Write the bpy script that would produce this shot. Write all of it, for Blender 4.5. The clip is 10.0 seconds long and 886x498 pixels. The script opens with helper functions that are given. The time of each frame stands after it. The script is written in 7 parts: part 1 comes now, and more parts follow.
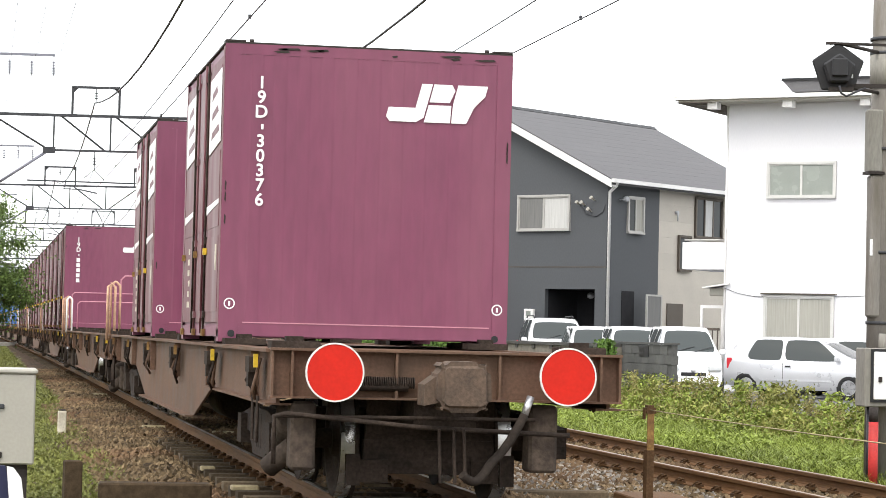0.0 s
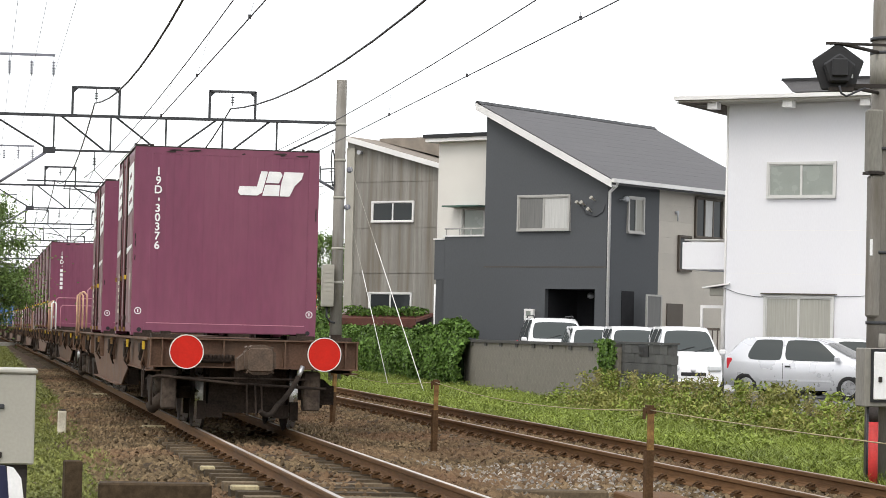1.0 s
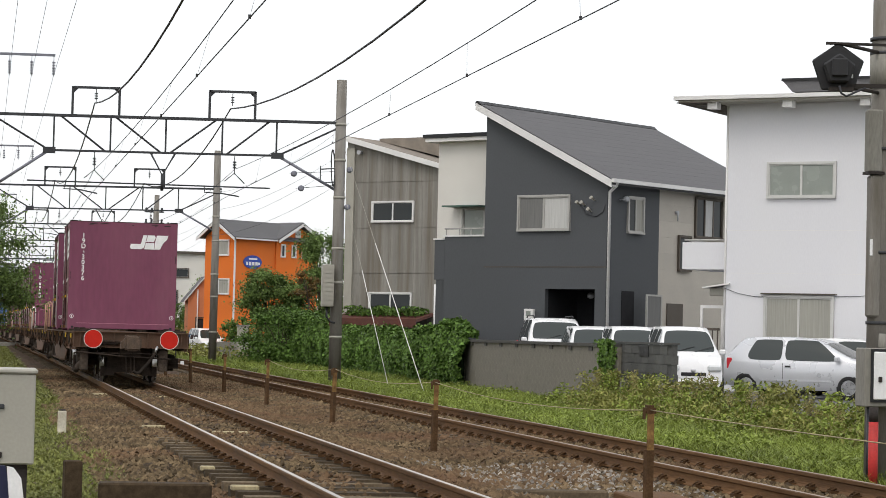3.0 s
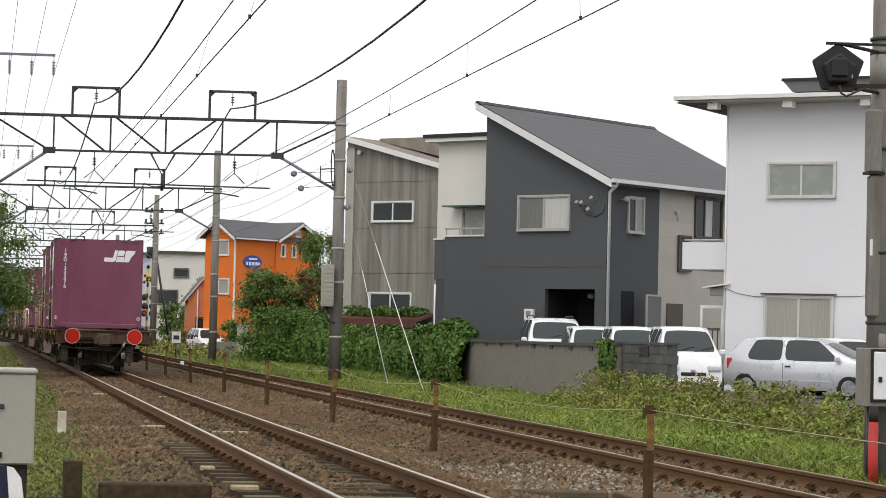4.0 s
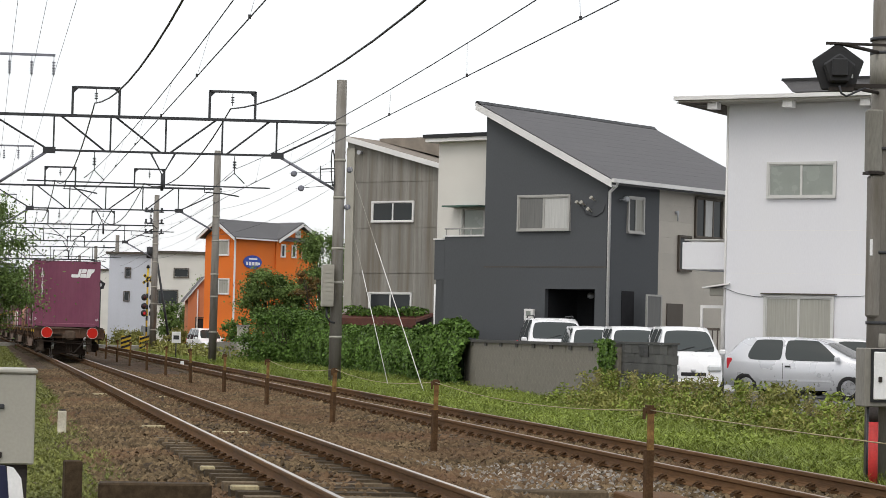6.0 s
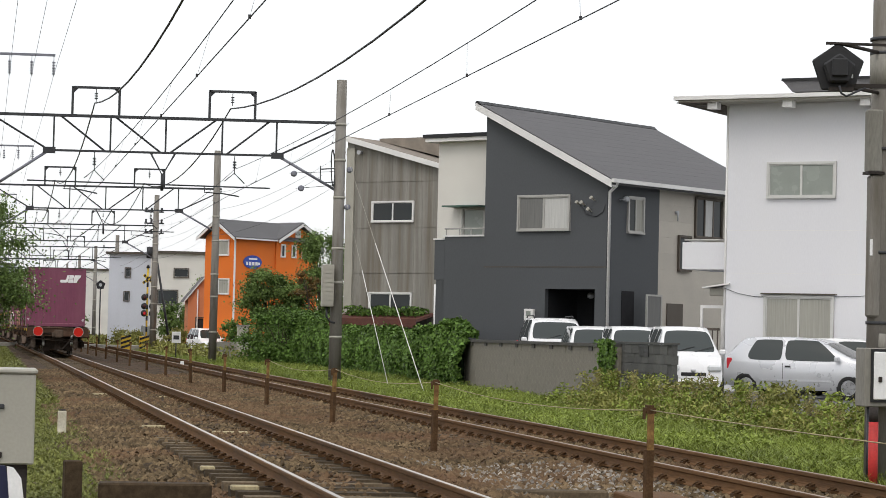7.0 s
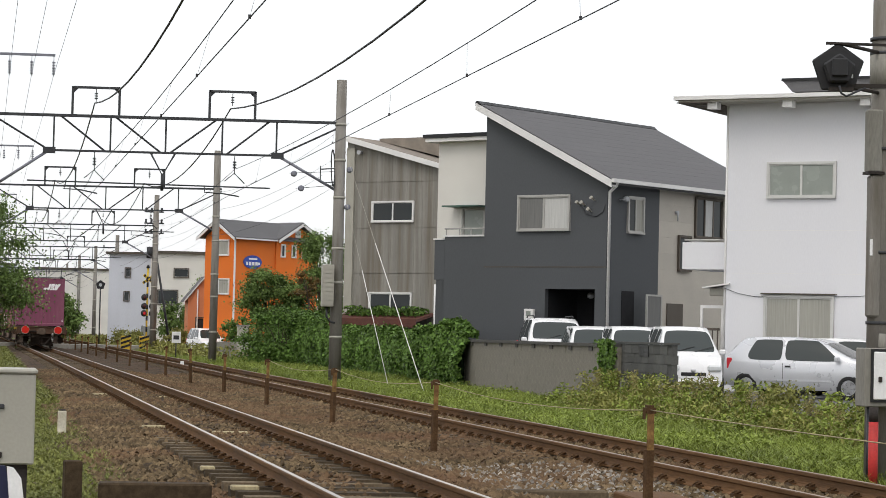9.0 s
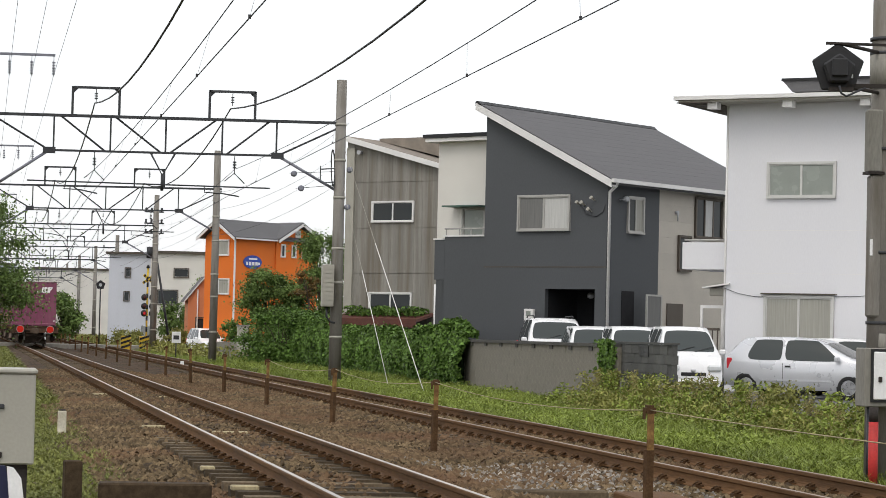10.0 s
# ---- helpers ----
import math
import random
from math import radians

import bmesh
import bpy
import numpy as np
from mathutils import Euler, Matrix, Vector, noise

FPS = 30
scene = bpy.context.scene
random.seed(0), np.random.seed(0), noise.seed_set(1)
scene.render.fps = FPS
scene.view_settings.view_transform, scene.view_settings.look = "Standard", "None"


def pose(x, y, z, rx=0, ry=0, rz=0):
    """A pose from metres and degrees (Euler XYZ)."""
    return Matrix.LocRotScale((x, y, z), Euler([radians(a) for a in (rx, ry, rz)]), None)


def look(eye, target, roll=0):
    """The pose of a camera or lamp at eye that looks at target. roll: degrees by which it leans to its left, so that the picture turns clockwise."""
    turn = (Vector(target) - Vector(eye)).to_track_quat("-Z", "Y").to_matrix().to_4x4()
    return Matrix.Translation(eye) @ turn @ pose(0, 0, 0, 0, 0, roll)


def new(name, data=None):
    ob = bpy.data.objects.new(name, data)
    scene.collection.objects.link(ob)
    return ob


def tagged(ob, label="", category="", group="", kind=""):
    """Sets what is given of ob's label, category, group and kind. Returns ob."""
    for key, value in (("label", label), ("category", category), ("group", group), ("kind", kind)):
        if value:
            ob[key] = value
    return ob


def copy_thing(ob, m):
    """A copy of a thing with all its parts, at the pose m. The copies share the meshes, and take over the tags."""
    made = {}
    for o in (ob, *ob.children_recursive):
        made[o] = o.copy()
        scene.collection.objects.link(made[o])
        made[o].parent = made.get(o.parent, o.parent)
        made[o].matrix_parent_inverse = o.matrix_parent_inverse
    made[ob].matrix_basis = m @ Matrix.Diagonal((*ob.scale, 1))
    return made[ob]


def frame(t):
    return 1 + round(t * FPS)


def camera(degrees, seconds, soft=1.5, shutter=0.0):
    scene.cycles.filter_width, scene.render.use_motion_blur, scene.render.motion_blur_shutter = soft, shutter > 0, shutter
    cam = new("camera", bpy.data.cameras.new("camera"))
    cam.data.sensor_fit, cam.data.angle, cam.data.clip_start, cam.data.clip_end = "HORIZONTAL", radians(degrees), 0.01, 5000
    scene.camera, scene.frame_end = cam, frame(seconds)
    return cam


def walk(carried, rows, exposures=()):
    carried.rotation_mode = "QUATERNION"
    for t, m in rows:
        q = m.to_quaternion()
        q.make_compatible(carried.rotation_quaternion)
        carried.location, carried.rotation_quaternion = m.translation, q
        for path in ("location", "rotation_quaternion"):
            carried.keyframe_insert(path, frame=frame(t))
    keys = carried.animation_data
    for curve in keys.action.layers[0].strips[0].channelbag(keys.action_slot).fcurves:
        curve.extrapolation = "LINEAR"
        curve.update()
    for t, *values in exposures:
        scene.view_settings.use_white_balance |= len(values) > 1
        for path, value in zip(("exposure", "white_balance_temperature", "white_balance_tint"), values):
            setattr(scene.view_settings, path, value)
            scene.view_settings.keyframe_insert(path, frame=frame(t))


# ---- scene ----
# camera: stands still beside the line on a low tripod with a long lens
EYE = Vector((-3.1542, 0.0, 1.2))
YAW, PITCH, ROLL = 0.18955, 0.03551, 1.3668
AIM = EYE + Vector((math.sin(YAW) * math.cos(PITCH), math.cos(YAW) * math.cos(PITCH), math.sin(PITCH)))
cam = camera(20.973, 10.0, soft=0.8)
CAM_POSE = look(EYE, AIM, ROLL)
walk(cam, [(0.0, CAM_POSE), (10.0, CAM_POSE)],
     exposures=[(0.0, 0.45), (0.5, 0.25), (1.0, -0.04), (1.6, -0.28), (2.5, -0.48), (10.0, -0.50)])

# overcast daylight: a bright white cloud layer over a hazy sky, and a very soft sun
SUN_EL, SUN_AZ = radians(52), radians(215)
world = bpy.data.worlds.new("overcast")
scene.world = world
world.use_nodes = True
wn = world.node_tree
wn.nodes.clear()
sky = wn.nodes.new("ShaderNodeTexSky")
sky.sky_type, sky.sun_disc = "NISHITA", False
sky.sun_elevation, sky.sun_rotation = SUN_EL, SUN_AZ
sky.air_density, sky.dust_density = 1.0, 4.0
bg_sky = wn.nodes.new("ShaderNodeBackground")
bg_sky.inputs[1].default_value = 0.06
wn.links.new(sky.outputs[0], bg_sky.inputs[0])
bg_cloud = wn.nodes.new("ShaderNodeBackground")
cl_noise = wn.nodes.new("ShaderNodeTexNoise")
cl_noise.inputs["Scale"].default_value, cl_noise.inputs["Detail"].default_value = 2.2, 4
cl_ramp = wn.nodes.new("ShaderNodeValToRGB")
cl_ramp.color_ramp.elements[0].position, cl_ramp.color_ramp.elements[0].color = 0.3, (0.96, 0.97, 0.985, 1)
cl_ramp.color_ramp.elements[1].position, cl_ramp.color_ramp.elements[1].color = 0.7, (1.0, 1.0, 1.0, 1)
cl_map = wn.nodes.new("ShaderNodeTexCoord")
wn.links.new(cl_map.outputs["Generated"], cl_noise.inputs["Vector"])
wn.links.new(cl_noise.outputs["Fac"], cl_ramp.inputs[0])
wn.links.new(cl_ramp.outputs[0], bg_cloud.inputs[0])
bg_cloud.inputs[1].default_value = 1.38
w_add = wn.nodes.new("ShaderNodeAddShader")
w_out = wn.nodes.new("ShaderNodeOutputWorld")
wn.links.new(bg_sky.outputs[0], w_add.inputs[0])
wn.links.new(bg_cloud.outputs[0], w_add.inputs[1])
wn.links.new(w_add.outputs[0], w_out.inputs[0])
sun = new("sun", bpy.data.lights.new("sun", "SUN"))
sun.data.energy, sun.data.angle, sun.data.color = 0.9, radians(25), (1.0, 0.97, 0.92)
sun.matrix_world = look((0, 0, 50), Vector((0, 0, 50)) - Vector((math.sin(SUN_AZ) * math.cos(SUN_EL), math.cos(SUN_AZ) * math.cos(SUN_EL), math.sin(SUN_EL))))


# ---- materials ----
def material(name, color, rough=0.7, metal=0.0, var=0.15, scale=3.0, fine=40.0, bump=0.1, dirt=None, dirt_amount=0.0,
             streak=(1, 1, 1), per_object=0.0, per_island=0.0, dirt_scale=1.0, spec=0.4, bump_scale=None):
    m = bpy.data.materials.new(name)
    m.use_nodes = True
    nt = m.node_tree
    N, L = nt.nodes, nt.links
    bsdf = N["Principled BSDF"]
    bsdf.inputs["Roughness"].default_value = rough
    bsdf.inputs["Metallic"].default_value = metal
    bsdf.inputs["Specular IOR Level"].default_value = spec
    tc = N.new("ShaderNodeTexCoord")
    mp = N.new("ShaderNodeMapping")
    mp.inputs["Scale"].default_value = streak
    L.new(tc.outputs["Object"], mp.inputs[0])

    def tex(sc, detail=4.0):
        n = N.new("ShaderNodeTexNoise")
        n.inputs["Scale"].default_value, n.inputs["Detail"].default_value = sc, detail
        L.new(mp.outputs[0], n.inputs["Vector"])
        return n.outputs["Fac"]

    def mix(kind, fac, a, b):
        n = N.new("ShaderNodeMix")
        n.data_type, n.blend_type = "RGBA", kind
        for sock, v in ((n.inputs[0], fac), (n.inputs[6], a), (n.inputs[7], b)):
            if isinstance(v, (int, float)):
                sock.default_value = v
            elif isinstance(v, tuple):
                sock.default_value = (*v, 1)
            else:
                L.new(v, sock)
        return n.outputs[2]

    def remap(v, a, b, lo=0.3, hi=0.7):
        n = N.new("ShaderNodeMapRange")
        n.inputs[1].default_value, n.inputs[2].default_value = lo, hi
        n.inputs[3].default_value, n.inputs[4].default_value = a, b
        L.new(v, n.inputs[0])
        return n.outputs[0]

    big, small = tex(scale), tex(fine, 6.0)
    col = mix("MULTIPLY", 1.0, color, remap(big, 1 - var, 1 + var))
    col = mix("MULTIPLY", 1.0, col, remap(small, 1 - var * 0.7, 1 + var * 0.7))
    if per_object:
        oi = N.new("ShaderNodeObjectInfo")
        col = mix("MULTIPLY", 1.0, col, remap(oi.outputs["Random"], 1 - per_object, 1 + per_object, 0, 1))
    if per_island:
        ge = N.new("ShaderNodeNewGeometry")
        col = mix("MULTIPLY", 1.0, col, remap(ge.outputs["Random Per Island"], 1 - per_island, 1 + per_island, 0, 1))
    if dirt:
        d = tex(dirt_scale, 6.0)
        col = mix("MIX", remap(d, 0.0, dirt_amount, 0.42, 0.68), col, dirt)
    L.new(col, bsdf.inputs["Base Color"])
    L.new(remap(big, max(0.03, rough - 0.12), min(1, rough + 0.12)), bsdf.inputs["Roughness"])
    if bump:
        b = N.new("ShaderNodeBump")
        b.inputs["Strength"].default_value, b.inputs["Distance"].default_value = bump, 0.02
        L.new(tex(bump_scale, 5.0) if bump_scale else small, b.inputs["Height"])
        L.new(b.outputs[0], bsdf.inputs["Normal"])
    return m


def glass_material(name, color, rough=0.05, spec=0.22):
    m = bpy.data.materials.new(name)
    m.use_nodes = True
    b = m.node_tree.nodes["Principled BSDF"]
    b.inputs["Base Color"].default_value = (*color, 1)
    b.inputs["Roughness"].default_value = rough
    b.inputs["Specular IOR Level"].default_value = spec
    return m


def leaf_material(name, color, var=0.4):
    m = material(name, color, rough=0.55, var=0.25, scale=0.5, fine=6, bump=0, per_island=var, spec=0.12)
    m.node_tree.nodes["Principled BSDF"].inputs["Subsurface Weight"].default_value = 0.0
    return m


MAT = {
    "earth": material("earth", (0.11, 0.088, 0.058), 0.95, var=0.3, scale=0.6, fine=14, bump=0.5, dirt=(0.10, 0.15, 0.04), dirt_amount=0.8, dirt_scale=0.35, spec=0.12),
    "asphalt": material("asphalt", (0.11, 0.11, 0.11), 0.9, var=0.2, scale=0.4, fine=60, bump=0.3),
    "ballast_bed": material("ballast_bed", (0.050, 0.035, 0.020), 0.95, var=0.45, scale=2.5, fine=22, bump=1.0, dirt=(0.10, 0.06, 0.04), dirt_amount=0.7, dirt_scale=1.3, spec=0.12),
    "stone": material("ballast_stone", (0.145, 0.105, 0.060), 0.9, var=0.3, scale=0.5, fine=30, bump=0.3, per_island=0.5, dirt=(0.15, 0.085, 0.05), dirt_amount=0.75, dirt_scale=0.35, spec=0.12),
    "pale_stone": material("pale_stone", (0.25, 0.225, 0.19), 0.9, var=0.25, scale=0.8, fine=30, bump=0.3, per_island=0.4),
    "rail_rust": material("rail_rust", (0.130, 0.070, 0.032), 0.75, var=0.3, scale=3, fine=50, bump=0.25, streak=(1, 0.1, 1), spec=0.12),
    "rail_head": material("rail_head", (0.50, 0.46, 0.41), 0.42, 0.9, var=0.15, scale=5, fine=40, bump=0.02, streak=(1, 0.05, 1)),
    "rail_head_dull": material("rail_head_dull", (0.30, 0.23, 0.18), 0.5, 0.5, var=0.2, scale=5, fine=40, bump=0.05, streak=(1, 0.05, 1)),
    "sleeper": material("sleeper_concrete", (0.105, 0.080, 0.052), 0.9, var=0.3, scale=3, fine=40, bump=0.3, per_object=0.45, spec=0.12),
    "iron": material("dark_iron", (0.035, 0.028, 0.024), 0.7, 0.3, var=0.35, scale=6, fine=50, bump=0.2),
    "rust": material("rusty_steel", (0.080, 0.045, 0.022), 0.8, 0.1, var=0.35, scale=4, fine=50, bump=0.25, per_object=0.15, spec=0.12),
    "post_yellow": material("faded_post_paint", (0.24, 0.145, 0.05), 0.8, 0.0, var=0.4, scale=9, fine=60, bump=0.2, dirt=(0.12, 0.06, 0.03), dirt_amount=0.9, dirt_scale=7, spec=0.12),
    "wagon": material("wagon_brown_steel", (0.140, 0.083, 0.056), 0.7, 0.05, var=0.25, scale=2.5, fine=40, bump=0.15, dirt=(0.10, 0.07, 0.05), dirt_amount=0.7, dirt_scale=2.2, spec=0.12),
    "wagon_under": material("underframe_grime", (0.040, 0.030, 0.024), 0.85, 0.1, var=0.4, scale=5, fine=40, bump=0.3, spec=0.12),
    # dusty underframe colour, lightened for the outer parts that daylight reaches
    "lit_dusty_under": material("lit_dusty_underframe", (0.078, 0.060, 0.047), 0.9, 0.0, var=0.4, scale=5, fine=30, bump=0.3, dirt=(0.035, 0.028, 0.024), dirt_amount=0.8, dirt_scale=4, spec=0.12),
    "wheel": material("wheel_tread_steel", (0.55, 0.54, 0.53), 0.3, 0.9, var=0.15, scale=8, fine=60, bump=0.03),
    "maroon": material("maroon_container_paint", (0.183, 0.046, 0.090), 0.45, 0.0, var=0.14, scale=0.9, fine=12, bump=0.03, dirt=(0.20, 0.078, 0.105), dirt_amount=0.65, dirt_scale=0.9, streak=(1, 1, 0.25), bump_scale=3.0),
    "maroon_side": material("maroon_side_steel", (0.138, 0.043, 0.055), 0.5, 0.0, var=0.18, scale=2.0, fine=20, bump=0.05, dirt=(0.185, 0.105, 0.105), dirt_amount=0.7, dirt_scale=1.6, streak=(1, 1, 0.2)),
    "worn_white": material("worn_white_stone", (0.62, 0.58, 0.47), 0.8, var=0.2, scale=7, fine=50, bump=0.15, dirt=(0.22, 0.18, 0.12), dirt_amount=0.6, dirt_scale=5),
    "white_paint": material("white_marking_paint", (0.80, 0.80, 0.79), 0.5, var=0.06, scale=8, fine=60, bump=0.02),
    "pink_line": material("faded_pink_line", (0.45, 0.20, 0.25), 0.6, var=0.1, bump=0),
    "disc_red": material("red_reflector", (0.52, 0.022, 0.013), 0.6, var=0.08, scale=8, bump=0.01, spec=0.12),
    "yellow": material("yellow_steel_paint", (0.62, 0.42, 0.03), 0.5, var=0.2, scale=8, bump=0.05),
    "black": material("black_paint", (0.014, 0.014, 0.015), 0.5, var=0.2, bump=0.02),
    "concrete": material("weathered_concrete", (0.27, 0.26, 0.23), 0.9, var=0.2, scale=2, fine=45, bump=0.25, dirt=(0.13, 0.12, 0.09), dirt_amount=0.7, dirt_scale=0.9, streak=(1, 1, 0.25), per_object=0.08),
    "pole": material("spun_concrete_pole", (0.225, 0.212, 0.19), 0.9, var=0.15, scale=2, fine=45, bump=0.2, dirt=(0.13, 0.115, 0.09), dirt_amount=0.85, dirt_scale=2.2, streak=(2, 2, 0.3)),
    "gantry": material("galvanised_gantry_steel", (0.050, 0.052, 0.056), 0.6, 0.3, var=0.2, scale=4, bump=0.05),
    # galvanised steel, paled and blued to paint in haze against the sky
    "galvanised": material("hazed_galvanised_steel", (0.21, 0.215, 0.25), 0.6, 0.2, var=0.15, scale=4, bump=0.03),
    "wire": material("overhead_wire", (0.05, 0.05, 0.055), 0.6, 0.4, var=0.1, bump=0),
    "porcelain": material("white_porcelain", (0.45, 0.46, 0.48), 0.3, var=0.08, bump=0),
    "charcoal": material("charcoal_siding", (0.076, 0.081, 0.087), 0.75, var=0.08, scale=0.6, fine=35, bump=0.12, streak=(1, 1, 0.4)),
    "roof_grey": material("grey_slate_roof", (0.112, 0.110, 0.113), 0.85, var=0.14, scale=1.0, fine=30, bump=0.15, per_object=0.02),
    "trim_white": material("white_trim", (0.72, 0.71, 0.69), 0.6, var=0.06, scale=2, bump=0.03),
    "cream": material("cream_siding", (0.66, 0.64, 0.59), 0.8, var=0.06, scale=0.8, fine=30, bump=0.06),
    "beige": material("beige_siding", (0.485, 0.45, 0.39), 0.8, var=0.07, scale=1.2, fine=30, bump=0.08, per_object=0.04),
    "white_wall": material("white_stucco", (0.70, 0.70, 0.725), 0.85, var=0.04, scale=0.5, fine=60, bump=0.10, dirt=(0.68, 0.68, 0.68), dirt_amount=0.5, dirt_scale=0.5, streak=(1, 1, 0.15)),
    # pale render greyed to hold the shade of the far block's face
    "shade_grey_wall": material("shade_grey_render", (0.56, 0.58, 0.63), 0.85, var=0.06, scale=0.5, fine=30, bump=0.05, dirt=(0.48, 0.49, 0.51), dirt_amount=0.5, dirt_scale=0.4, streak=(1, 1, 0.2)),
    "green_metal": material("dark_green_metal", (0.05, 0.11, 0.085), 0.5, var=0.1, bump=0.0),
    "seed": leaf_material("seed_plume", (0.25, 0.215, 0.085), 0.3),
    "clad": material("weathered_grey_cladding", (0.245, 0.235, 0.210), 0.85, var=0.18, scale=1.5, fine=25, bump=0.08, dirt=(0.145, 0.122, 0.092), dirt_amount=0.75, dirt_scale=1.2, streak=(3, 3, 0.12), per_object=0.05),
    "fibre_roof": material("brown_fibre_roof", (0.23, 0.20, 0.165), 0.9, var=0.2, scale=2, bump=0.1),
    "orange": material("orange_render", (0.72, 0.17, 0.022), 0.8, var=0.06, scale=0.6, fine=30, bump=0.05),
    "salmon": material("salmon_render", (0.62, 0.235, 0.11), 0.8, var=0.06, scale=0.6, fine=30, bump=0.05),
    "blue": material("blue_sign", (0.03, 0.07, 0.38), 0.5, var=0.1, bump=0),
    "blue_steel": material("blue_container_paint", (0.05, 0.20, 0.50), 0.5, var=0.2, bump=0.05),
    "frame_dark": material("bronze_window_frame", (0.09, 0.075, 0.06), 0.5, 0.3, var=0.1, bump=0),
    "sash_white": material("pale_aluminium_sash", (0.56, 0.555, 0.53), 0.45, 0.2, var=0.06, bump=0),
    "frame_alu": material("aluminium_window_frame", (0.42, 0.41, 0.385), 0.45, 0.3, var=0.06, bump=0),
    "glass": glass_material("window_glass", (0.035, 0.04, 0.042)),
    "car_glass": glass_material("car_glass", (0.030, 0.038, 0.036), 0.04, 0.5),
    "frosted": material("frosted_glass", (0.25, 0.275, 0.245), 0.25, var=0.08, scale=2, bump=0.0, spec=0.6),
    "curtain": material("pale_curtain", (0.33, 0.325, 0.285), 0.8, var=0.12, scale=3, fine=10, bump=0.0, streak=(12, 12, 0.2)),
    "dim_curtain": material("dim_curtain", (0.155, 0.155, 0.148), 0.6, var=0.15, scale=3, fine=10, bump=0.0, streak=(10, 10, 0.2)),
    "lace": material("white_lace_curtain", (0.50, 0.50, 0.48), 0.8, var=0.12, scale=3, fine=10, bump=0.0, streak=(14, 14, 0.2)),
    # near-black that paints the shade of porch and doorway
    "shade_black": material("painted_shade_black", (0.012, 0.012, 0.014), 0.9, var=0.2, bump=0),
    "wall_block": material("concrete_block_wall", (0.225, 0.207, 0.172), 0.9, var=0.30, scale=1.6, fine=40, bump=0.3, dirt=(0.10, 0.095, 0.07), dirt_amount=0.75, dirt_scale=0.9, streak=(1, 1, 0.3), per_object=0.03),
    "wall_cap": material("dark_wall_cap", (0.075, 0.072, 0.066), 0.9, var=0.25, bump=0.2),
    "block_dark": material("dark_block", (0.085, 0.085, 0.08), 0.9, var=0.25, scale=2, bump=0.3, per_object=0.15),
    "silver": material("silver_car_paint", (0.60, 0.61, 0.63), 0.3, 0.35, var=0.03, scale=2, bump=0.0, spec=0.6),
    "car_white": material("white_car_paint", (0.78, 0.78, 0.78), 0.22, 0.0, var=0.03, scale=2, bump=0.0, spec=0.6),
    "tyre": material("tyre_rubber", (0.02, 0.02, 0.02), 0.85, var=0.2, bump=0.05),
    "rim": material("alloy_rim", (0.50, 0.50, 0.51), 0.35, 0.8, var=0.1, bump=0),
    "tail_red": material("red_tail_lens", (0.55, 0.02, 0.03), 0.2, var=0.05, bump=0),
    "dim_red": material("unlit_red_lens", (0.06, 0.012, 0.012), 0.3, var=0.1, bump=0),
    "lamp_lens": material("headlamp_lens", (0.62, 0.64, 0.64), 0.12, var=0.05, bump=0, spec=0.7),
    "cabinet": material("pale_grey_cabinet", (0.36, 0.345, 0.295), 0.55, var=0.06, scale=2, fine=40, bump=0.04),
    "navy": material("navy_board", (0.012, 0.014, 0.05), 0.6, var=0.15, bump=0),
    "timber": material("old_timber", (0.060, 0.042, 0.025), 0.9, var=0.35, scale=3, fine=30, bump=0.4, streak=(6, 0.6, 6), spec=0.12),
    "red_post": material("red_post_paint", (0.45, 0.030, 0.026), 0.6, var=0.15, scale=5, bump=0.05),
    "grass": leaf_material("grass_blade", (0.198, 0.247, 0.050), 0.30),
    "grass_dry": leaf_material("dry_grass_blade", (0.165, 0.18, 0.05), 0.35),
    "weed": leaf_material("weed_leaf", (0.215, 0.215, 0.062), 0.35),
    "ivy": leaf_material("ivy_leaf", (0.096, 0.168, 0.036), 0.5),
    "tree_leaf": leaf_material("tree_leaf", (0.122, 0.182, 0.050), 0.55),
    "autumn_leaf": leaf_material("russet_leaf", (0.15, 0.10, 0.035), 0.4),
    # near-black green that stands for the shade inside the hedge
    "shade_leaf": leaf_material("ivy_inner_shade", (0.016, 0.034, 0.010), 0.4),
    "bark": material("bark", (0.07, 0.055, 0.04), 0.95, var=0.3, bump=0.5),
    "coupler": material("worn_coupler", (0.098, 0.068, 0.048), 0.8, 0.15, var=0.35, scale=7, fine=40, bump=0.3),
    "hose": material("perished_rubber", (0.034, 0.027, 0.022), 0.9, spec=0.1, var=0.3, scale=9, bump=0.2),
    "cream_rail": material("faded_cream_rail", (0.58, 0.36, 0.24), 0.6, var=0.2, scale=9, bump=0.05),
    "cover": material("pale_cover", (0.38, 0.32, 0.19), 0.8, var=0.25, scale=6, bump=0.1),
    "steel_lace": material("weathered_mesh", (0.30, 0.32, 0.31), 0.6, 0.2, var=0.2, bump=0),
    "sheet_brown": material("russet_sheet_roof", (0.10, 0.035, 0.024), 0.7, var=0.2, scale=2, bump=0.05),
}


# ---- mesh tools ----
def quad_box(bm, x0, x1, y0, y1, z0, z1, m=None, bevel=0.0):
    vs = [bm.verts.new((x, y, z)) for z in (z0, z1) for x, y in ((x0, y0), (x1, y0), (x1, y1), (x0, y1))]
    if m is not None:
        for v in vs:
            v.co = m @ v.co
    fs = [bm.faces.new([vs[i] for i in f]) for f in ((3, 2, 1, 0), (4, 5, 6, 7), (0, 1, 5, 4), (1, 2, 6, 5), (2, 3, 7, 6), (3, 0, 4, 7))]
    if bevel:
        es = list({e for f in fs for e in f.edges})
        bmesh.ops.bevel(bm, geom=es, offset=bevel, segments=1, affect="EDGES")
    return bm


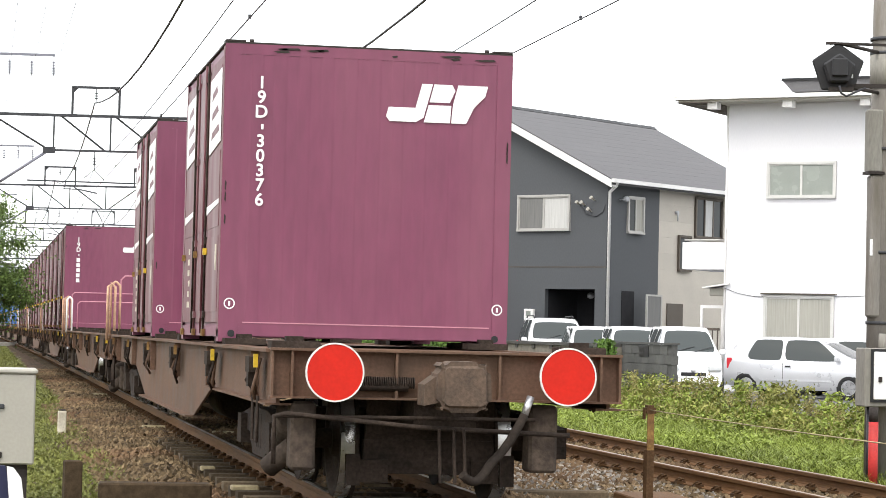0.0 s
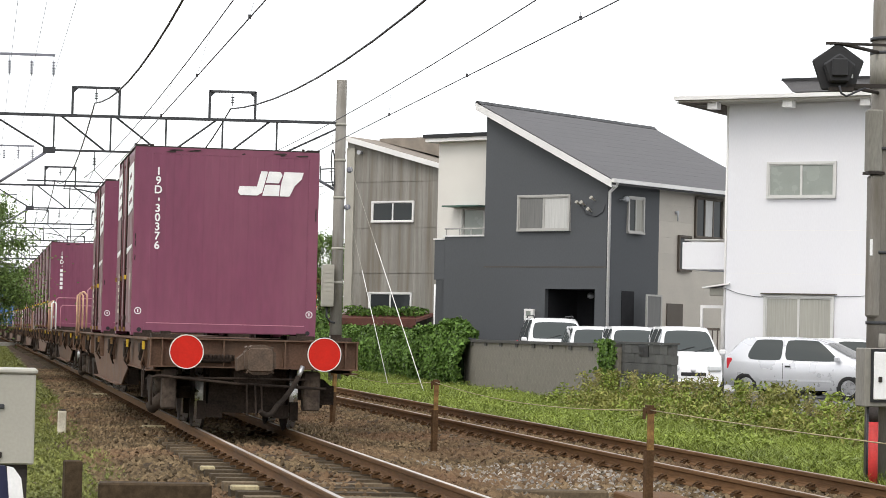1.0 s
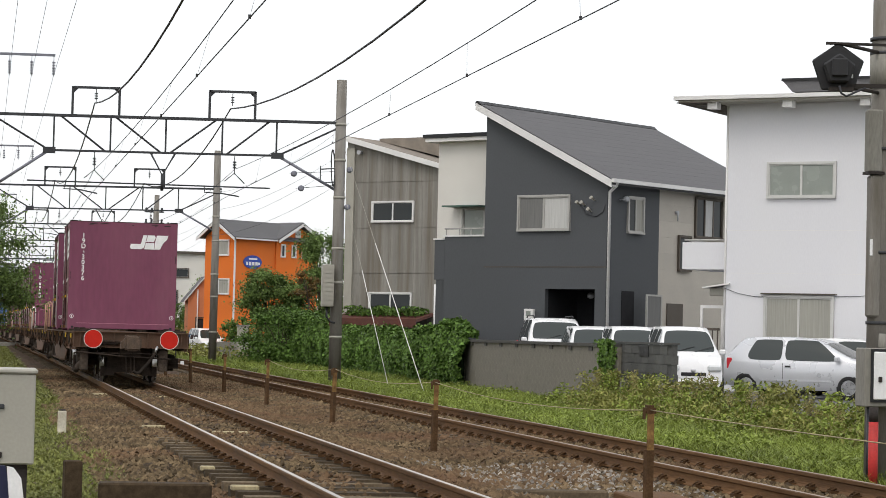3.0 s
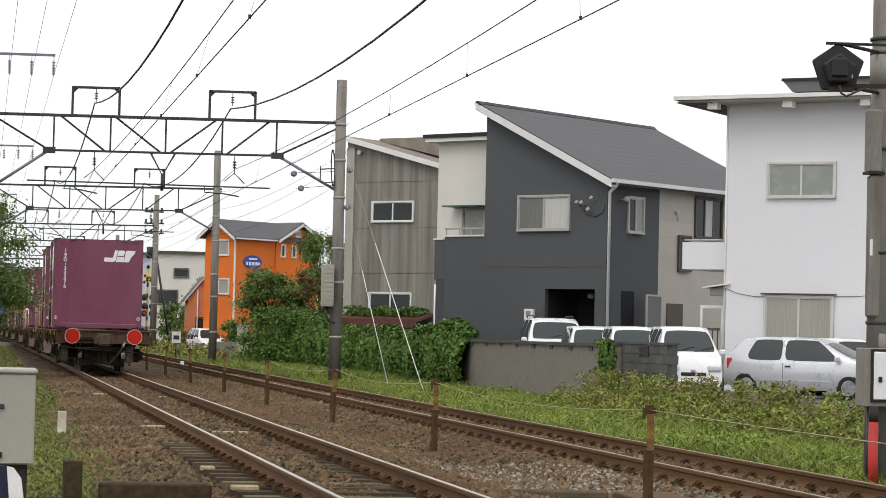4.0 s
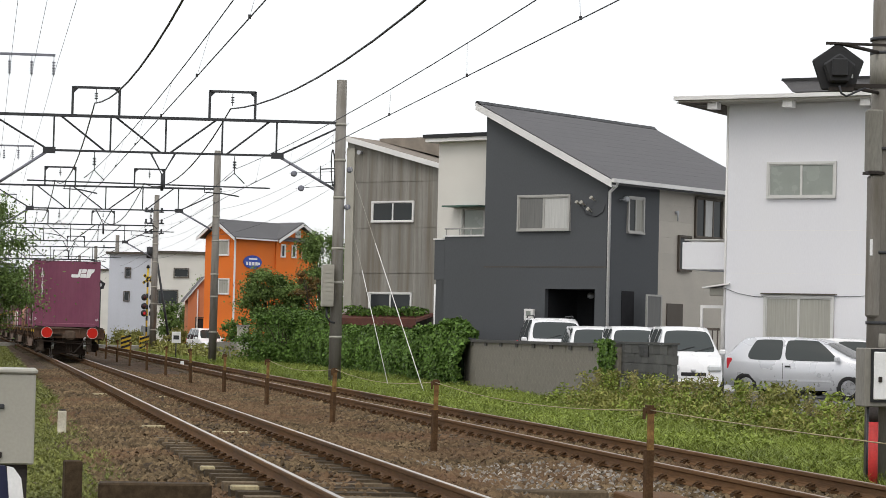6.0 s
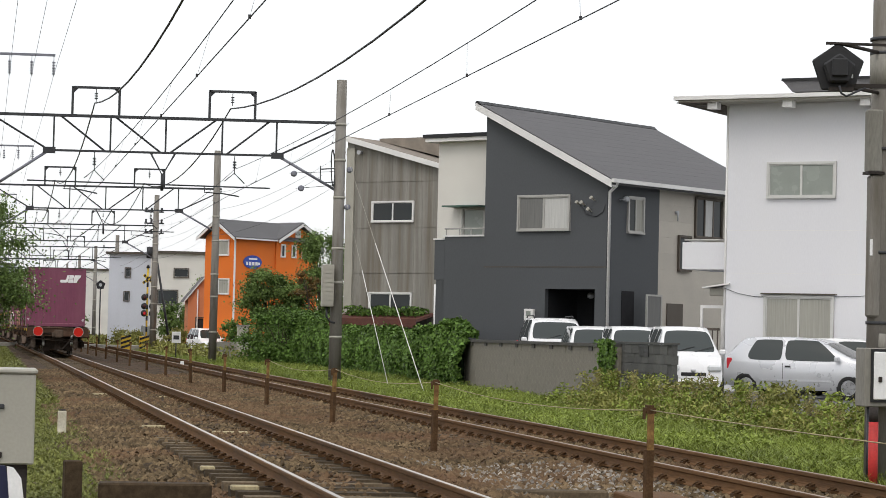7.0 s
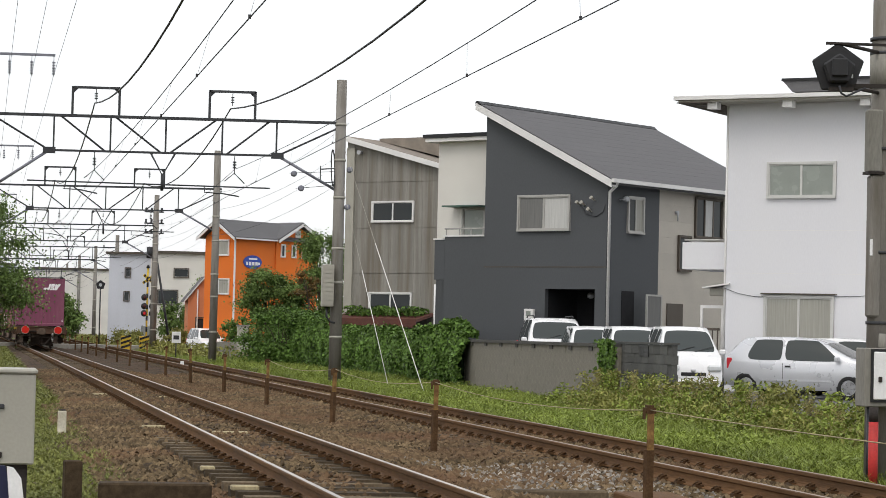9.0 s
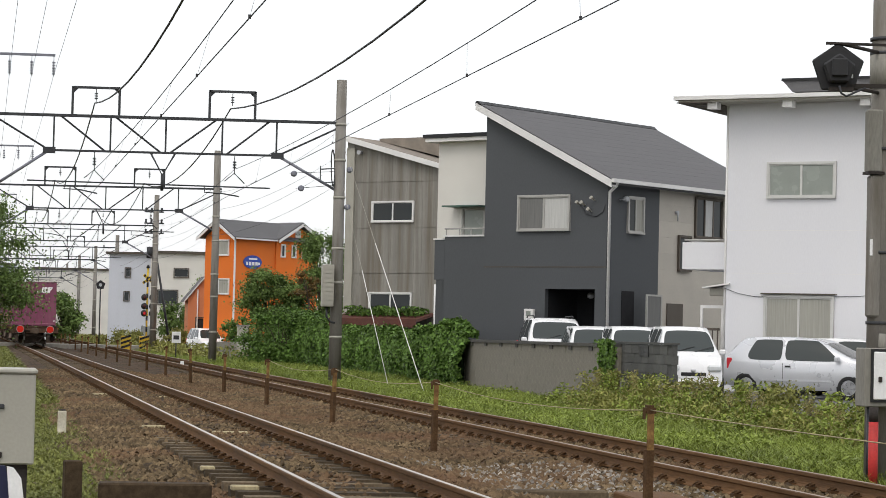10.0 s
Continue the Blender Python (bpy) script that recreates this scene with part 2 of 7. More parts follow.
def box(*a, m=None, bevel=0.0):
    return quad_box(bmesh.new(), *a, m=m, bevel=bevel)


def boxes(*rows):
    bm = bmesh.new()
    for r in rows:
        quad_box(bm, *r)
    return bm


def rod(bm, a, b, r0, r1=None, n=8, caps=True):
    a, b = Vector(a), Vector(b)
    r1 = r0 if r1 is None else r1
    z = (b - a).normalized()
    x = z.orthogonal().normalized()
    y = z.cross(x)
    rings = []
    for p, r in ((a, r0), (b, r1)):
        rings.append([bm.verts.new(p + (x * math.cos(2 * math.pi * i / n) + y * math.sin(2 * math.pi * i / n)) * r) for i in range(n)])
    for i in range(n):
        f = bm.faces.new((rings[0][i], rings[0][(i + 1) % n], rings[1][(i + 1) % n], rings[1][i]))
        f.smooth = n > 6
    if caps:
        bm.faces.new(rings[0][::-1])
        bm.faces.new(rings[1])
    return bm


def tube(bm, pts, r, n=6):
    """A bent tube through the points, mitred at each bend."""
    pts = [Vector(p) for p in pts]
    rings, x = [], None
    for i, p in enumerate(pts):
        d0 = (p - pts[i - 1]).normalized() if i else None
        d1 = (pts[i + 1] - p).normalized() if i + 1 < len(pts) else None
        d = ((d0 or d1) + (d1 or d0)).normalized()
        x = d.orthogonal().normalized() if x is None else (x - d * x.dot(d)).normalized()
        y = d.cross(x)
        rings.append([bm.verts.new(p + (x * math.cos(2 * math.pi * k / n) + y * math.sin(2 * math.pi * k / n)) * r) for k in range(n)])
    for a, b in zip(rings[:-1], rings[1:]):
        for k in range(n):
            bm.faces.new((a[k], a[(k + 1) % n], b[(k + 1) % n], b[k])).smooth = True
    bm.faces.new(rings[0][::-1])
    bm.faces.new(rings[-1])
    return bm


def prism(bm, poly, axis, a, b):
    """A polygon of 2D points drawn out along an axis from a to b. x: (y, z), y: (x, z), z: (x, y)."""
    put = {"x": lambda p, t: (t, p[0], p[1]), "y": lambda p, t: (p[0], t, p[1]), "z": lambda p, t: (p[0], p[1], t)}[axis]
    A = [bm.verts.new(put(p, a)) for p in poly]
    B = [bm.verts.new(put(p, b)) for p in poly]
    n = len(poly)
    bm.faces.new(A)
    bm.faces.new(B[::-1])
    for i in range(n):
        bm.faces.new((A[i], B[i], B[(i + 1) % n], A[(i + 1) % n]))
    return bm


def lathe(bm, prof, n=24, m=None, smooth=True):
    """Turns a profile of (radius, height) round the z axis."""
    rings = [[bm.verts.new((r * math.cos(2 * math.pi * i / n), r * math.sin(2 * math.pi * i / n), z)) for i in range(n)] for r, z in prof]
    if m is not None:
        for ring in rings:
            for v in ring:
                v.co = m @ v.co
    for a, b in zip(rings[:-1], rings[1:]):
        for i in range(n):
            f = bm.faces.new((a[i], a[(i + 1) % n], b[(i + 1) % n], b[i]))
            f.smooth = smooth
    bm.faces.new(rings[0][::-1])
    bm.faces.new(rings[-1])
    return bm


def mesh_of(name, bm, mat):
    bmesh.ops.recalc_face_normals(bm, faces=bm.faces)
    me = bpy.data.meshes.new(name)
    bm.to_mesh(me)
    bm.free()
    me.materials.append(MAT[mat])
    return me


def part(name, bm, mat, parent, label="", m=None):
    me = bm if isinstance(bm, bpy.types.Mesh) else mesh_of(name, bm, mat)
    ob = new(name, me)
    ob.parent = parent
    if m is not None:
        ob.matrix_basis = m
    if label:
        ob["label"] = label
    return ob


def thing(name, label, category, m=None, group="", kind=""):
    ob = new(name)
    ob.empty_display_size = 0.3
    if m is not None:
        ob.matrix_basis = m
    return tagged(ob, label, category, group, kind)


def solid(name, bm, mat, label, category="", kind="", m=None, group=""):
    ob = new(name, bm if isinstance(bm, bpy.types.Mesh) else mesh_of(name, bm, mat))
    if m is not None:
        ob.matrix_basis = m
    return tagged(ob, label, category, group, kind)


def raw_mesh(name, verts, faces, mat, smooth=False):
    me = bpy.data.meshes.new(name)
    me.from_pydata(np.asarray(verts).tolist(), [], np.asarray(faces).tolist())
    me.materials.append(MAT[mat])
    if smooth:
        me.shade_smooth()
    return me


RNG = np.random.default_rng(7)


def unit(v):
    return v / np.maximum(np.linalg.norm(v, axis=1, keepdims=True), 1e-9)


def leaf_mesh(name, pts, size, mat, out=None, spread=0.8, long=1.4, droop=0.0):
    """Small bent leaves at the points, each a pair of triangles folded along its midrib."""
    n = len(pts)
    nrm = RNG.normal(size=(n, 3)) * spread
    if out is not None:
        nrm = nrm + out
    nrm = unit(nrm)
    t = unit(np.cross(nrm, RNG.normal(size=(n, 3))))
    t[:, 2] -= droop
    t = unit(t)
    b = unit(np.cross(nrm, t))
    s = size * RNG.uniform(0.6, 1.35, (n, 1))
    v = np.stack([pts - t * s * long * 0.5, pts + b * s * 0.5 + nrm * s * 0.12, pts + t * s * long * 0.5, pts - b * s * 0.5 + nrm * s * 0.12], 1)
    k = np.arange(n)[:, None] * 4
    return raw_mesh(name, v.reshape(-1, 3), np.concatenate([k + np.array([[0, 1, 2]]), k + np.array([[0, 2, 3]])], 0), mat)


def blade_mesh(name, pts, height, width, mat, lean=0.35):
    """Grass blades: one tapering strip of two pieces each, bent over."""
    n = len(pts)
    a = RNG.uniform(0, 2 * np.pi, n)
    side = np.stack([np.cos(a), np.sin(a), 0 * a], 1)
    d = RNG.normal(size=(n, 3)) * lean
    d[:, 2] = 1
    h = height * RNG.uniform(0.5, 1.3, (n, 1))
    w = width * RNG.uniform(0.7, 1.3, (n, 1))
    mid = pts + d * h * 0.55
    tip = pts + d * h * np.array([1.55, 1.55, 0.95])
    v = np.stack([pts - side * w, pts + side * w, mid + side * w * 0.8, mid - side * w * 0.8, tip], 1)
    k = np.arange(n)[:, None] * 5
    f3 = (k + np.array([[3, 2, 4]])).tolist()
    f4 = (k + np.array([[0, 1, 2, 3]])).tolist()
    me = bpy.data.meshes.new(name)
    me.from_pydata(v.reshape(-1, 3).tolist(), [], f4 + f3)
    me.materials.append(MAT[mat])
    return me


# ---- ground and line ----
GROUND, LOT, X2 = -0.40, -0.10, 4.2446       # field level, parking level, centre of the second track
Z2 = -0.06
solid("ground", boxes((-1500, 1500, -300, 3500, GROUND - 1.0, GROUND)), "earth", "bare earth with scattered weeds beside the line", "ground", "structure")
solid("pavement_parking", boxes((10.98, 60, 20, 140, GROUND, LOT)), "asphalt", "grey asphalt of the parking lot behind the wall", "pavement", "structure")


def bend(y):
    """Sideways drift of the first track, which swings gently away from the second."""
    return 0.0 if y < 50 else -0.0000375 * (y - 50) ** 2 if y < 131 else -0.246 - 0.0061 * (y - 131)


def bed_height(x, y):
    """Cross-section of the ballast bed."""
    z = np.interp(x, [-3.4, -2.3, -1.45, -0.62, 0.62, 1.35, 2.1, 2.9, 3.6, 4.9, 5.6, 6.5, 7.2],
                  [-0.40, -0.33, -0.205, -0.178, -0.172, -0.195, -0.30, -0.27, -0.235, -0.232, -0.26, -0.38, -0.41])
    # worn hollow by the near end of the first track
    z = z - 0.035 * np.clip((22.0 - y) / 2.0, 0, 1) * ((x > -1.15) & (x < 0.62))
    # cribs dug out round the sleeper ends and under the rails
    z = z - 0.06 * np.clip((31.0 - y) / 6.0, 0, 1) * np.interp(x, [-1.22, -1.04, -0.46, -0.32, 0.22, 0.42, 0.66, 0.82], [0, 1, 1, 0, 0, 1, 1, 0])
    return z


def bed():
    ys = np.concatenate([np.arange(6, 60, 0.16), np.arange(60, 140, 0.8), np.arange(140, 900, 20)])
    xs = np.arange(-3.4, 7.21, 0.106)
    gx, gy = np.meshgrid(xs, ys)
    gz = bed_height(gx, gy) + RNG.normal(0, 0.016, gx.shape) * np.where((gx > -3.2) & (gx < 7.0), 1, 0)
    v = np.stack([gx, gy, gz], -1).reshape(-1, 3)
    w, h = len(xs), len(ys)
    i = (np.arange(h - 1)[:, None] * w + np.arange(w - 1)[None]).reshape(-1, 1)
    solid("ballast_bed", raw_mesh("ballast_bed", v, i + np.array([[0, 1, w + 1, w]]), "ballast_bed"), None, "brown gravel ballast bed under the two tracks", "ballast", "structure")


bed()


def stones(name, n, x0, x1, y0, y1, size, mat, label, power=1.6):
    """Loose ballast stones, denser towards the near end."""
    u = RNG.uniform(0, 1, n) ** power
    y = y0 + (y1 - y0) * u
    x = RNG.uniform(x0, x1, n)
    swept = RNG.uniform(0, 1, n) < np.where((np.abs(x) < 0.46) | ((x > -1.08) & (x < 0.66) & (y < 29)), 0.48, 0.0)
    on_rail = swept | (np.abs(np.abs(x) - 0.566) < 0.11) | (np.abs(np.abs(x - X2) - 0.566) < 0.11)
    x, y = x[~on_rail], y[~on_rail]
    n = len(x)
    c = np.stack([x, y, bed_height(x, y) + size * 0.3], 1)
    base = np.array([[1, 0, 0], [-1, 0, 0], [0, 1, 0], [0, -1, 0], [0, 0, 1], [0, 0, -1], [.7, .7, .55], [-.7, .6, .5]], float)
    q = base[None] * RNG.uniform(0.55, 1.25, (n, 8, 1)) * size * RNG.uniform(0.55, 1.3, (n, 1, 1)) * RNG.uniform(0.6, 1.1, (n, 1, 3))
    a = RNG.uniform(0, 2 * np.pi, n)
    ca, sa = np.cos(a)[:, None], np.sin(a)[:, None]
    v = np.stack([q[..., 0] * ca - q[..., 1] * sa, q[..., 0] * sa + q[..., 1] * ca, q[..., 2]], -1) + c[:, None]
    f = np.array([[0, 6, 4], [6, 2, 4], [0, 2, 6], [2, 7, 4], [7, 1, 4], [2, 1, 7], [1, 3, 4], [3, 0, 4], [2, 0, 5], [1, 2, 5], [3, 1, 5], [0, 3, 5]])
    F = (np.arange(n)[:, None, None] * 8 + f[None]).reshape(-1, 3)
    solid(name, raw_mesh(name, v.reshape(-1, 3), F, mat), None, label, "ballast", "stuff")


stones("ballast_stones", 75000, -2.05, 6.6, 15, 75, 0.040, "stone", "loose crushed rock of the ballast, rust-stained")
stones("pale_ballast_stones", 1500, 1.5, 3.5, 20.5, 26.5, 0.036, "pale_stone", "fresh pale grey crushed rock between the tracks", 1.0)


def rail_profile():
    h = 0.153
    half = [(0.0, -h), (0.0635, -h), (0.0635, -h + 0.012), (0.014, -h + 0.030), (0.008, -h + 0.05), (0.008, -0.05), (0.030, -0.036), (0.0325, -0.008), (0.027, -0.002)]
    return half[1:] + [(-x, z) for x, z in half[:0:-1]]


def sweep(prof, x, z, bent):
    """A closed profile drawn along the line from y = 4 to 500, following the bend where there is one."""
    bm = bmesh.new()
    ys = [4.0, 50.0] + [60.0 + 10 * k for k in range(45)]
    rings = [[bm.verts.new((x + a + (bend(y) if bent else 0.0), y, z + b)) for a, b in prof] for y in ys]
    n = len(prof)
    bm.faces.new(rings[0])
    bm.faces.new(rings[-1][::-1])
    for p, q in zip(rings[:-1], rings[1:]):
        for i in range(n):
            bm.faces.new((p[i], q[i], q[(i + 1) % n], p[(i + 1) % n]))
    return bm


def rail(parent, x, z, head, bent):
    r = part("rail", sweep(rail_profile(), x, z, bent), "rail_rust", parent, "rusty brown steel rail")
    part("rail_head", sweep([(-0.020, -0.003), (0.020, -0.003), (0.020, 0.0), (-0.020, 0.0)], x, z, bent), head, r, "polished running surface")


def clip_mesh():
    bm = bmesh.new()
    quad_box(bm, -0.045, 0.045, -0.05, 0.05, 0, 0.03)
    rod(bm, (0, 0, 0.03), (0, 0, 0.062), 0.022, n=6)
    tube(bm, [(-0.035, 0.04, 0.03), (0.01, 0.045, 0.055), (0.035, 0.0, 0.045), (0.01, -0.045, 0.055), (-0.035, -0.04, 0.03)], 0.011, n=5)
    return mesh_of("fastening", bm, "rust")


def track(name, x, z, head, label):
    t = thing(name, label, "track", kind="structure")
    sl = bmesh.new()
    prism(sl, [(-0.12, -0.17), (0.12, -0.17), (0.10, 0.0), (-0.10, 0.0)], "x", -1.0, 1.0)
    sl = mesh_of("sleeper", sl, "sleeper")
    cl = clip_mesh()
    bent = x == 0.0

    def off(y):
        return bend(y) if bent else 0.0
    for sx in (-1, 1):
        rail(t, x + sx * 0.566, z, head, bent)
    for i in range(260):
        y = 13.0 + i * 0.6
        part("sleeper", sl, None, t, m=pose(x + off(y), y, z - 0.163, 0, 0, RNG.normal(0, 0.5)))
        if i < 70:
            for sx in (-1, 1):
                for side in (-1, 1):
                    part("fastening", cl, None, t, m=pose(x + off(y) + sx * 0.566 + side * 0.085, y, z - 0.15, 0, 0, 0 if side < 0 else 180))
    bm = bmesh.new()
    for i in range(300):
        y = 55.0 + i * 0.6
        for sx in (-1, 1):
            for side in (-1, 1):
                a = x + off(y) + sx * 0.566 + side * 0.085
                quad_box(bm, a - 0.04, a + 0.04, y - 0.05, y + 0.05, z - 0.15, z - 0.09)
    tagged(part("distant_fastenings", bm, "rust", t), kind="stuff")
    return t


# ---- overhead line ----
GANTRIES = [(27.0, 9.4), (69.6, 8.6), (107.5, 9.2), (145.5, 9.2), (188.0, 8.3), (224.0, 8.6), (262, 8.8), (300, 8.8), (340, 8.8)]


def gantry(y, top, poles=True):
    g = thing("catenary_gantry", "grey steel truss gantry on two concrete poles spanning both tracks", "gantry", pose(0, y, 0), group="gantries along the line")
    for x, z in ((7.05, top), (-3.08, 9.0)):
        p = bmesh.new()
        rod(p, (x, 0, GROUND - 0.1), (x, 0, z), 0.185, 0.15, n=20)
        pole = part("pole", p, "pole", g, "weathered spun concrete pole")
        for zz in (1.0, 2.6, 3.6, 5.1, 6.2, 7.25):
            b = bmesh.new()
            rod(b, (x, 0, zz), (x, 0, zz + 0.07), 0.192 - zz * 0.003, n=20)
            part("band", b, "cabinet", pole, "pale strap round the pole")
    x0, x1, zt, zb = -2.95, 7.1, 7.22, 6.2
    part("top_chord", boxes((x0, x1, -0.06, 0.06, zt - 0.05, zt + 0.03)), "gantry", g)
    part("bottom_chord", boxes((-1.4, 5.25, -0.04, 0.04, zb - 0.03, zb + 0.03)), "gantry", g)
    for a in (-1.28, 0.34, 1.93, 3.57, 5.16):
        part("post", boxes((a - 0.025, a + 0.025, -0.025, 0.025, zb, zt)), "gantry", g)
    for a, za, b, z2 in ((x0, zt - 0.1, -1.4, zb), (-1.12, zt, 0.2, zb), (0.45, zt, 1.8, zb), (3.42, zt, 2.06, zb), (4.98, zt, 3.7, zb), (x1, zt - 0.1, 5.2, zb)):
        bm = bmesh.new()
        rod(bm, (a, 0, za), (b, 0, z2), 0.03, n=6)
        part("diagonal", bm, "gantry", g)
    for a, b in ((x0 + 0.1, -1.4), (x1 - 0.1, 5.2)):
        bm = bmesh.new()
        rod(bm, (a, 0, 5.2), (b, 0, zb), 0.042, n=8)
        part("knee_brace", bm, "galvanised", g)
        part("gusset", boxes((b - 0.18, b + 0.18, -0.05, 0.05, zb - 0.09, zb + 0.09)), "gantry", g)
    # portal frames that carry the feeder cables
    for a, b in ((-0.77, 0.57), (3.18, 4.51)):
        fr = part("feeder_frame", boxes((a - 0.035, a + 0.035, -0.035, 0.035, zt, 8.06), (b - 0.035, b + 0.035, -0.035, 0.035, zt, 8.06), (a, b, -0.035, 0.035, 8.0, 8.07)), "gantry", g)
        for e, d in ((a, 1), (b, -1)):
            part("corner_gusset", prism(bmesh.new(), [(e + d * 0.035, 8.0), (e + d * 0.16, 8.0), (e + d * 0.035, 7.88)], "y", -0.012, 0.012), "gantry", fr)
        bm = bmesh.new()
        m = (a + b) / 2
        rod(bm, (m, 0, 8.0), (m, 0, 7.62), 0.012, n=5)
        for k in range(3):
            rod(bm, (m, 0, 7.88 - k * 0.07), (m, 0, 7.85 - k * 0.07), 0.05, n=8)
        part("insulator", bm, "gantry", fr, "string of disc insulators")
    # hangers and steady arms over each track
    for xc in (-0.1, 3.95):
        bm = bmesh.new()
        rod(bm, (xc, 0, zb), (xc, 0, 5.62), 0.014, n=5)
        for k in range(3):
            rod(bm, (xc, 0, 6.0 - k * 0.08), (xc, 0, 5.96 - k * 0.08), 0.055, n=8)
        part("insulator", bm, "gantry", g, "hanging disc insulators")
        bm = bmesh.new()
        tube(bm, [(xc - 0.28, 0, 5.42), (xc, 0, 5.66), (xc + 0.3, 0, 5.36)], 0.016)
        part("wire_clamp", bm, "gantry", g)
    bm = bmesh.new()
    tube(bm, [(1.5, 0, zb), (1.86, 0, 5.55), (2.22, 0, zb)], 0.03)
    rod(bm, (1.86, 0, 5.6), (1.86, 0, 5.1), 0.045, n=8)
    part("centre_hanger", bm, "gantry", g)
    bm = bmesh.new()
    rod(bm, (-2.0, 0, 5.32), (5.0, 0, 5.24), 0.022, n=6)
    tube(bm, [(-0.9, 0, 5.3), (-0.95, 0, 5.1), (-0.5, 0, 5.08), (0.0, 0, 4.98)], 0.02)
    tube(bm, [(3.1, 0, 5.28), (3.1, 0, 5.08), (3.6, 0, 5.06), (4.1, 0, 4.98)], 0.02)
    part("steady_arm", bm, "gantry", g)
    # cross-arm of the power line on the pole by the field
    part("cross_arm", boxes((-4.4, -1.30, -0.04, 0.04, 8.90, 8.97)), "galvanised", g, "galvanised cross-arm")
    for xc in (-2.59, -1.965, -1.34):
        bm = bmesh.new()
        rod(bm, (xc, 0, 8.90), (xc, 0, 8.32), 0.012, n=5)
        for k in range(5):
            rod(bm, (xc, 0, 8.74 - k * 0.08), (xc, 0, 8.70 - k * 0.08), 0.05, n=8)
        part("insulator", bm, "galvanised", g, "long disc insulator string")
    return g


def set_gantry(y, top, lift=0.0, shift=0.0):
    """Raises the truss slightly towards the far pole, as it stands; lift and shift set it on its poles."""
    for ob in gantry(y, top).children:
        if not ob.name.startswith("pole"):
            for o in (ob, *ob.children):
                for v in o.data.vertices:
                    v.co.z += 0.012 * (v.co.x + 2.95) + lift
                    v.co.x += shift


set_gantry(*GANTRIES[1])
set_gantry(*GANTRIES[2], 0.14, 0.18)
for gy, gt in GANTRIES[3:]:
    set_gantry(gy, gt)


def span(name, label, ends, sag, r, mat="wire", group="overhead wires"):
    """One wire from gantry to gantry: (x, y, z) at each support and the sag between."""
    bm = bmesh.new()
    pts = []
    for (a, b), s in zip(zip(ends[:-1], ends[1:]), sag):
        for i in range(14):
            u = i / 14
            p = Vector(a).lerp(Vector(b), u)
            p.z -= 4 * s * u * (1 - u)
            pts.append(p)
    pts.append(Vector(ends[-1]))
    tube(bm, pts, r, n=5)
    return solid(name, bm, mat, label, "wire", group=group)


GY = [g[0] for g in GANTRIES]
YS = [14.5] + GY[1:]
for xc, nm in ((-0.1, "near"), (3.95, "far")):
    zc, zm0 = (4.9, 5.7) if xc < 1 else (5.08, 5.85)
    mess = [(xc, y, zm0) for y in YS]
    mess[0] = (0.10, YS[0], 6.0) if xc < 1 else (3.85, YS[0], 5.91)
    st = [0.0 if i == 0 else 0.15 * (-1) ** i for i in range(len(YS))]
    span("contact_wire", "thin straight contact wire over the track", [(xc + s, y, zc) for s, y in zip(st, YS)], [0.0] * (len(YS) - 1), 0.009)
    span("messenger_wire", "thin catenary wire carrying the contact wire", mess, [0.33] * (len(YS) - 1), 0.009)
    bm = bmesh.new()
    for i in range(len(YS) - 1):
        for k in range(1, 8):
            u = k / 8
            y = YS[i] + (YS[i + 1] - YS[i]) * u
            hang = Vector(mess[i]).lerp(Vector(mess[i + 1]), u)
            zm = hang.z - 4 * 0.33 * u * (1 - u)
            xs = xc + st[i] * (1 - u) + st[i + 1] * u
            rod(bm, (hang.x, y, zm), (xs, y, zc), 0.003, n=4)
            rod(bm, (xs, y, zc - 0.01), (xs, y, zc + 0.04), 0.018, n=6)
    solid("dropper_wires", bm, "wire", "thin droppers and clips between the overhead wires", "wire", "stuff")
for xc, near_end in ((-0.14, (0.0, YS[0], 8.2)), (3.79, (3.35, YS[0], 7.4))):
    span("feeder_cable", "thick black feeder cable hung in frames on the gantries", [near_end] + [(xc, y, 7.62) for y in YS[1:]], [1.36 if xc < 1 else 1.10] + [0.9] * (len(YS) - 2), 0.022)
for xc in (-2.59, -1.965, -1.34):
    span("power_line", "thin power line along the poles", [(xc, y, 8.36) for y in YS], [0.12] * (len(YS) - 1), 0.006, "galvanised")


for xc, z, s in ((6.55, 5.78, 0.25), (6.75, 5.36, 0.3), (7.35, 6.6, 0.3), (7.3, 7.35, 0.35)):
    span("signal_cable", "thin communication cable from pole to pole", [(xc, y, z) for y in YS[1:]], [s] * (len(YS) - 2), 0.006)

# ---- train ----
def wheelset_mesh():
    bm = bmesh.new()
    side = Matrix.Rotation(math.pi / 2, 4, "Y")
    for s in (-1, 1):
        prof = [(0.10, -0.07), (0.44, -0.065), (0.455, -0.06), (0.43, -0.035), (0.425, 0.065), (0.36, 0.065), (0.34, 0.03), (0.14, 0.03), (0.12, 0.08)]
        m = Matrix.Translation((s * 0.555, 0, 0)) @ side
        if s < 0:
            m = m @ Matrix.Rotation(math.pi, 4, "X")
        lathe(bm, prof, 28, m)
    rod(bm, (-0.9, 0, 0), (0.9, 0, 0), 0.075, n=12)
    for f in bm.faces:
        if all(0.42 < math.hypot(v.co.y, v.co.z) < 0.432 for v in f.verts):
            f.material_index = 1
    me = mesh_of("wheelset", bm, "wagon_under")
    me.materials.append(MAT["wheel"])
    return me


WHEELSET = None


STIFF = {sx: mesh_of("stiffener", boxes((min(sx * 1.175, sx * 1.235), max(sx * 1.175, sx * 1.235), -0.012, 0.012, 0.71, 1.045)), "wagon") for sx in (-1, 1)}


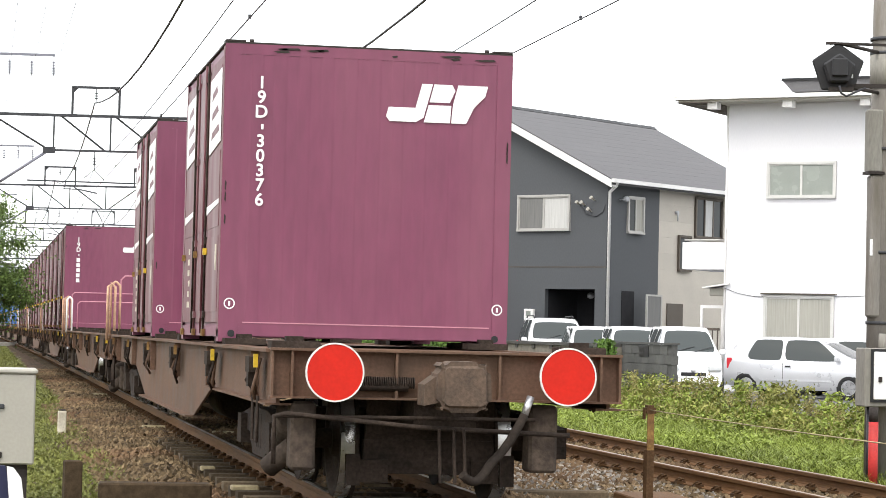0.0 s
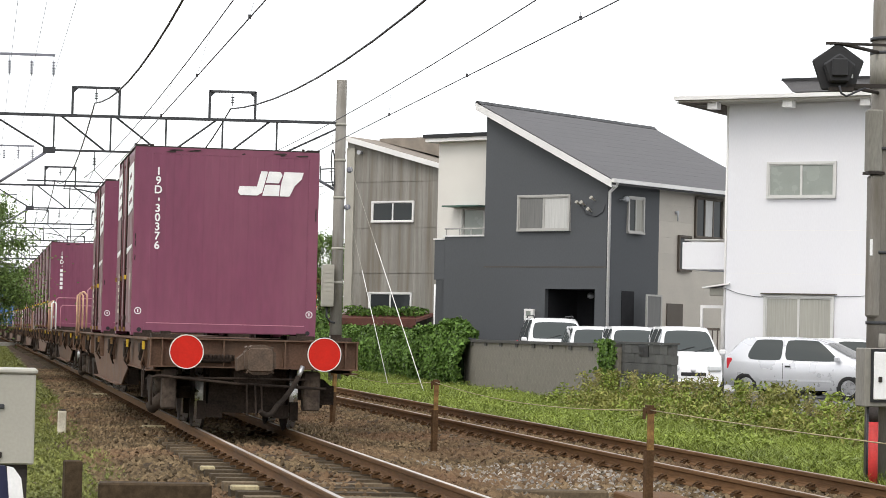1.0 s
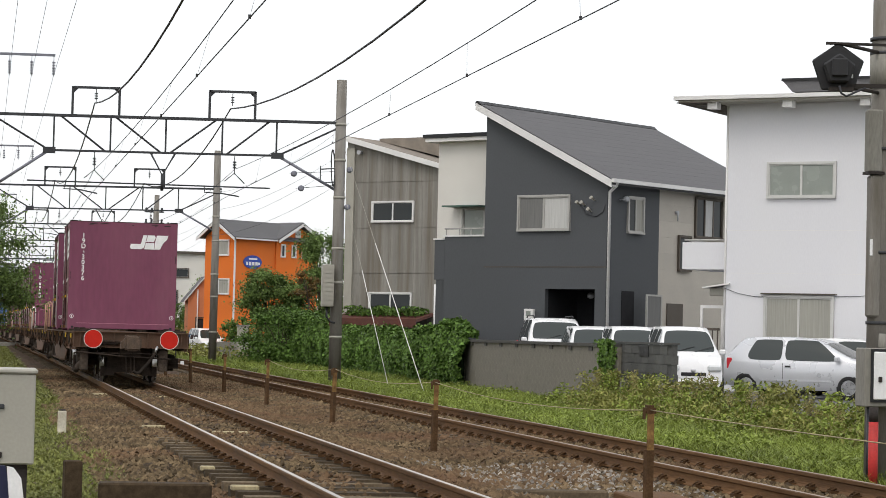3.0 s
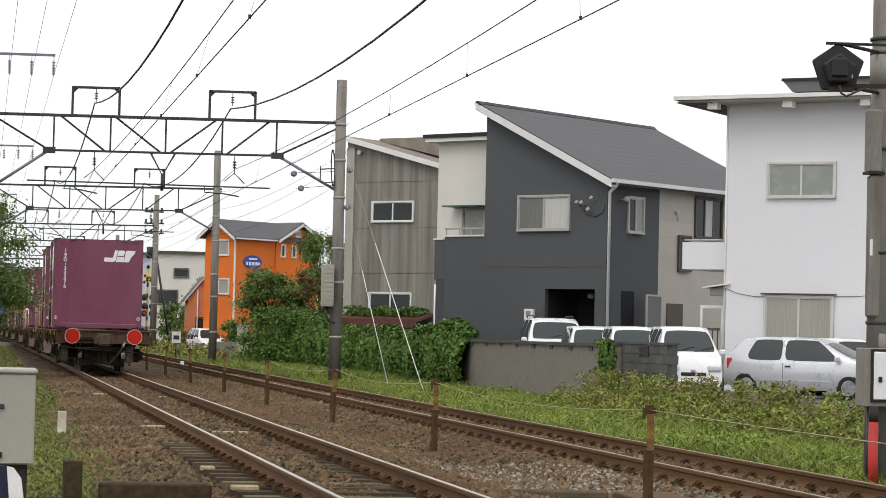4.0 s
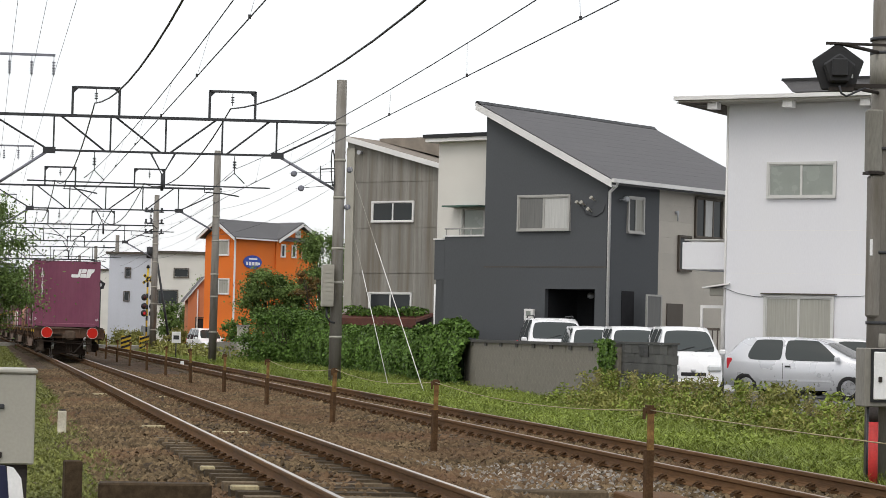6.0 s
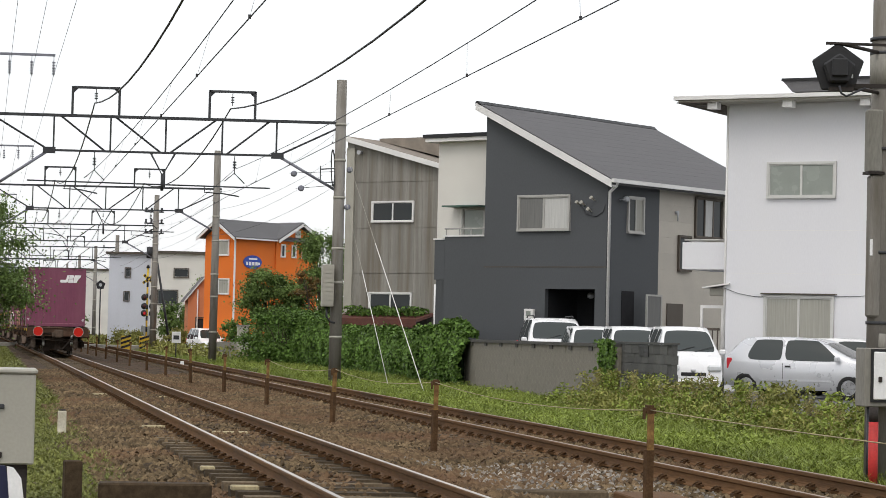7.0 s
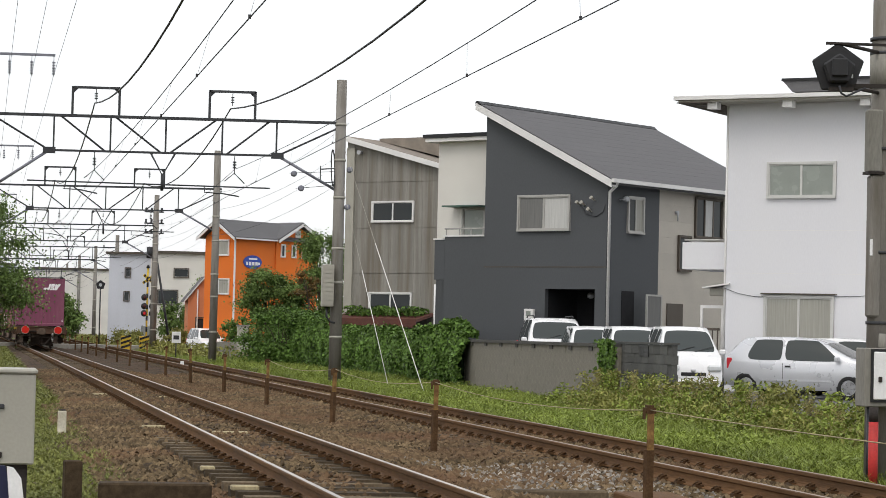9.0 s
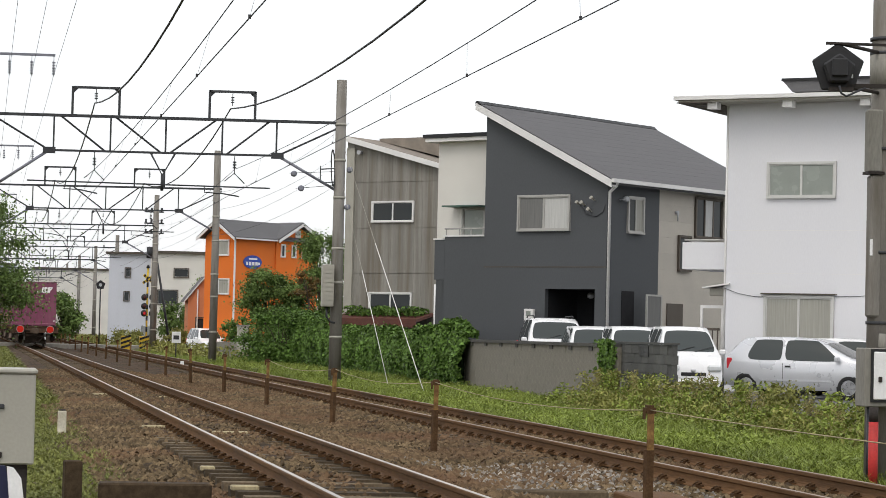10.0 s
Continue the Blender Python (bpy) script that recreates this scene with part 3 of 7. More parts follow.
def wagon(label):
    """A container flat wagon: the end beam stands at y = 0 and it runs to y = 19.6; rail level is z = 0."""
    w = thing("container_wagon", label, "wagon", group="wagons of the train")
    L, DECK = 19.6, 1.07
    # main frame
    for sx in (-1, 1):
        prof = [(0.03, 0.70), (0.03, DECK - 0.025), (L - 0.03, DECK - 0.025), (L - 0.03, 0.70), (L - 4.6, 0.70), (L - 6.4, 0.38), (6.4, 0.38), (4.6, 0.70)]
        bm = prism(bmesh.new(), prof, "x", sx * 1.16 - 0.012, sx * 1.16 + 0.012)
        sill = part("side_sill", bm, "wagon", w, "deep brown fish-bellied side girder")
        part("flange", boxes((sx * 1.16 - 0.09, sx * 1.16 + 0.09, 0.02, L - 0.02, DECK - 0.02, DECK + 0.004), (sx * 1.16 - 0.09, sx * 1.16 + 0.09, 0.02, 4.6, 0.69, 0.705), (sx * 1.16 - 0.09, sx * 1.16 + 0.09, 6.4, L - 6.4, 0.365, 0.38)), "wagon", sill)
        for k in range(6):
            part("stiffener", STIFF[sx], None, sill, m=pose(0, 1.1 + k * (L - 2.2) / 5, 0))
    for y0 in (0.0, L - 0.02):
        part("end_beam", boxes((-1.22, 1.22, y0, y0 + 0.02, 0.755, DECK - 0.005)), "wagon", w, "brown steel end beam")
    for e, s in ((0.0, -1), (L, 1)):
        bm = bmesh.new()
        quad_box(bm, -1.23, 1.23, min(e, e + s * 0.09), max(e, e + s * 0.09), DECK - 0.005, DECK + 0.012)
        quad_box(bm, -1.23, 1.23, min(e, e + s * 0.09), max(e, e + s * 0.09), 0.742, 0.755)
        for x in (-1.215, -1.08, -0.36, 0.36, 1.08, 1.215):
            quad_box(bm, x - 0.008, x + 0.008, min(e, e + s * 0.08), max(e, e + s * 0.08), 0.755, DECK - 0.005)
        part("beam_flange", bm, "wagon", w)
        # coupler
        bm = bmesh.new()
        c = [(-0.17, 0.72), (-0.17, 0.98), (-0.13, 1.02), (0.13, 1.02), (0.19, 0.98), (0.20, 0.72), (0.14, 0.68), (-0.12, 0.68)]
        lo, hi = sorted((e + s * 0.30, e + s * 0.62))
        prism(bm, c, "y", lo, hi)
        bmesh.ops.bevel(bm, geom=bm.edges[:], offset=0.045, segments=3, affect="EDGES")
        lo, hi = sorted((e, e + s * 0.35))
        quad_box(bm, -0.11, 0.11, lo, hi, 0.74, 0.94)
        prism(bm, [(-0.245, 0.72), (-0.245, 0.86), (-0.15, 0.93), (-0.15, 0.74)], "y", min(e + s * 0.25, e + s * 0.5), max(e + s * 0.25, e + s * 0.5))
        bm2 = rod(bmesh.new(), (-0.85, e + s * 0.06, 0.83), (-0.28, e + s * 0.06, 0.83), 0.032, n=10)
        for k in range(24):
            xk = -0.60 + k * 0.0155
            rod(bm2, (xk, e + s * 0.06, 0.86), (xk + 0.008, e + s * 0.06, 0.86), 0.04, n=10)
        part("draft_spring", bm2, "wagon_under", w, "grimy coil spring on a rod")
        part("coupler", bm, "coupler", w, "worn rusty automatic coupler head")
        # brake hose
        pts = []
        for k in range(29):
            u = k / 28
            pts.append((0.04 + 0.47 * u, e + s * (0.42 - 0.22 * u), 0.26 - 0.06 * math.sin(math.pi * min(1, u * 2.2)) + 0.40 * u ** 2.2))
        bm = tube(bmesh.new(), pts, 0.031, n=10)
        part("brake_hose", bm, "hose", w, "black rubber brake hose hanging in a curve")
        bm = bmesh.new()
        rod(bm, pts[-1], (pts[-1][0] + 0.05, e + s * 0.16, 0.78), 0.028, n=10)
        part("hose_fitting", bm, "rim", w, "bright metal hose fitting")
        # uncoupling lever and pipes below the beam
        bm = bmesh.new()
        tube(bm, [(-1.2, e + s * 0.12, 0.30), (-1.2, e + s * 0.12, 0.62), (-1.12, e + s * 0.12, 0.64), (-0.2, e + s * 0.14, 0.56), (0.85, e + s * 0.12, 0.52)], 0.017)
        tube(bm, [(-1.2, e + s * 0.05, 0.62), (0.62, e + s * 0.05, 0.62)], 0.014)
        for x in (-0.12, -0.02, 0.05):
            rod(bm, (x, e + s * 0.4, 0.56), (x + 0.02, e + s * 0.38, 0.2), 0.012, n=5)
        part("uncoupling_rod", bm, "wagon_under", w)
        for x, hw_ in ((-0.98, 0.085), (0.70, 0.10)):
            part("step_bracket", box(x - hw_, x + hw_, min(e - s * 0.02, e - s * 0.25), max(e - s * 0.02, e - s * 0.25), 0.25, 0.72, bevel=0.02), "lit_dusty_under", w)
    # cross members and centre sill between the girders
    bm = bmesh.new()
    for k in range(11):
        y = 0.3 + k * (L - 0.6) / 10
        quad_box(bm, -1.15, 1.15, y - 0.09, y + 0.09, 0.78, DECK - 0.02)
    quad_box(bm, -0.22, 0.22, 0.02, L - 0.02, 0.55, DECK - 0.03)
    part("centre_sill", bm, "wagon_under", w)
    # plate added over the open frame to keep daylight off the underside
    part("deck_plate", boxes((-1.14, 1.14, 0.03, L - 0.03, DECK - 0.018, DECK - 0.006)), "wagon", w)
    # dark boards added below the end beam to deepen the shade between the wheels
    for y in (0.55, L - 0.6):
        part("brake_shield", boxes((-0.46, 0.46, y, y + 0.05, 0.48, 0.74), (-0.46, 0.47, y + 0.06, y + 0.12, 0.335, 0.60)), "wagon_under", w)
    # container seats
    seat = mesh_of("container_seat", boxes((-0.17, 0.17, -0.12, 0.12, 0.0, 0.05), (-0.06, 0.06, -0.05, 0.05, 0.05, 0.085)), "wagon_under")
    for k in range(5):
        y = 0.12 + k * 3.93
        for yy in (y + 0.22, y + 3.45):
            for sx in (-1, 1):
                part("container_seat", seat, None, w, m=pose(sx * 1.02, yy, DECK + 0.006))
    # bogies
    global WHEELSET
    if WHEELSET is None:
        WHEELSET = wheelset_mesh()
    for yc in (2.05, L - 2.05):
        bm = bmesh.new()
        for sx in (-1, 1):
            prism(bm, [(-1.25, 0.40), (-1.25, 0.52), (-0.5, 0.60), (0.5, 0.60), (1.25, 0.52), (1.25, 0.40), (0.62, 0.40), (0.4, 0.24), (-0.4, 0.24), (-0.62, 0.40)], "x", sx * 0.98 - 0.07, sx * 0.98 + 0.07)
        for v in bm.verts:
            v.co.y += yc
        quad_box(bm, -0.95, 0.95, yc - 0.2, yc + 0.2, 0.36, 0.62)
        for sx in (-1, 1):
            for k in (-0.14, 0.0, 0.14):
                rod(bm, (sx * 1.0, yc + k, 0.3), (sx * 1.0, yc + k, 0.56), 0.055, n=8)
            for k in (-0.95, 0.95):
                quad_box(bm, sx * 0.98 - 0.12, sx * 0.98 + 0.12, yc + k - 0.13, yc + k + 0.13, 0.30, 0.53)
                for d in (-0.56, 0.56):
                    quad_box(bm, sx * 0.555 - 0.05, sx * 0.555 + 0.05, yc + k + (d if k * d > 0 else d * 0.9) - 0.03, yc + k + (d if k * d > 0 else d * 0.9) + 0.03, 0.12, 0.34)
        bg = part("bogie", bm, "wagon_under", w, "grimy cast steel bogie frame")
        for k in (-1.40, -0.42, 0.42, 1.40):
            bm = boxes((-0.47, 0.47, yc + k - 0.06, yc + k + 0.06, 0.20, 0.44), (-0.50, -0.30, yc + k - 0.10, yc + k + 0.10, 0.14, 0.30), (0.30, 0.50, yc + k - 0.10, yc + k + 0.10, 0.14, 0.30))
            part("brake_beam", bm, "wagon_under", bg, "grimy brake beam between the wheels")
        for k in (-0.95, 0.95):
            part("wheelset", WHEELSET, None, bg, "steel wheels with polished treads", m=pose(0, yc + k, 0.425))
    # brake gear, air tank and cut-out stirrups
    bm = bmesh.new()
    rod(bm, (-1.0, 0.35, 0.40), (-1.16, 0.50, 0.24), 0.075, n=10)
    rod(bm, (-1.0, 0.45, 0.62), (-1.0, 0.75, 0.45), 0.12, n=10)
    part("brake_cylinder", bm, "lit_dusty_under", w)
    part("air_tank", rod(bmesh.new(), (-0.55, 8.2, 0.45), (-0.55, 9.6, 0.45), 0.18, n=14), "wagon_under", w)
    part("air_tank", rod(bmesh.new(), (0.5, 8.9, 0.42), (0.5, 10.4, 0.42), 0.2, n=14), "wagon_under", w)
    for sx in (-1, 1):
        for y in (0.55, 3.75, 7.65, 11.6, 15.5, 19.0):
            part("lock_lever", boxes((min(sx * 1.245, sx * 1.275), max(sx * 1.245, sx * 1.275), y - 0.014, y + 0.014, 0.935, 1.03)), "yellow" if y < 4 else "post_yellow", w, "yellow lock lever")
            # lock linkage; its dark boxes are enlarged to paint shadow under the deck edge
            lo, hi = min(sx * 1.24, sx * 1.30), max(sx * 1.24, sx * 1.30)
            gear = part("lock_gear", boxes((lo, hi, y + 0.05, y + 0.30, 0.90, 1.01), (lo, hi, y + 0.10, y + 0.20, 0.80, 0.90)), "wagon_under", w, "grimy container lock linkage, its dark boxes enlarged as deck-edge shade")
            for k in range(4):
                dy, dz = 0.09 * math.sin(k * 2.4 + y), 0.05 * math.cos(k * 1.7 + y)
                bm = tube(bmesh.new(), [(sx * 1.22, y + 0.12 + dy, 1.0), (sx * (1.25 + 0.015 * k), y + 0.12 + dy * 1.6, 0.80 + dz), (sx * 1.22, y + 0.2 + dy, 0.70 + dz)], 0.013, n=5)
                part("link", bm, "wagon_under" if k % 2 else "wagon", gear)
    for e, s in ((0.0, 1), (L, -1)):
        for sx in (-1,):
            bm = tube(bmesh.new(), [(sx * 1.25, e + s * 0.45, 0.74), (sx * 1.25, e + s * 0.45, 0.42), (sx * 1.25, e + s * 0.75, 0.42), (sx * 1.25, e + s * 0.75, 0.74)], 0.012)
            part("step_stirrup", bm, "wagon_under", w, "bent steel shunter's step")
    return w


def end_hoop(w, y, x0, x1, h, mat, r):
    bm = tube(bmesh.new(), [(x0, y, 0.98), (x0, y, h - 0.06), (x0 + 0.06, y, h), (x1 - 0.06, y, h), (x1, y, h - 0.06), (x1, y, 0.98)], r, n=8)
    part("handrail", bm, mat, w, "bent tube handrail on the wagon end")


def tail_disc(w, x):
    bm = bmesh.new()
    m = Matrix.Translation((x, -0.24, 0.925)) @ Matrix.Rotation(math.pi / 2, 4, "X")
    lathe(bm, [(0.05, -0.03), (0.190, -0.006), (0.190, 0.006)], 40, m, smooth=False)
    d = part("tail_disc", bm, "disc_red", w, "round red rear marker disc with a white rim")
    bm = bmesh.new()
    n = 40
    for i in range(n):
        a, b = 2 * math.pi * i / n, 2 * math.pi * (i + 1) / n
        vs = []
        for ang in (a, b):
            for r, t in ((0.189, -0.008), (0.200, -0.008), (0.200, 0.010), (0.189, 0.010)):
                vs.append(bm.verts.new(m @ Vector((r * math.cos(ang), r * math.sin(ang), t))))
        for k in range(4):
            bm.faces.new((vs[k], vs[(k + 1) % 4], vs[4 + (k + 1) % 4], vs[4 + k]))
    part("rim", bm, "cream", d, "off-white rim")
    bm = boxes((x - 0.02, x + 0.02, -0.22, 0.0, 0.90, 0.95))
    part("bracket", bm, "wagon_under", d)


CW, CH, CL = 2.45, 2.5, 3.715


def letters(text, size, depth=0.002):
    cu = bpy.data.curves.new("mark", "FONT")
    cu.body, cu.size, cu.extrude, cu.align_x, cu.align_y = text, size, depth, "CENTER", "CENTER"
    cu.offset = size * 0.022
    ob = bpy.data.objects.new("mark", cu)
    dg = bpy.context.evaluated_depsgraph_get()
    me = bpy.data.meshes.new_from_object(ob.evaluated_get(dg))
    bpy.data.objects.remove(ob)
    me.materials.clear()
    me.materials.append(MAT["white_paint"])
    return me


FACE = Matrix.Rotation(math.pi / 2, 4, "X")     # lays text on a face that looks to -y


def container(number, label, marked=True, paint="maroon", side="maroon_side"):
    """A 12-foot container; its end face stands at y = 0, its floor at z = 0."""
    c = thing("freight_container", label, "container", group="containers on the train")
    hw = CW / 2
    body = part("shell", box(-hw + 0.02, hw - 0.02, 0.006, CL - 0.006, 0.05, CH - 0.02), paint, c)
    # end wall: shallow vertical corrugation with posts and rails round it
    for y0, s in ((0.006, -1), (CL - 0.006, 1)):
        bm = bmesh.new()
        n = 11
        x0, x1 = -hw + 0.13, hw - 0.13
        pts = []
        for i in range(n):
            a, st = x0 + (x1 - x0) * i / n, (x1 - x0) / n
            pts += [(a, 0.0), (a + st * 0.42, 0.0), (a + st * 0.5, 0.0025), (a + st * 0.92, 0.0025)]
        pts.append((x1, 0.0))
        lo = [bm.verts.new((x, y0 + s * (0.002 + d), 0.14)) for x, d in pts]
        hi = [bm.verts.new((x, y0 + s * (0.002 + d), CH - 0.10)) for x, d in pts]
        for i in range(len(pts) - 1):
            bm.faces.new((lo[i], lo[i + 1], hi[i + 1], hi[i]))
        part("end_panel", bm, paint, c, "shallow ribbed maroon end wall")
        lo_, hi_ = sorted((y0, y0 + s * 0.006))
        part("end_frame", boxes((-hw, -hw + 0.13, lo_, hi_, 0.121, CH - 0.0125), (hw - 0.13, hw, lo_, hi_, 0.121, CH - 0.0125), (-hw + 0.13, hw - 0.13, lo_, hi_, CH - 0.10, CH - 0.0125), (-hw + 0.165, hw - 0.165, lo_, hi_, 0.05, 0.16)), paint, c)
    part("bottom_rail", boxes((-hw, hw, 0.04, CL - 0.04, 0.04, 0.13)), paint, c)
    for fx in (-hw, hw - 0.16):
        for fy in (0.0, CL - 0.2):
            part("corner_casting", boxes((fx, fx + 0.16, fy, fy + 0.2, 0, 0.12)), paint, c)
    top = boxes((-hw, hw, 0, 0.05, CH - 0.012, CH + 0.004), (-hw, hw, CL - 0.05, CL, CH - 0.012, CH + 0.004), (-hw, -hw + 0.05, 0.05, CL - 0.05, CH - 0.012, CH + 0.004), (hw - 0.05, hw, 0.05, CL - 0.05, CH - 0.012, CH + 0.004))
    part("top_rail", top, "iron", c, "grimy dark roof edge")
    lug = boxes((-hw, -hw + 0.17, 0, 0.16, CH, CH + 0.02), (hw - 0.17, hw, 0, 0.16, CH, CH + 0.02))
    rod(lug, (-hw + 0.22, 0.03, CH), (-hw + 0.22, 0.03, CH + 0.03), 0.02)
    rod(lug, (hw - 0.22, 0.03, CH), (hw - 0.22, 0.03, CH + 0.03), 0.02)
    part("lifting_lug", lug, "iron", c)
    # side doors on the field side: panels, posts, locking bars
    for sx in (-1, 1):
        x = sx * hw
        for k, (a, b) in enumerate(((0.13, 1.36), (1.40, 2.32), (2.36, 3.58))):
            bm = bmesh.new()
            quad_box(bm, min(x, x - sx * 0.02), max(x, x - sx * 0.02), a, b, 0.16, CH - 0.1)
            for i in range(3):
                z0 = 0.25 + i * 0.72
                quad_box(bm, min(x, x + sx * 0.005), max(x, x + sx * 0.005), a + 0.07, b - 0.07, z0, z0 + 0.64)
            d = part("side_door", bm, side, c, "weathered side door, maroon faded to grey")
            for yy in ((b - 0.09,) if k == 0 else (a + 0.12, b - 0.12) if k == 1 else (a + 0.09,)):
                bm = bmesh.new()
                rod(bm, (x + sx * 0.014, yy, 0.06), (x + sx * 0.014, yy, CH - 0.05), 0.010, n=8)
                for zz in (0.2, 0.85, 1.6, 2.3):
                    quad_box(bm, x + sx * 0.012 - 0.012, x + sx * 0.012 + 0.012, yy - 0.04, yy + 0.04, zz, zz + 0.06)
                part("locking_bar", bm, "wagon_under" if k != 1 else side, d)
            if sx < 0:
                part("lock_handle", boxes((x - 0.04, x - 0.008, b - 0.20, b - 0.15, 0.75, 0.81)), "yellow" if k == 0 else "post_yellow", d, "faded yellow lock handle")
                part("floor_latch", boxes((x - 0.03, x - 0.006, b - 0.20, b - 0.06, 0.04, 0.10)), "post_yellow", d, "faded yellow floor latch")
        for y in (0.065, CL - 0.065):
            part("corner_post", boxes((min(x, x + sx * 0.004), max(x, x + sx * 0.004), y - 0.058, y + 0.058, 0.1, CH - 0.03)), side, c)
        if sx < 0:
            for a, b, z0, z1 in () if not marked else ((0.16, 1.16, 1.62, 2.30), (2.50, 3.50, 1.64, 2.30), (0.2, 1.25, 1.10, 1.20), (2.5, 3.5, 1.10, 1.20)):
                part("panel_marking", prism(bmesh.new(), [(a, z0 + 0.06), (b, z0), (b, z1 - 0.03), (a, z1)], "x", x - 0.010, x - 0.0055), "white_paint", c, "white painted block on the door")
                if z1 - z0 > 0.3:
                    for k in range(3):
                        zz = z0 + 0.16 + 0.17 * k
                        part("panel_stroke", prism(bmesh.new(), [(a + 0.12 + 0.1 * k, zz), (b - 0.2, zz - 0.04), (b - 0.25, zz + 0.02), (a + 0.2 + 0.1 * k, zz + 0.06)], "x", x - 0.012, x - 0.0095), "maroon_side", c, "maroon stroke on the white block")
            part("data_plate", boxes((x - 0.010, x - 0.0055, 0.30, 0.40, 0.60, 0.82)), "worn_white", c, "white data plate")
            for k in range(6):
                part("data_mark", boxes((x - 0.010, x - 0.0055, 2.86 + 0.03 * (k % 2), 3.08 - 0.04 * (k % 3), 0.30 + k * 0.10, 0.355 + k * 0.10)), "worn_white", c, "small unreadable white mark")
    # markings on the end wall
    yf = -0.0075
    for i, ch in enumerate(number):
        at = Matrix.Translation((-0.915, yf, 2.165 - i * 0.1225))
        if ch == "#":
            part("number_bar", boxes((-0.04, 0.04, -0.003, 0.002, -0.045, 0.045)), "white_paint", c, "unreadable white mark", m=at)
        else:
            part("number_mark", letters(ch, 0.145), None, c, "painted white character " + ch, m=at @ FACE @ (Matrix.Rotation(math.pi / 2, 4, "Z") if ch == "-" else Matrix.Identity(4)))
    bm = bmesh.new()
    # slanted emblem in three joined white blocks
    sl = 0.26
    z0, z1 = 1.89, 2.215

    def slab(pts):
        poly = [(x + sl * (z - z0), z) for x, z in pts]
        prism(bm, poly, "y", yf - 0.003, yf + 0.003)
    slab([(0.36, z1), (0.452, z1), (0.452, z0 + 0.04), (0.40, z0), (0.17, z0), (0.13, z0 + 0.04), (0.13, z0 + 0.12), (0.36, z0 + 0.12)])
    zm = z0 + 0.16
    slab([(0.465, z0), (0.465, zm - 0.012), (0.66, zm - 0.012), (0.69, z0)])
    slab([(0.465, zm + 0.012), (0.465, z1), (0.62, z1), (0.66, z1 - 0.05), (0.64, zm + 0.012)])
    slab([(0.70, z0), (0.672, zm), (0.672, z1), (0.93, z1), (0.93, z1 - 0.09), (0.86, zm - 0.02), (0.83, z0)])
    part("emblem", bm, "white_paint", c, "slanted white emblem")
    for x, z in ((-1.14, 0.318), (1.135, 0.318)):
        bm = bmesh.new()
        m = Matrix.Translation((x, -0.003, z)) @ FACE
        n = 24
        for i in range(n):
            a, b = 2 * math.pi * i / n, 2 * math.pi * (i + 1) / n
            bm.faces.new([bm.verts.new(m @ Vector((r * math.cos(t), r * math.sin(t), 0))) for r, t in ((0.036, a), (0.047, a), (0.047, b), (0.036, b))])
        quad_box(bm, x - 0.008, x + 0.008, -0.004, -0.002, z - 0.02, z + 0.02)
        part("round_mark", bm, "white_paint", c, "small round white mark")
    part("stripe", boxes((-1.03, 1.07, -0.004, -0.0005, 0.158, 0.168)), "pink_line", c, "thin pale stripe low on the wall")
    # dark scuffs under the roof edge and along the posts
    rs = random.Random(len(number) + 4)
    for k in range(9 if marked else 4):
        x, w, z = rs.uniform(-1.1, 1.0), rs.uniform(0.05, 0.22), rs.uniform(CH - 0.075, CH - 0.035)
        part("scuff", prism(bmesh.new(), [(x, z), (x + w * 0.3, z - 0.012), (x + w, z - 0.006), (x + w * 0.9, z + 0.010), (x + w * 0.4, z + 0.006)], "y", yf + 0.0002, yf + 0.003), "iron", c)
    for k in range(6 if marked else 2):
        x, z = rs.choice((-1.205, 1.185)), rs.uniform(0.3, 2.3)
        part("scuff", prism(bmesh.new(), [(x, z), (x + 0.012, z - 0.02), (x + 0.016, z + 0.05), (x + 0.004, z + 0.07)], "y", yf + 0.0002, yf + 0.003), "iron", c)
    holes = bmesh.new()
    for x in (-1.12, 1.12):
        m = Matrix.Translation((x, -0.004, 0.07)) @ FACE
        lathe(holes, [(0.022, 0), (0.03, 0.002)], 14, m)
        quad_box(holes, x - 0.026, x + 0.026, -0.005, -0.002, 0.05, 0.09)
    part("lashing_hole", holes, "black", c)
    return c


TRAIN_0, WAGON_PITCH, SLOT = 16.2, 20.4, 3.93


def progress(t):
    """How far the train has run at t seconds."""
    return 11.9 * t - 0.02 * t * t


MOVERS = []          # (thing, x, y at 0 s, z)
W0 = wagon("brown container flat wagon with red tail discs and empty rear slot")
for dx in (-0.812, 0.802):
    tail_disc(W0, dx)
MOVERS.append((W0, TRAIN_0, 0.0))
PLAIN = None
for k in range(1, 10):
    if PLAIN is None:
        wg = PLAIN = wagon("brown empty container flat wagon with end handrails")
        end_hoop(wg, 0.32, -1.27, -1.16, 1.86, "cream_rail", 0.022)
        end_hoop(wg, 0.42, -1.22, -1.08, 1.88, "cream_rail", 0.02)
        end_hoop(wg, 0.75, -1.05, 0.9, 1.98, "pink_line", 0.013)
        end_hoop(wg, 19.0, -1.0, 0.9, 1.75, "pink_line", 0.013)
        end_hoop(wg, 19.1, -1.24, -1.12, 1.85, "white_paint", 0.02)
    else:
        wg = copy_thing(PLAIN, Matrix.Identity(4))
        wg["label"] = "brown container flat wagon fully loaded with containers"
    MOVERS.append((wg, TRAIN_0 + k * WAGON_PITCH, 0.0))

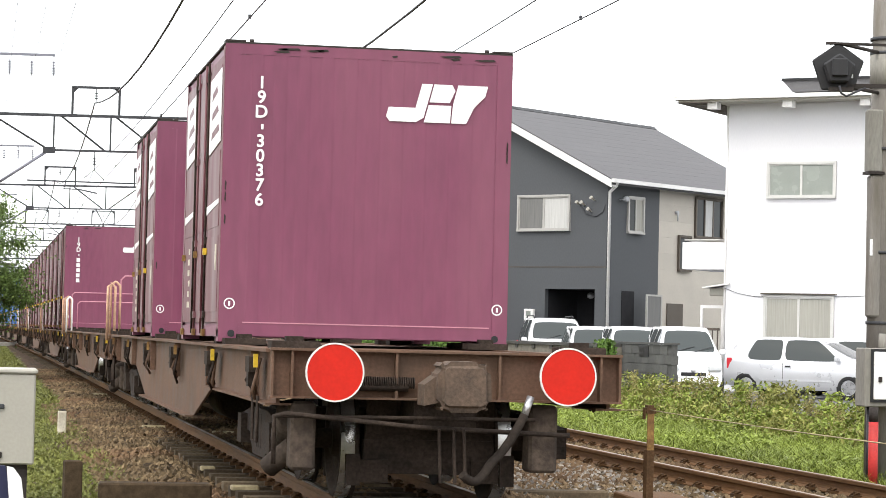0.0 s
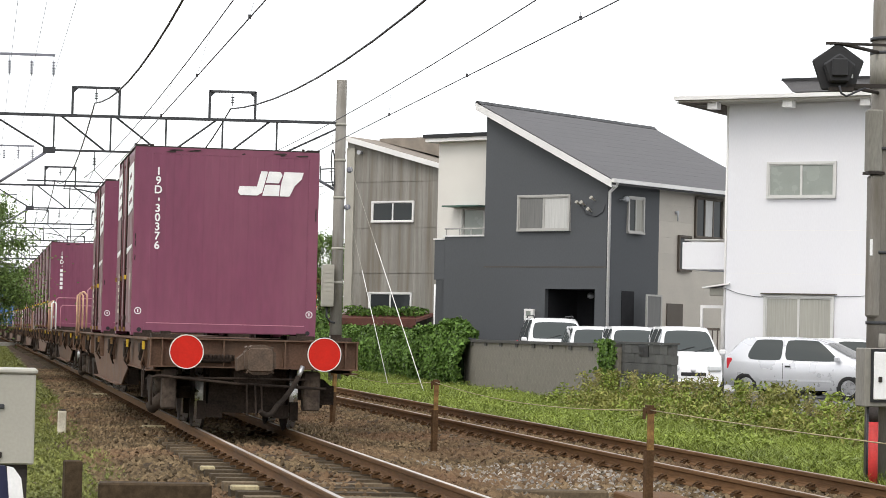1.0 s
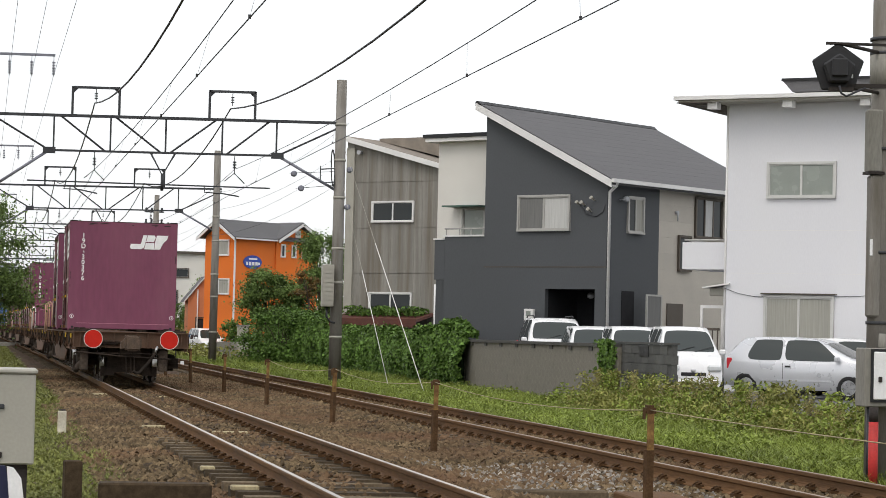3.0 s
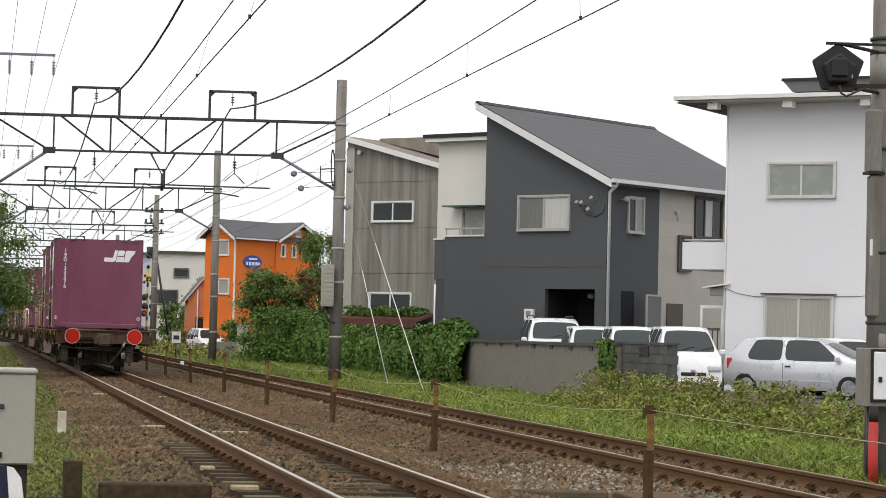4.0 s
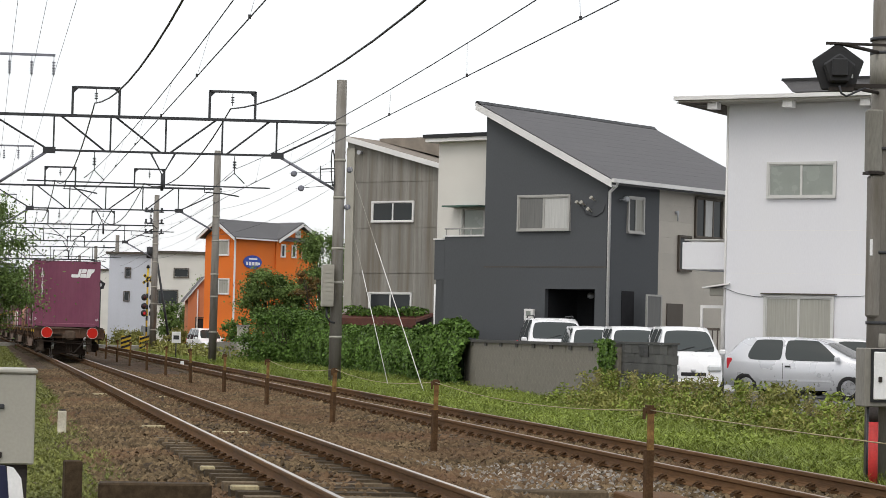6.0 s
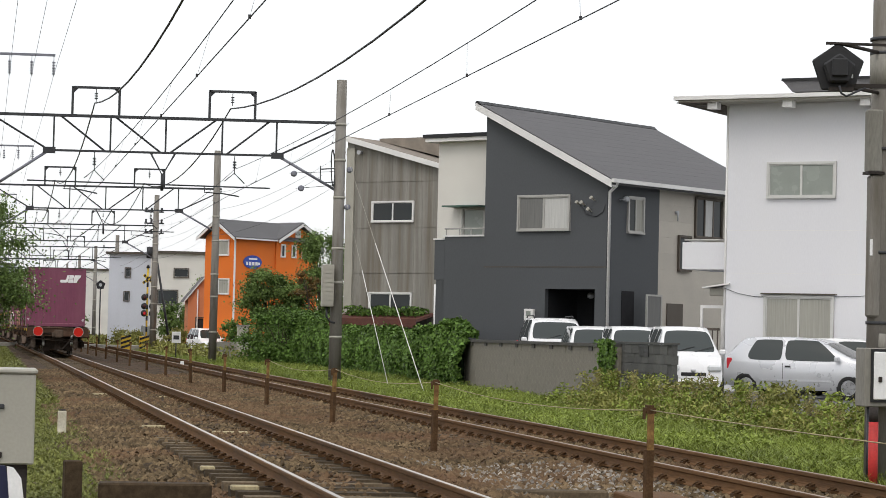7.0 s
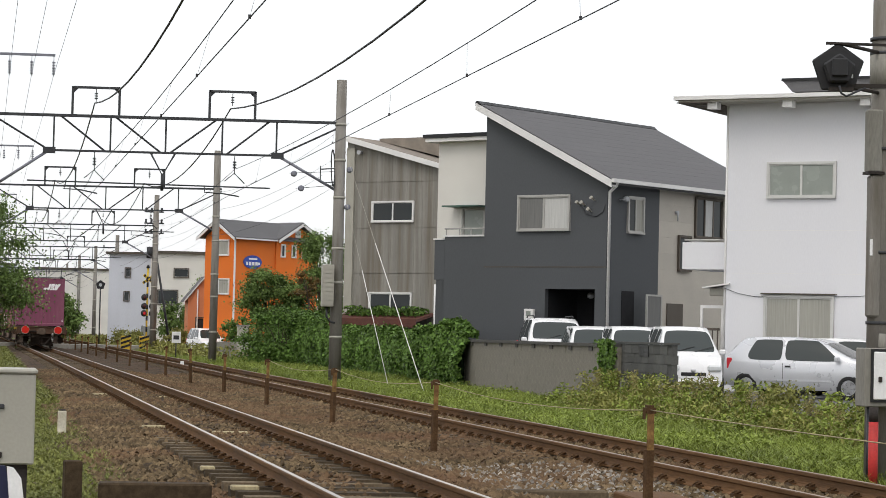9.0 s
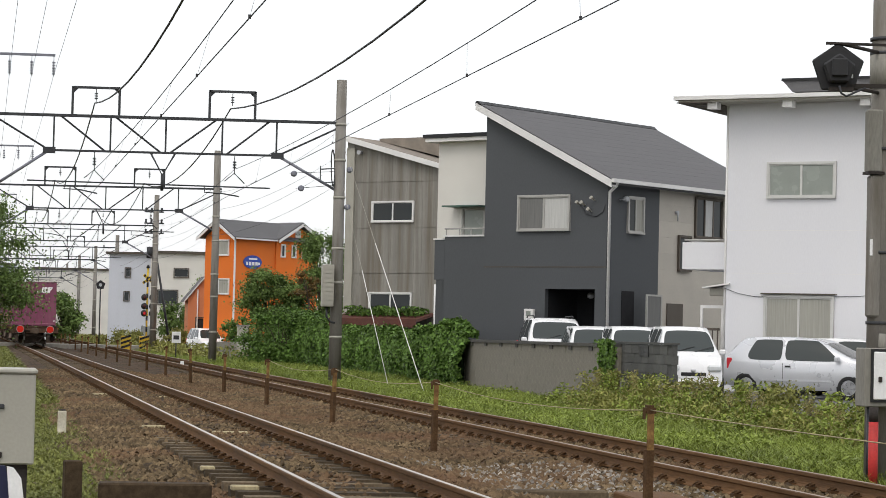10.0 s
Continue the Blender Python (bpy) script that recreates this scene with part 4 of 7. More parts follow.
C0 = container("19D-30376", "maroon freight container, white number, weathered, on the rear wagon")
MOVERS.append((C0, 19.87, 1.095))
C1 = container("", "maroon freight container standing alone mid-wagon")
MOVERS.append((C1, 27.72, 1.095))
C2 = container("19D-#####", "maroon freight container at the end of a loaded wagon", False)
MOVERS.append((C2, TRAIN_0 + 2 * WAGON_PITCH + 1.2, 1.095))
C3 = container("", "blue freight container further up the train", False, "blue_steel", "blue_steel")
MOVERS.append((C3, TRAIN_0 + 5 * WAGON_PITCH + 0.12, 1.095))
for k in range(2, 10):
    for j in range(5):
        if (k == 2 or k == 5) and j == 0:
            continue
        cc = copy_thing(C2 if k < 5 else C3, Matrix.Identity(4))
        cc["label"] = "maroon freight container in a row along the train" if k < 5 else "blue freight container in a row along the train"
        MOVERS.append((cc, TRAIN_0 + k * WAGON_PITCH + (1.2 if k == 2 else 0.12) + j * (3.76 if k == 2 else SLOT), 1.095))


# ---- houses ----
def pane_window(parent, axis, at, a0, a1, z0, z1, panes, frame_mat="frame_alu", out=-1, t=0.06, bars=True):
    """A sliding window on a wall at x = at (axis 'x', runs along y) or y = at (axis 'y', runs along x), looking to the out side.
    panes: material names from a0 to a1."""
    def slab(b0, b1, zz0, zz1, d0, d1):
        lo, hi = sorted((at + out * d0, at + out * d1))
        return (lo, hi, b0, b1, zz0, zz1) if axis == "x" else (b0, b1, lo, hi, zz0, zz1)
    w = part("window", boxes(slab(a0 - t, a1 + t, z1, z1 + t, 0, 0.07), slab(a0 - t, a1 + t, z0 - t, z0, 0, 0.09), slab(a0 - t, a0, z0, z1, 0, 0.07), slab(a1, a1 + t, z0, z1, 0, 0.07)), frame_mat, parent, "window frame")
    n = len(panes)
    for i, p in enumerate(panes):
        b0, b1 = a0 + (a1 - a0) * i / n, a0 + (a1 - a0) * (i + 1) / n
        part("pane", boxes(slab(b0 + 0.03, b1 - 0.03, z0 + 0.03, z1 - 0.03, 0.004, 0.02 + 0.008 * (i % 2))), p, w, {"dim_curtain": "dim curtain behind glass", "lace": "white lace curtain behind glass", "curtain": "drawn pale curtain behind glass", "frosted": "frosted glass", "glass": "dark glass"}[p])
        if bars:
            part("sash", boxes(slab(b0, b0 + 0.03, z0, z1, 0.002, 0.045), slab(b1 - 0.03, b1, z0, z1, 0.002, 0.045), slab(b0 + 0.03, b1 - 0.03, z0, z0 + 0.03, 0.002, 0.045), slab(b0 + 0.03, b1 - 0.03, z1 - 0.03, z1, 0.002, 0.045)), frame_mat, w)
    return w


def charcoal_house():
    h = thing("house", "charcoal two-storey house with a grey mono-pitch roof and white trim", "house", pose(15.27, 69.90, -0.072, 0, 0, 40.2) @ Matrix.Scale(1.06, 4))
    def top(y):
        return 5.712 + 0.4835 * y
    t = 0.16
    # track-side wall in pieces round the porch opening
    bm = bmesh.new()
    prism(bm, [(0.0, 2.58), (0.0, top(0)), (4.41, top(4.41)), (4.41, 2.58)], "x", 0, t)
    quad_box(bm, 0, t, 0.0, 0.37, LOT, 2.58)
    quad_box(bm, 0, t, 2.13, 4.41, LOT, 2.58)
    wall = part("wall", bm, "charcoal", h, "smooth charcoal siding")
    seams = boxes((-0.004, 0.0, 0.0, 4.41, 3.20, 3.23))
    part("siding_joint", seams, "frame_dark", wall)
    # porch lining, its shade put into a near-black colour
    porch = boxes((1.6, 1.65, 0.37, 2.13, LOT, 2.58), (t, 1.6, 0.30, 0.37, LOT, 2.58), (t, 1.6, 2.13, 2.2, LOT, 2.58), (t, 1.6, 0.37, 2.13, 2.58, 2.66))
    part("porch", porch, "shade_black", h, "recessed porch with its shade painted near-black")
    part("porch_door", boxes((1.52, 1.59, 0.55, 1.35, LOT, 2.2)), "frame_dark", h)
    lamp = bmesh.new()
    lathe(lamp, [(0.03, -0.09), (0.10, -0.05), (0.11, 0.0), (0.09, 0.07), (0.03, 0.10)], 14, Matrix.Translation((1.2, 1.36, 2.42)))
    part("porch_lamp", lamp, "porcelain", h, "round white porch lamp")
    # road-side wall, dark then beige
    bm = boxes((t, 2.66, 0.0, t, LOT, top(0)))
    part("wall", bm, "charcoal", h)
    for i in range(12):
        z0 = LOT + i * 0.478
        part("siding_board", boxes((2.66, 8.6, 0.004 + 0.006, t, z0, z0 + 0.4755)), "beige", h)
    part("wall", boxes((2.66, 8.6, 0.03, t, LOT, top(0))), "beige", h, "beige horizontal siding")
    back = bmesh.new()
    prism(back, [(t, LOT), (4.41, LOT), (4.41, top(4.41)), (t, top(t))], "x", 8.45, 8.6)
    quad_box(back, t, 8.45, 4.25, 4.41, LOT, top(4.2))
    part("wall", back, "charcoal", h)
    # roof slab with courses of slate, bargeboard, gutter
    def slope(y):
        return 5.80 + 0.4835 * (y + 0.17)
    bm = prism(bmesh.new(), [(-0.38, slope(-0.38) - 0.16), (-0.38, slope(-0.38)), (4.50, slope(4.50)), (4.50, slope(4.50) - 0.16)], "x", -0.33, 8.95)
    roof = part("roof", bm, "roof_grey", h, "grey slate mono-pitch roof")
    n = 15
    for i in range(n):
        y0, y1 = -0.40 + 4.90 * i / n, -0.40 + 4.90 * (i + 1) / n + 0.02
        bm = prism(bmesh.new(), [(y0, slope(y0) + 0.004), (y0, slope(y0) + 0.008), (y1, slope(y1) + 0.006), (y1, slope(y1) + 0.002)], "x", -0.34, 8.96)
        part("slate_course", bm, "roof_grey", roof)
    part("ridge_cap", prism(bmesh.new(), [(4.38, slope(4.38) + 0.02), (4.50, slope(4.50) + 0.06), (4.58, slope(4.50) + 0.04), (4.58, slope(4.50) - 0.10), (4.52, slope(4.50) - 0.16)], "x", -0.36, 8.97), "black", roof, "dark metal ridge")
    part("bargeboard", prism(bmesh.new(), [(-0.38, slope(-0.38) - 0.24), (-0.38, slope(-0.38) - 0.03), (4.56, slope(4.56) - 0.03), (4.56, slope(4.56) - 0.24)], "x", -0.375, -0.335), "trim_white", roof, "white bargeboard")
    part("soffit", prism(bmesh.new(), [(-0.36, slope(-0.36) - 0.22), (-0.36, slope(-0.36) - 0.165), (4.48, slope(4.48) - 0.165), (4.48, slope(4.48) - 0.22)], "x", -0.33, 0.0), "trim_white", roof)
    part("gutter", boxes((-0.36, 8.95, -0.47, -0.38, 5.60, 5.71)), "trim_white", h, "white gutter")
    pipe = tube(bmesh.new(), [(-0.10, -0.42, 5.62), (-0.06, -0.30, 5.48), (0.02, -0.07, 5.35), (0.02, -0.07, LOT)], 0.045, n=10)
    part("downpipe", pipe, "trim_white", h, "white downpipe at the corner")
    pane_window(h, "x", 0.0, 1.33, 3.11, 4.31, 5.25, ["lace", "dim_curtain"])
    pane_window(h, "y", 0.0, 1.04, 1.76, 4.28, 5.24, ["glass", "curtain"])
    pane_window(h, "y", 0.0, 3.72, 4.28, 3.28, 4.24, ["glass"], "frame_dark")
    pane_window(h, "y", 0.0, 4.60, 6.0, 4.30, 5.44, ["glass", "lace", "glass"], "frame_dark")
    # flat panel whose near-black colour is the doorway's shade
    part("side_door", boxes((0.80, 1.42, -0.02, -0.002, LOT, 2.56)), "shade_black", h, "flat near-black panel painted as a shaded doorway")
    part("back_door", boxes((3.14, 3.98, -0.03, 0.0, LOT, 2.26)), "frame_dark", h, "brown back door")
    gate = boxes((1.30, 1.35, -0.55, -0.5, LOT, 2.48), (2.04, 2.09, -0.55, -0.5, LOT, 2.48), (1.35, 2.04, -0.55, -0.5, 2.43, 2.48))
    gp = part("screen", gate, "frame_alu", h, "metal framed screen")
    part("mesh_panel", boxes((1.35, 2.04, -0.53, -0.52, LOT, 2.43)), "dim_curtain", gp)
    mb = part("meter_box", box(-0.12, 0.0, 2.47, 2.80, 1.60, 1.99, bevel=0.015), "trim_white", h, "pale meter box")
    part("dial", boxes((-0.125, -0.12, 2.55, 2.72, 1.78, 1.93)), "frosted", mb)
    for y, z in ((0.93, 5.05), (0.77, 5.04), (0.42, 5.17), (0.53, 4.85)):
        bm = bmesh.new()
        rod(bm, (0, y, z - 0.05), (-0.14, y, z - 0.03), 0.02)
        rod(bm, (-0.10, y, z - 0.02), (-0.20, y + 0.02, z + 0.03), 0.035, 0.055, n=12)
        part("wall_lamp", bm, "cabinet", h, "small white wall lamp")
    bm = bmesh.new()
    rod(bm, (0.62, 0, 5.17), (0.62, -0.16, 5.17), 0.02)
    lathe(bm, [(0.04, -0.08), (0.09, -0.05), (0.09, 0.05), (0.04, 0.08)], 12, Matrix.Translation((0.72, -0.16, 5.19)))
    part("wall_lamp", bm, "porcelain", h, "round white wall lamp")
    cab = tube(bmesh.new(), [(-0.02, 0.9, 4.98), (-0.02, 0.7, 4.72), (-0.02, 0.35, 4.66), (-0.02, 0.12, 4.8), (-0.02, 0.05, 5.0)], 0.012)
    part("cable", cab, "wire", h)
    bm = bmesh.new()
    rod(bm, (3.53, 0, 4.95), (3.53, -0.1, 4.95), 0.05, n=10)
    rod(bm, (3.53, -0.08, 4.7), (3.53, -0.08, 4.95), 0.02)
    part("vent_cap", bm, "porcelain", h)
    # low wing with balcony, and the cream upper room behind it
    part("wing_wall", boxes((0.02, 0.9, 4.42, 5.92, LOT, 4.12), (0.9, 5.0, 4.42, 6.95, LOT, 4.0)), "charcoal", h, "charcoal lower wing")
    part("bay", boxes((0.03, 0.6, 5.93, 6.32, 2.83, 4.03)), "charcoal", h)
    part("parapet_cap", boxes((-0.02, 0.12, 4.42, 5.97, 4.12, 4.17), (0.0, 0.62, 5.97, 6.36, 4.03, 4.07)), "trim_white", h, "pale parapet cap")
    rail_bm = tube(bmesh.new(), [(0.05, 4.45, 4.36), (0.05, 5.95, 4.36)], 0.025)
    for y in (4.5, 4.95, 5.4, 5.9):
        rod(rail_bm, (0.05, y, 4.15), (0.05, y, 4.36), 0.018, n=6)
    part("balcony_rail", rail_bm, "frame_alu", h, "aluminium balcony rail")
    up = part("upper_room", boxes((0.9, 5.0, 4.42, 6.95, 4.0, 7.05)), "cream", h, "cream rendered upper room")
    part("flat_roof", boxes((0.55, 5.3, 4.42, 7.32, 7.17, 7.28)), "black", up, "thin dark flat roof edge")
    part("fascia", boxes((0.60, 5.2, 4.42, 7.25, 7.05, 7.165)), "trim_white", up)
    pane_window(h, "x", 0.9, 5.1, 5.9, 4.1, 5.0, ["frosted"])
    part("awning", boxes((0.3, 0.9, 4.9, 6.3, 5.04, 5.08)), "green_metal", h, "small dark green awning")


def white_house():
    h = thing("house", "white stuccoed two-storey house with a flat overhanging roof", "house", pose(15.76, 59.54, 0, 0, 0, 51))
    part("wall", boxes((0, 7, -9.0, 0, LOT, 7.343)), "white_wall", h, "white stucco wall")
    part("wall_joint", boxes((-0.003, 0, -9.0, 0, 4.05, 4.062), (-0.003, 0, -9.0, -0.02, 2.95, 2.96)), "trim_white", h)
    roof = part("roof", boxes((-0.85, 7.5, -9.5, 1.22, 7.40, 7.50)), "trim_white", h, "thin white roof slab")
    # pale underside in a greyer colour than the slab, painting in its shade
    part("soffit", boxes((-0.75, 7.4, -9.4, 1.12, 7.345, 7.396)), "cabinet", roof, "pale soffit, its shade painted grey")
    for y in (0.22, -1.82, -3.86, -5.9):
        part("rafter_end", boxes((-0.66, -0.38, y - 0.13, y + 0.13, 7.17, 7.344)), "trim_white", roof, "white rafter end")
    part("corrugated_edge", boxes(*[(-0.8 + k * 0.16, -0.72 + k * 0.16, 0.2, 1.15, 7.32, 7.344) for k in range(40)]), "frame_dark", roof)
    part("upper_roof", boxes((0.6, 5.0, -7, -1.75, 7.5, 7.62)), "cabinet", roof)
    part("upper_roof", prism(bmesh.new(), [(-7.5, 7.88), (-1.52, 7.88), (-1.60, 7.80), (-1.78, 7.60), (-7.5, 7.60)], "x", -0.2, 5.0), "roof_grey", roof, "raised grey roof part")
    part("upper_roof_edge", boxes((-0.24, 5.0, -7.5, -1.50, 7.88, 7.95)), "black", roof, "dark roof edge")
    pane_window(h, "x", 0.0, -2.88, -1.14, 4.94, 5.76, ["frosted", "frosted"], "sash_white")
    pane_window(h, "x", 0.0, -2.88, -1.12, 0.75, 2.34, ["curtain", "curtain"], "sash_white")
    part("window_hood", boxes((-0.14, 0, -3.0, -1.0, 2.42, 2.45)), "frame_dark", h)
    b = part("balcony", boxes((0.4, 2.6, 0.0, 1.40, 3.06, 3.77)), "white_wall", h, "white boxed balcony")
    part("balcony_rail", tube(bmesh.new(), [(0.45, 0.05, 3.83), (0.45, 1.35, 3.83), (2.6, 1.35, 3.83)], 0.025), "frame_alu", b)
    part("outdoor_unit", box(0.1, 0.5, 0.01, 0.50, 2.36, 2.56, bevel=0.02), "cabinet", h, "pale wall-mounted box")
    part("door_hood", prism(bmesh.new(), [(-0.12, 2.66), (0.62, 2.55), (0.62, 2.585), (-0.12, 2.70)], "x", -0.12, 0.8), "trim_white", h, "small sloping white hood")
    part("gate_frame", boxes((0.3, 0.36, 0.16, 0.24, LOT, 2.12), (0.3, 0.36, 0.76, 0.82, LOT, 2.12), (0.3, 0.36, 0.24, 0.76, 2.04, 2.12)), "trim_white", h, "white gate frame")
    part("railing", boxes((0.1, 0.14, 0.2, 1.15, 1.46, 1.53), *[(0.105, 0.135, 0.24 + k * 0.14, 0.27 + k * 0.14, LOT, 1.46) for k in range(7)]), "frame_dark", h, "brown railing beside the gate")
    part("downpipe", tube(bmesh.new(), [(0.05, 0.05, 7.3), (0.05, 0.05, LOT)], 0.035, n=8), "trim_white", h)
    for pts in ([(0.02, 2.56), (-0.35, 2.43), (-0.75, 2.36), (-1.05, 2.35)], [(-2.95, 2.38), (-3.6, 2.40), (-5.0, 2.55)]):
        part("cable", tube(bmesh.new(), [(-0.02, y, z) for y, z in pts], 0.007), "wire", h)


def clad_house():
    h = thing("house", "weathered grey sheet-clad house with a white bargeboard", "house", pose(13.97, 90.45, 0, 0, 0, 45))
    def top(y):
        return 7.62 + 0.245 * y
    body = part("wall", prism(bmesh.new(), [(0.02, LOT), (4.38, LOT), (4.38, top(4.3)), (0.02, top(0.0))], "x", 0.03, 8), "clad", h)
    n = 12
    w = 4.4 / n
    for z0, z1 in ((LOT, 3.50), (3.52, 5.27), (5.29, 7.08), (7.10, 99)):
        for i in range(n):
            a, b = i * w + 0.0015, (i + 1) * w - 0.0015
            bm = prism(bmesh.new(), [(a, z0), (b, z0), (b, min(z1, top(b))), (a, min(z1, top(a)))], "x", 0.0, 0.028)
            quad_box(bm, -0.005, 0.0, a, a + 0.02, z0 + 0.02, min(z1, top(a)) - 0.02)
            part("cladding_sheet", bm, "clad", body)
    pane_window(h, "x", 0.0, 1.17, 3.07, 5.56, 6.28, ["glass", "glass"], "trim_white")
    pane_window(h, "x", 0.0, 1.17, 3.10, 1.9, 2.72, ["glass", "glass"], "trim_white")
    def slope(y):
        return 7.74 + 0.257 * y
    roof = part("roof", prism(bmesh.new(), [(-0.2, slope(-0.2) - 0.05), (-0.2, slope(-0.2) + 0.05), (4.5, slope(4.5) + 0.05), (4.5, slope(4.5) - 0.05)], "x", -0.25, 8.2), "fibre_roof", h, "brown-grey sheet roof")
    part("bargeboard", prism(bmesh.new(), [(-0.2, slope(-0.2) - 0.14), (-0.2, slope(-0.2) + 0.06), (4.52, slope(4.52) + 0.06), (4.52, slope(4.52) - 0.14)], "x", -0.30, -0.255), "trim_white", roof, "white bargeboard")
    # far pitch of the roof, rising behind
    part("rear_roof", prism(bmesh.new(), [(0.0, 7.9), (4.3, 8.9), (4.3, 9.0), (2.2, 9.0), (0.0, 8.4)], "x", 2.0, 8.0), "fibre_roof", roof)
    part("corner_trim", boxes((-0.10, 0.02, 3.98, 4.36, LOT, 8.45)), "cabinet", h, "pale corner pipe casing")
    bm = bmesh.new()
    rod(bm, (0, 3.71, 8.28), (-0.22, 3.71, 8.26), 0.06, 0.09, n=12)
    part("wall_lamp", bm, "porcelain", h, "white wall lamp")
    part("lean_to_roof", prism(bmesh.new(), [(-1.3, 1.62), (-1.3, 1.72), (0, 2.0), (0, 1.9)], "y", 0.0, 4.1), "sheet_brown", h, "rusty brown lean-to roof")
    part("lean_to_edge", boxes((-1.34, -1.30, 0.0, 4.1, 1.42, 1.74)), "sheet_brown", h)
    part("downpipe", tube(bmesh.new(), [(-0.3, -0.15, 3.1), (-0.3, -0.15, LOT)], 0.04, n=8), "trim_white", h, "white downpipe")


def orange_house():
    h = thing("house", "bright orange rendered house with grey gabled roof", "house", pose(10.77, 134.89, 0, 0, 0, 40))
    part("wall", boxes((0, 3.3, 0, 2.35, GROUND, 6.42), (3.3, 6.9, -0.1, 2.35, GROUND, 6.42)), "orange", h)
    part("gable_wall", prism(bmesh.new(), [(3.35, 6.42), (6.85, 6.42), (5.1, 7.25)], "y", -0.1, 1.3), "orange", h)
    part("gable_wall", prism(bmesh.new(), [(0, 6.42), (2.35, 6.42), (1.2, 7.2)], "x", 0.0, 6.0), "orange", h)
    for a, b, za, zb in ((-0.35, 1.2, 6.32, 7.33), (2.7, 1.2, 6.32, 7.33)):
        part("roof", prism(bmesh.new(), [(a, za), (a, za + 0.1), (b, zb + 0.1), (b, zb)], "x", -0.4, 6.0), "roof_grey", h, "grey roof slope")
        part("bargeboard", prism(bmesh.new(), [(a, za - 0.14), (a, za + 0.02), (b, zb + 0.02), (b, zb - 0.14)], "x", -0.45, -0.405), "trim_white", h, "white bargeboard")
    for a, b in ((3.1, 5.1), (7.1, 5.1)):
        part("roof", prism(bmesh.new(), [(a, 6.35), (a, 6.45), (b, 7.48), (b, 7.38)], "y", -0.5, 1.3), "roof_grey", h, "grey roof slope")
        part("bargeboard", prism(bmesh.new(), [(a, 6.2), (a, 6.36), (b, 7.40), (b, 7.24)], "y", -0.55, -0.505), "trim_white", h, "white bargeboard")
    part("gutter", boxes((-0.3, 3.1, -0.42, -0.35, 6.28, 6.36)), "trim_white", h)
    part("corner_trim", boxes((-0.05, 0.03, -0.05, 0.03, GROUND, 6.3)), "trim_white", h, "white corner pipe")
    pane_window(h, "x", 0.0, 0.5, 1.3, 5.4, 6.2, ["curtain"], "trim_white")
    pane_window(h, "x", 0.0, 0.42, 1.2, 3.2, 4.0, ["curtain"], "trim_white")
    pane_window(h, "y", -0.1, 3.72, 3.98, 5.45, 6.1, ["glass"], "trim_white")
    pane_window(h, "y", -0.1, 4.62, 4.88, 5.45, 6.1, ["glass"], "trim_white")
    pane_window(h, "y", -0.1, 5.5, 5.8, 5.45, 6.1, ["glass"], "trim_white")
    pane_window(h, "y", -0.1, 4.9, 5.2, 6.65, 6.95, ["lace"], "trim_white")
    bm = bmesh.new()
    lathe(bm, [(0.74, 0.0), (0.74, 0.06)], 32, Matrix.Translation((1.42, -0.001, 5.03)) @ Matrix.Diagonal((1, 1, 0.52, 1)) @ FACE)
    s = part("sign", bm, "blue", h, "blue oval sign with white marks")
    part("sign_mark", boxes((1.08, 1.76, -0.075, -0.062, 5.16, 5.26), (0.86, 1.02, -0.075, -0.062, 4.86, 5.04), (1.1, 1.28, -0.075, -0.062, 4.84, 5.04), (1.36, 1.54, -0.075, -0.062, 4.84, 5.04), (1.62, 1.80, -0.075, -0.062, 4.84, 5.04), (1.86, 1.98, -0.075, -0.062, 4.88, 5.02)), "white_paint", s)


def salmon_house():
    h = thing("house", "salmon rendered house with a stepped grey roof", "house", pose(8.85, 142.4, 0))
    part("wall", prism(bmesh.new(), [(0, GROUND), (0, 2.95), (0.95, 4.15), (2.3, 4.3), (2.3, GROUND)], "y", 0, 2.4), "salmon", h)
    for a, b in (((-0.25, 2.75), (0.95, 4.22)), ((0.95, 4.22), (2.4, 4.42))):
        part("roof", prism(bmesh.new(), [a, (a[0], a[1] + 0.08), (b[0], b[1] + 0.08), b], "y", -0.12, 2.5), "roof_grey", h, "grey roof slope")
        part("bargeboard", prism(bmesh.new(), [(a[0], a[1] - 0.02), (a[0], a[1] + 0.09), (b[0], b[1] + 0.09), (b[0], b[1] - 0.02)], "y", -0.18, -0.125), "trim_white", h, "white bargeboard")
    pane_window(h, "y", 0.0, 1.15, 1.5, 3.0, 3.7, ["curtain"], "trim_white", bars=False)
    pane_window(h, "y", 0.0, 0.5, 1.3, 0.9, 1.8, ["glass"], "frame_dark", bars=False)
    part("downpipe", tube(bmesh.new(), [(0.55, -0.06, 3.5), (0.55, -0.06, GROUND)], 0.04), "trim_white", h)


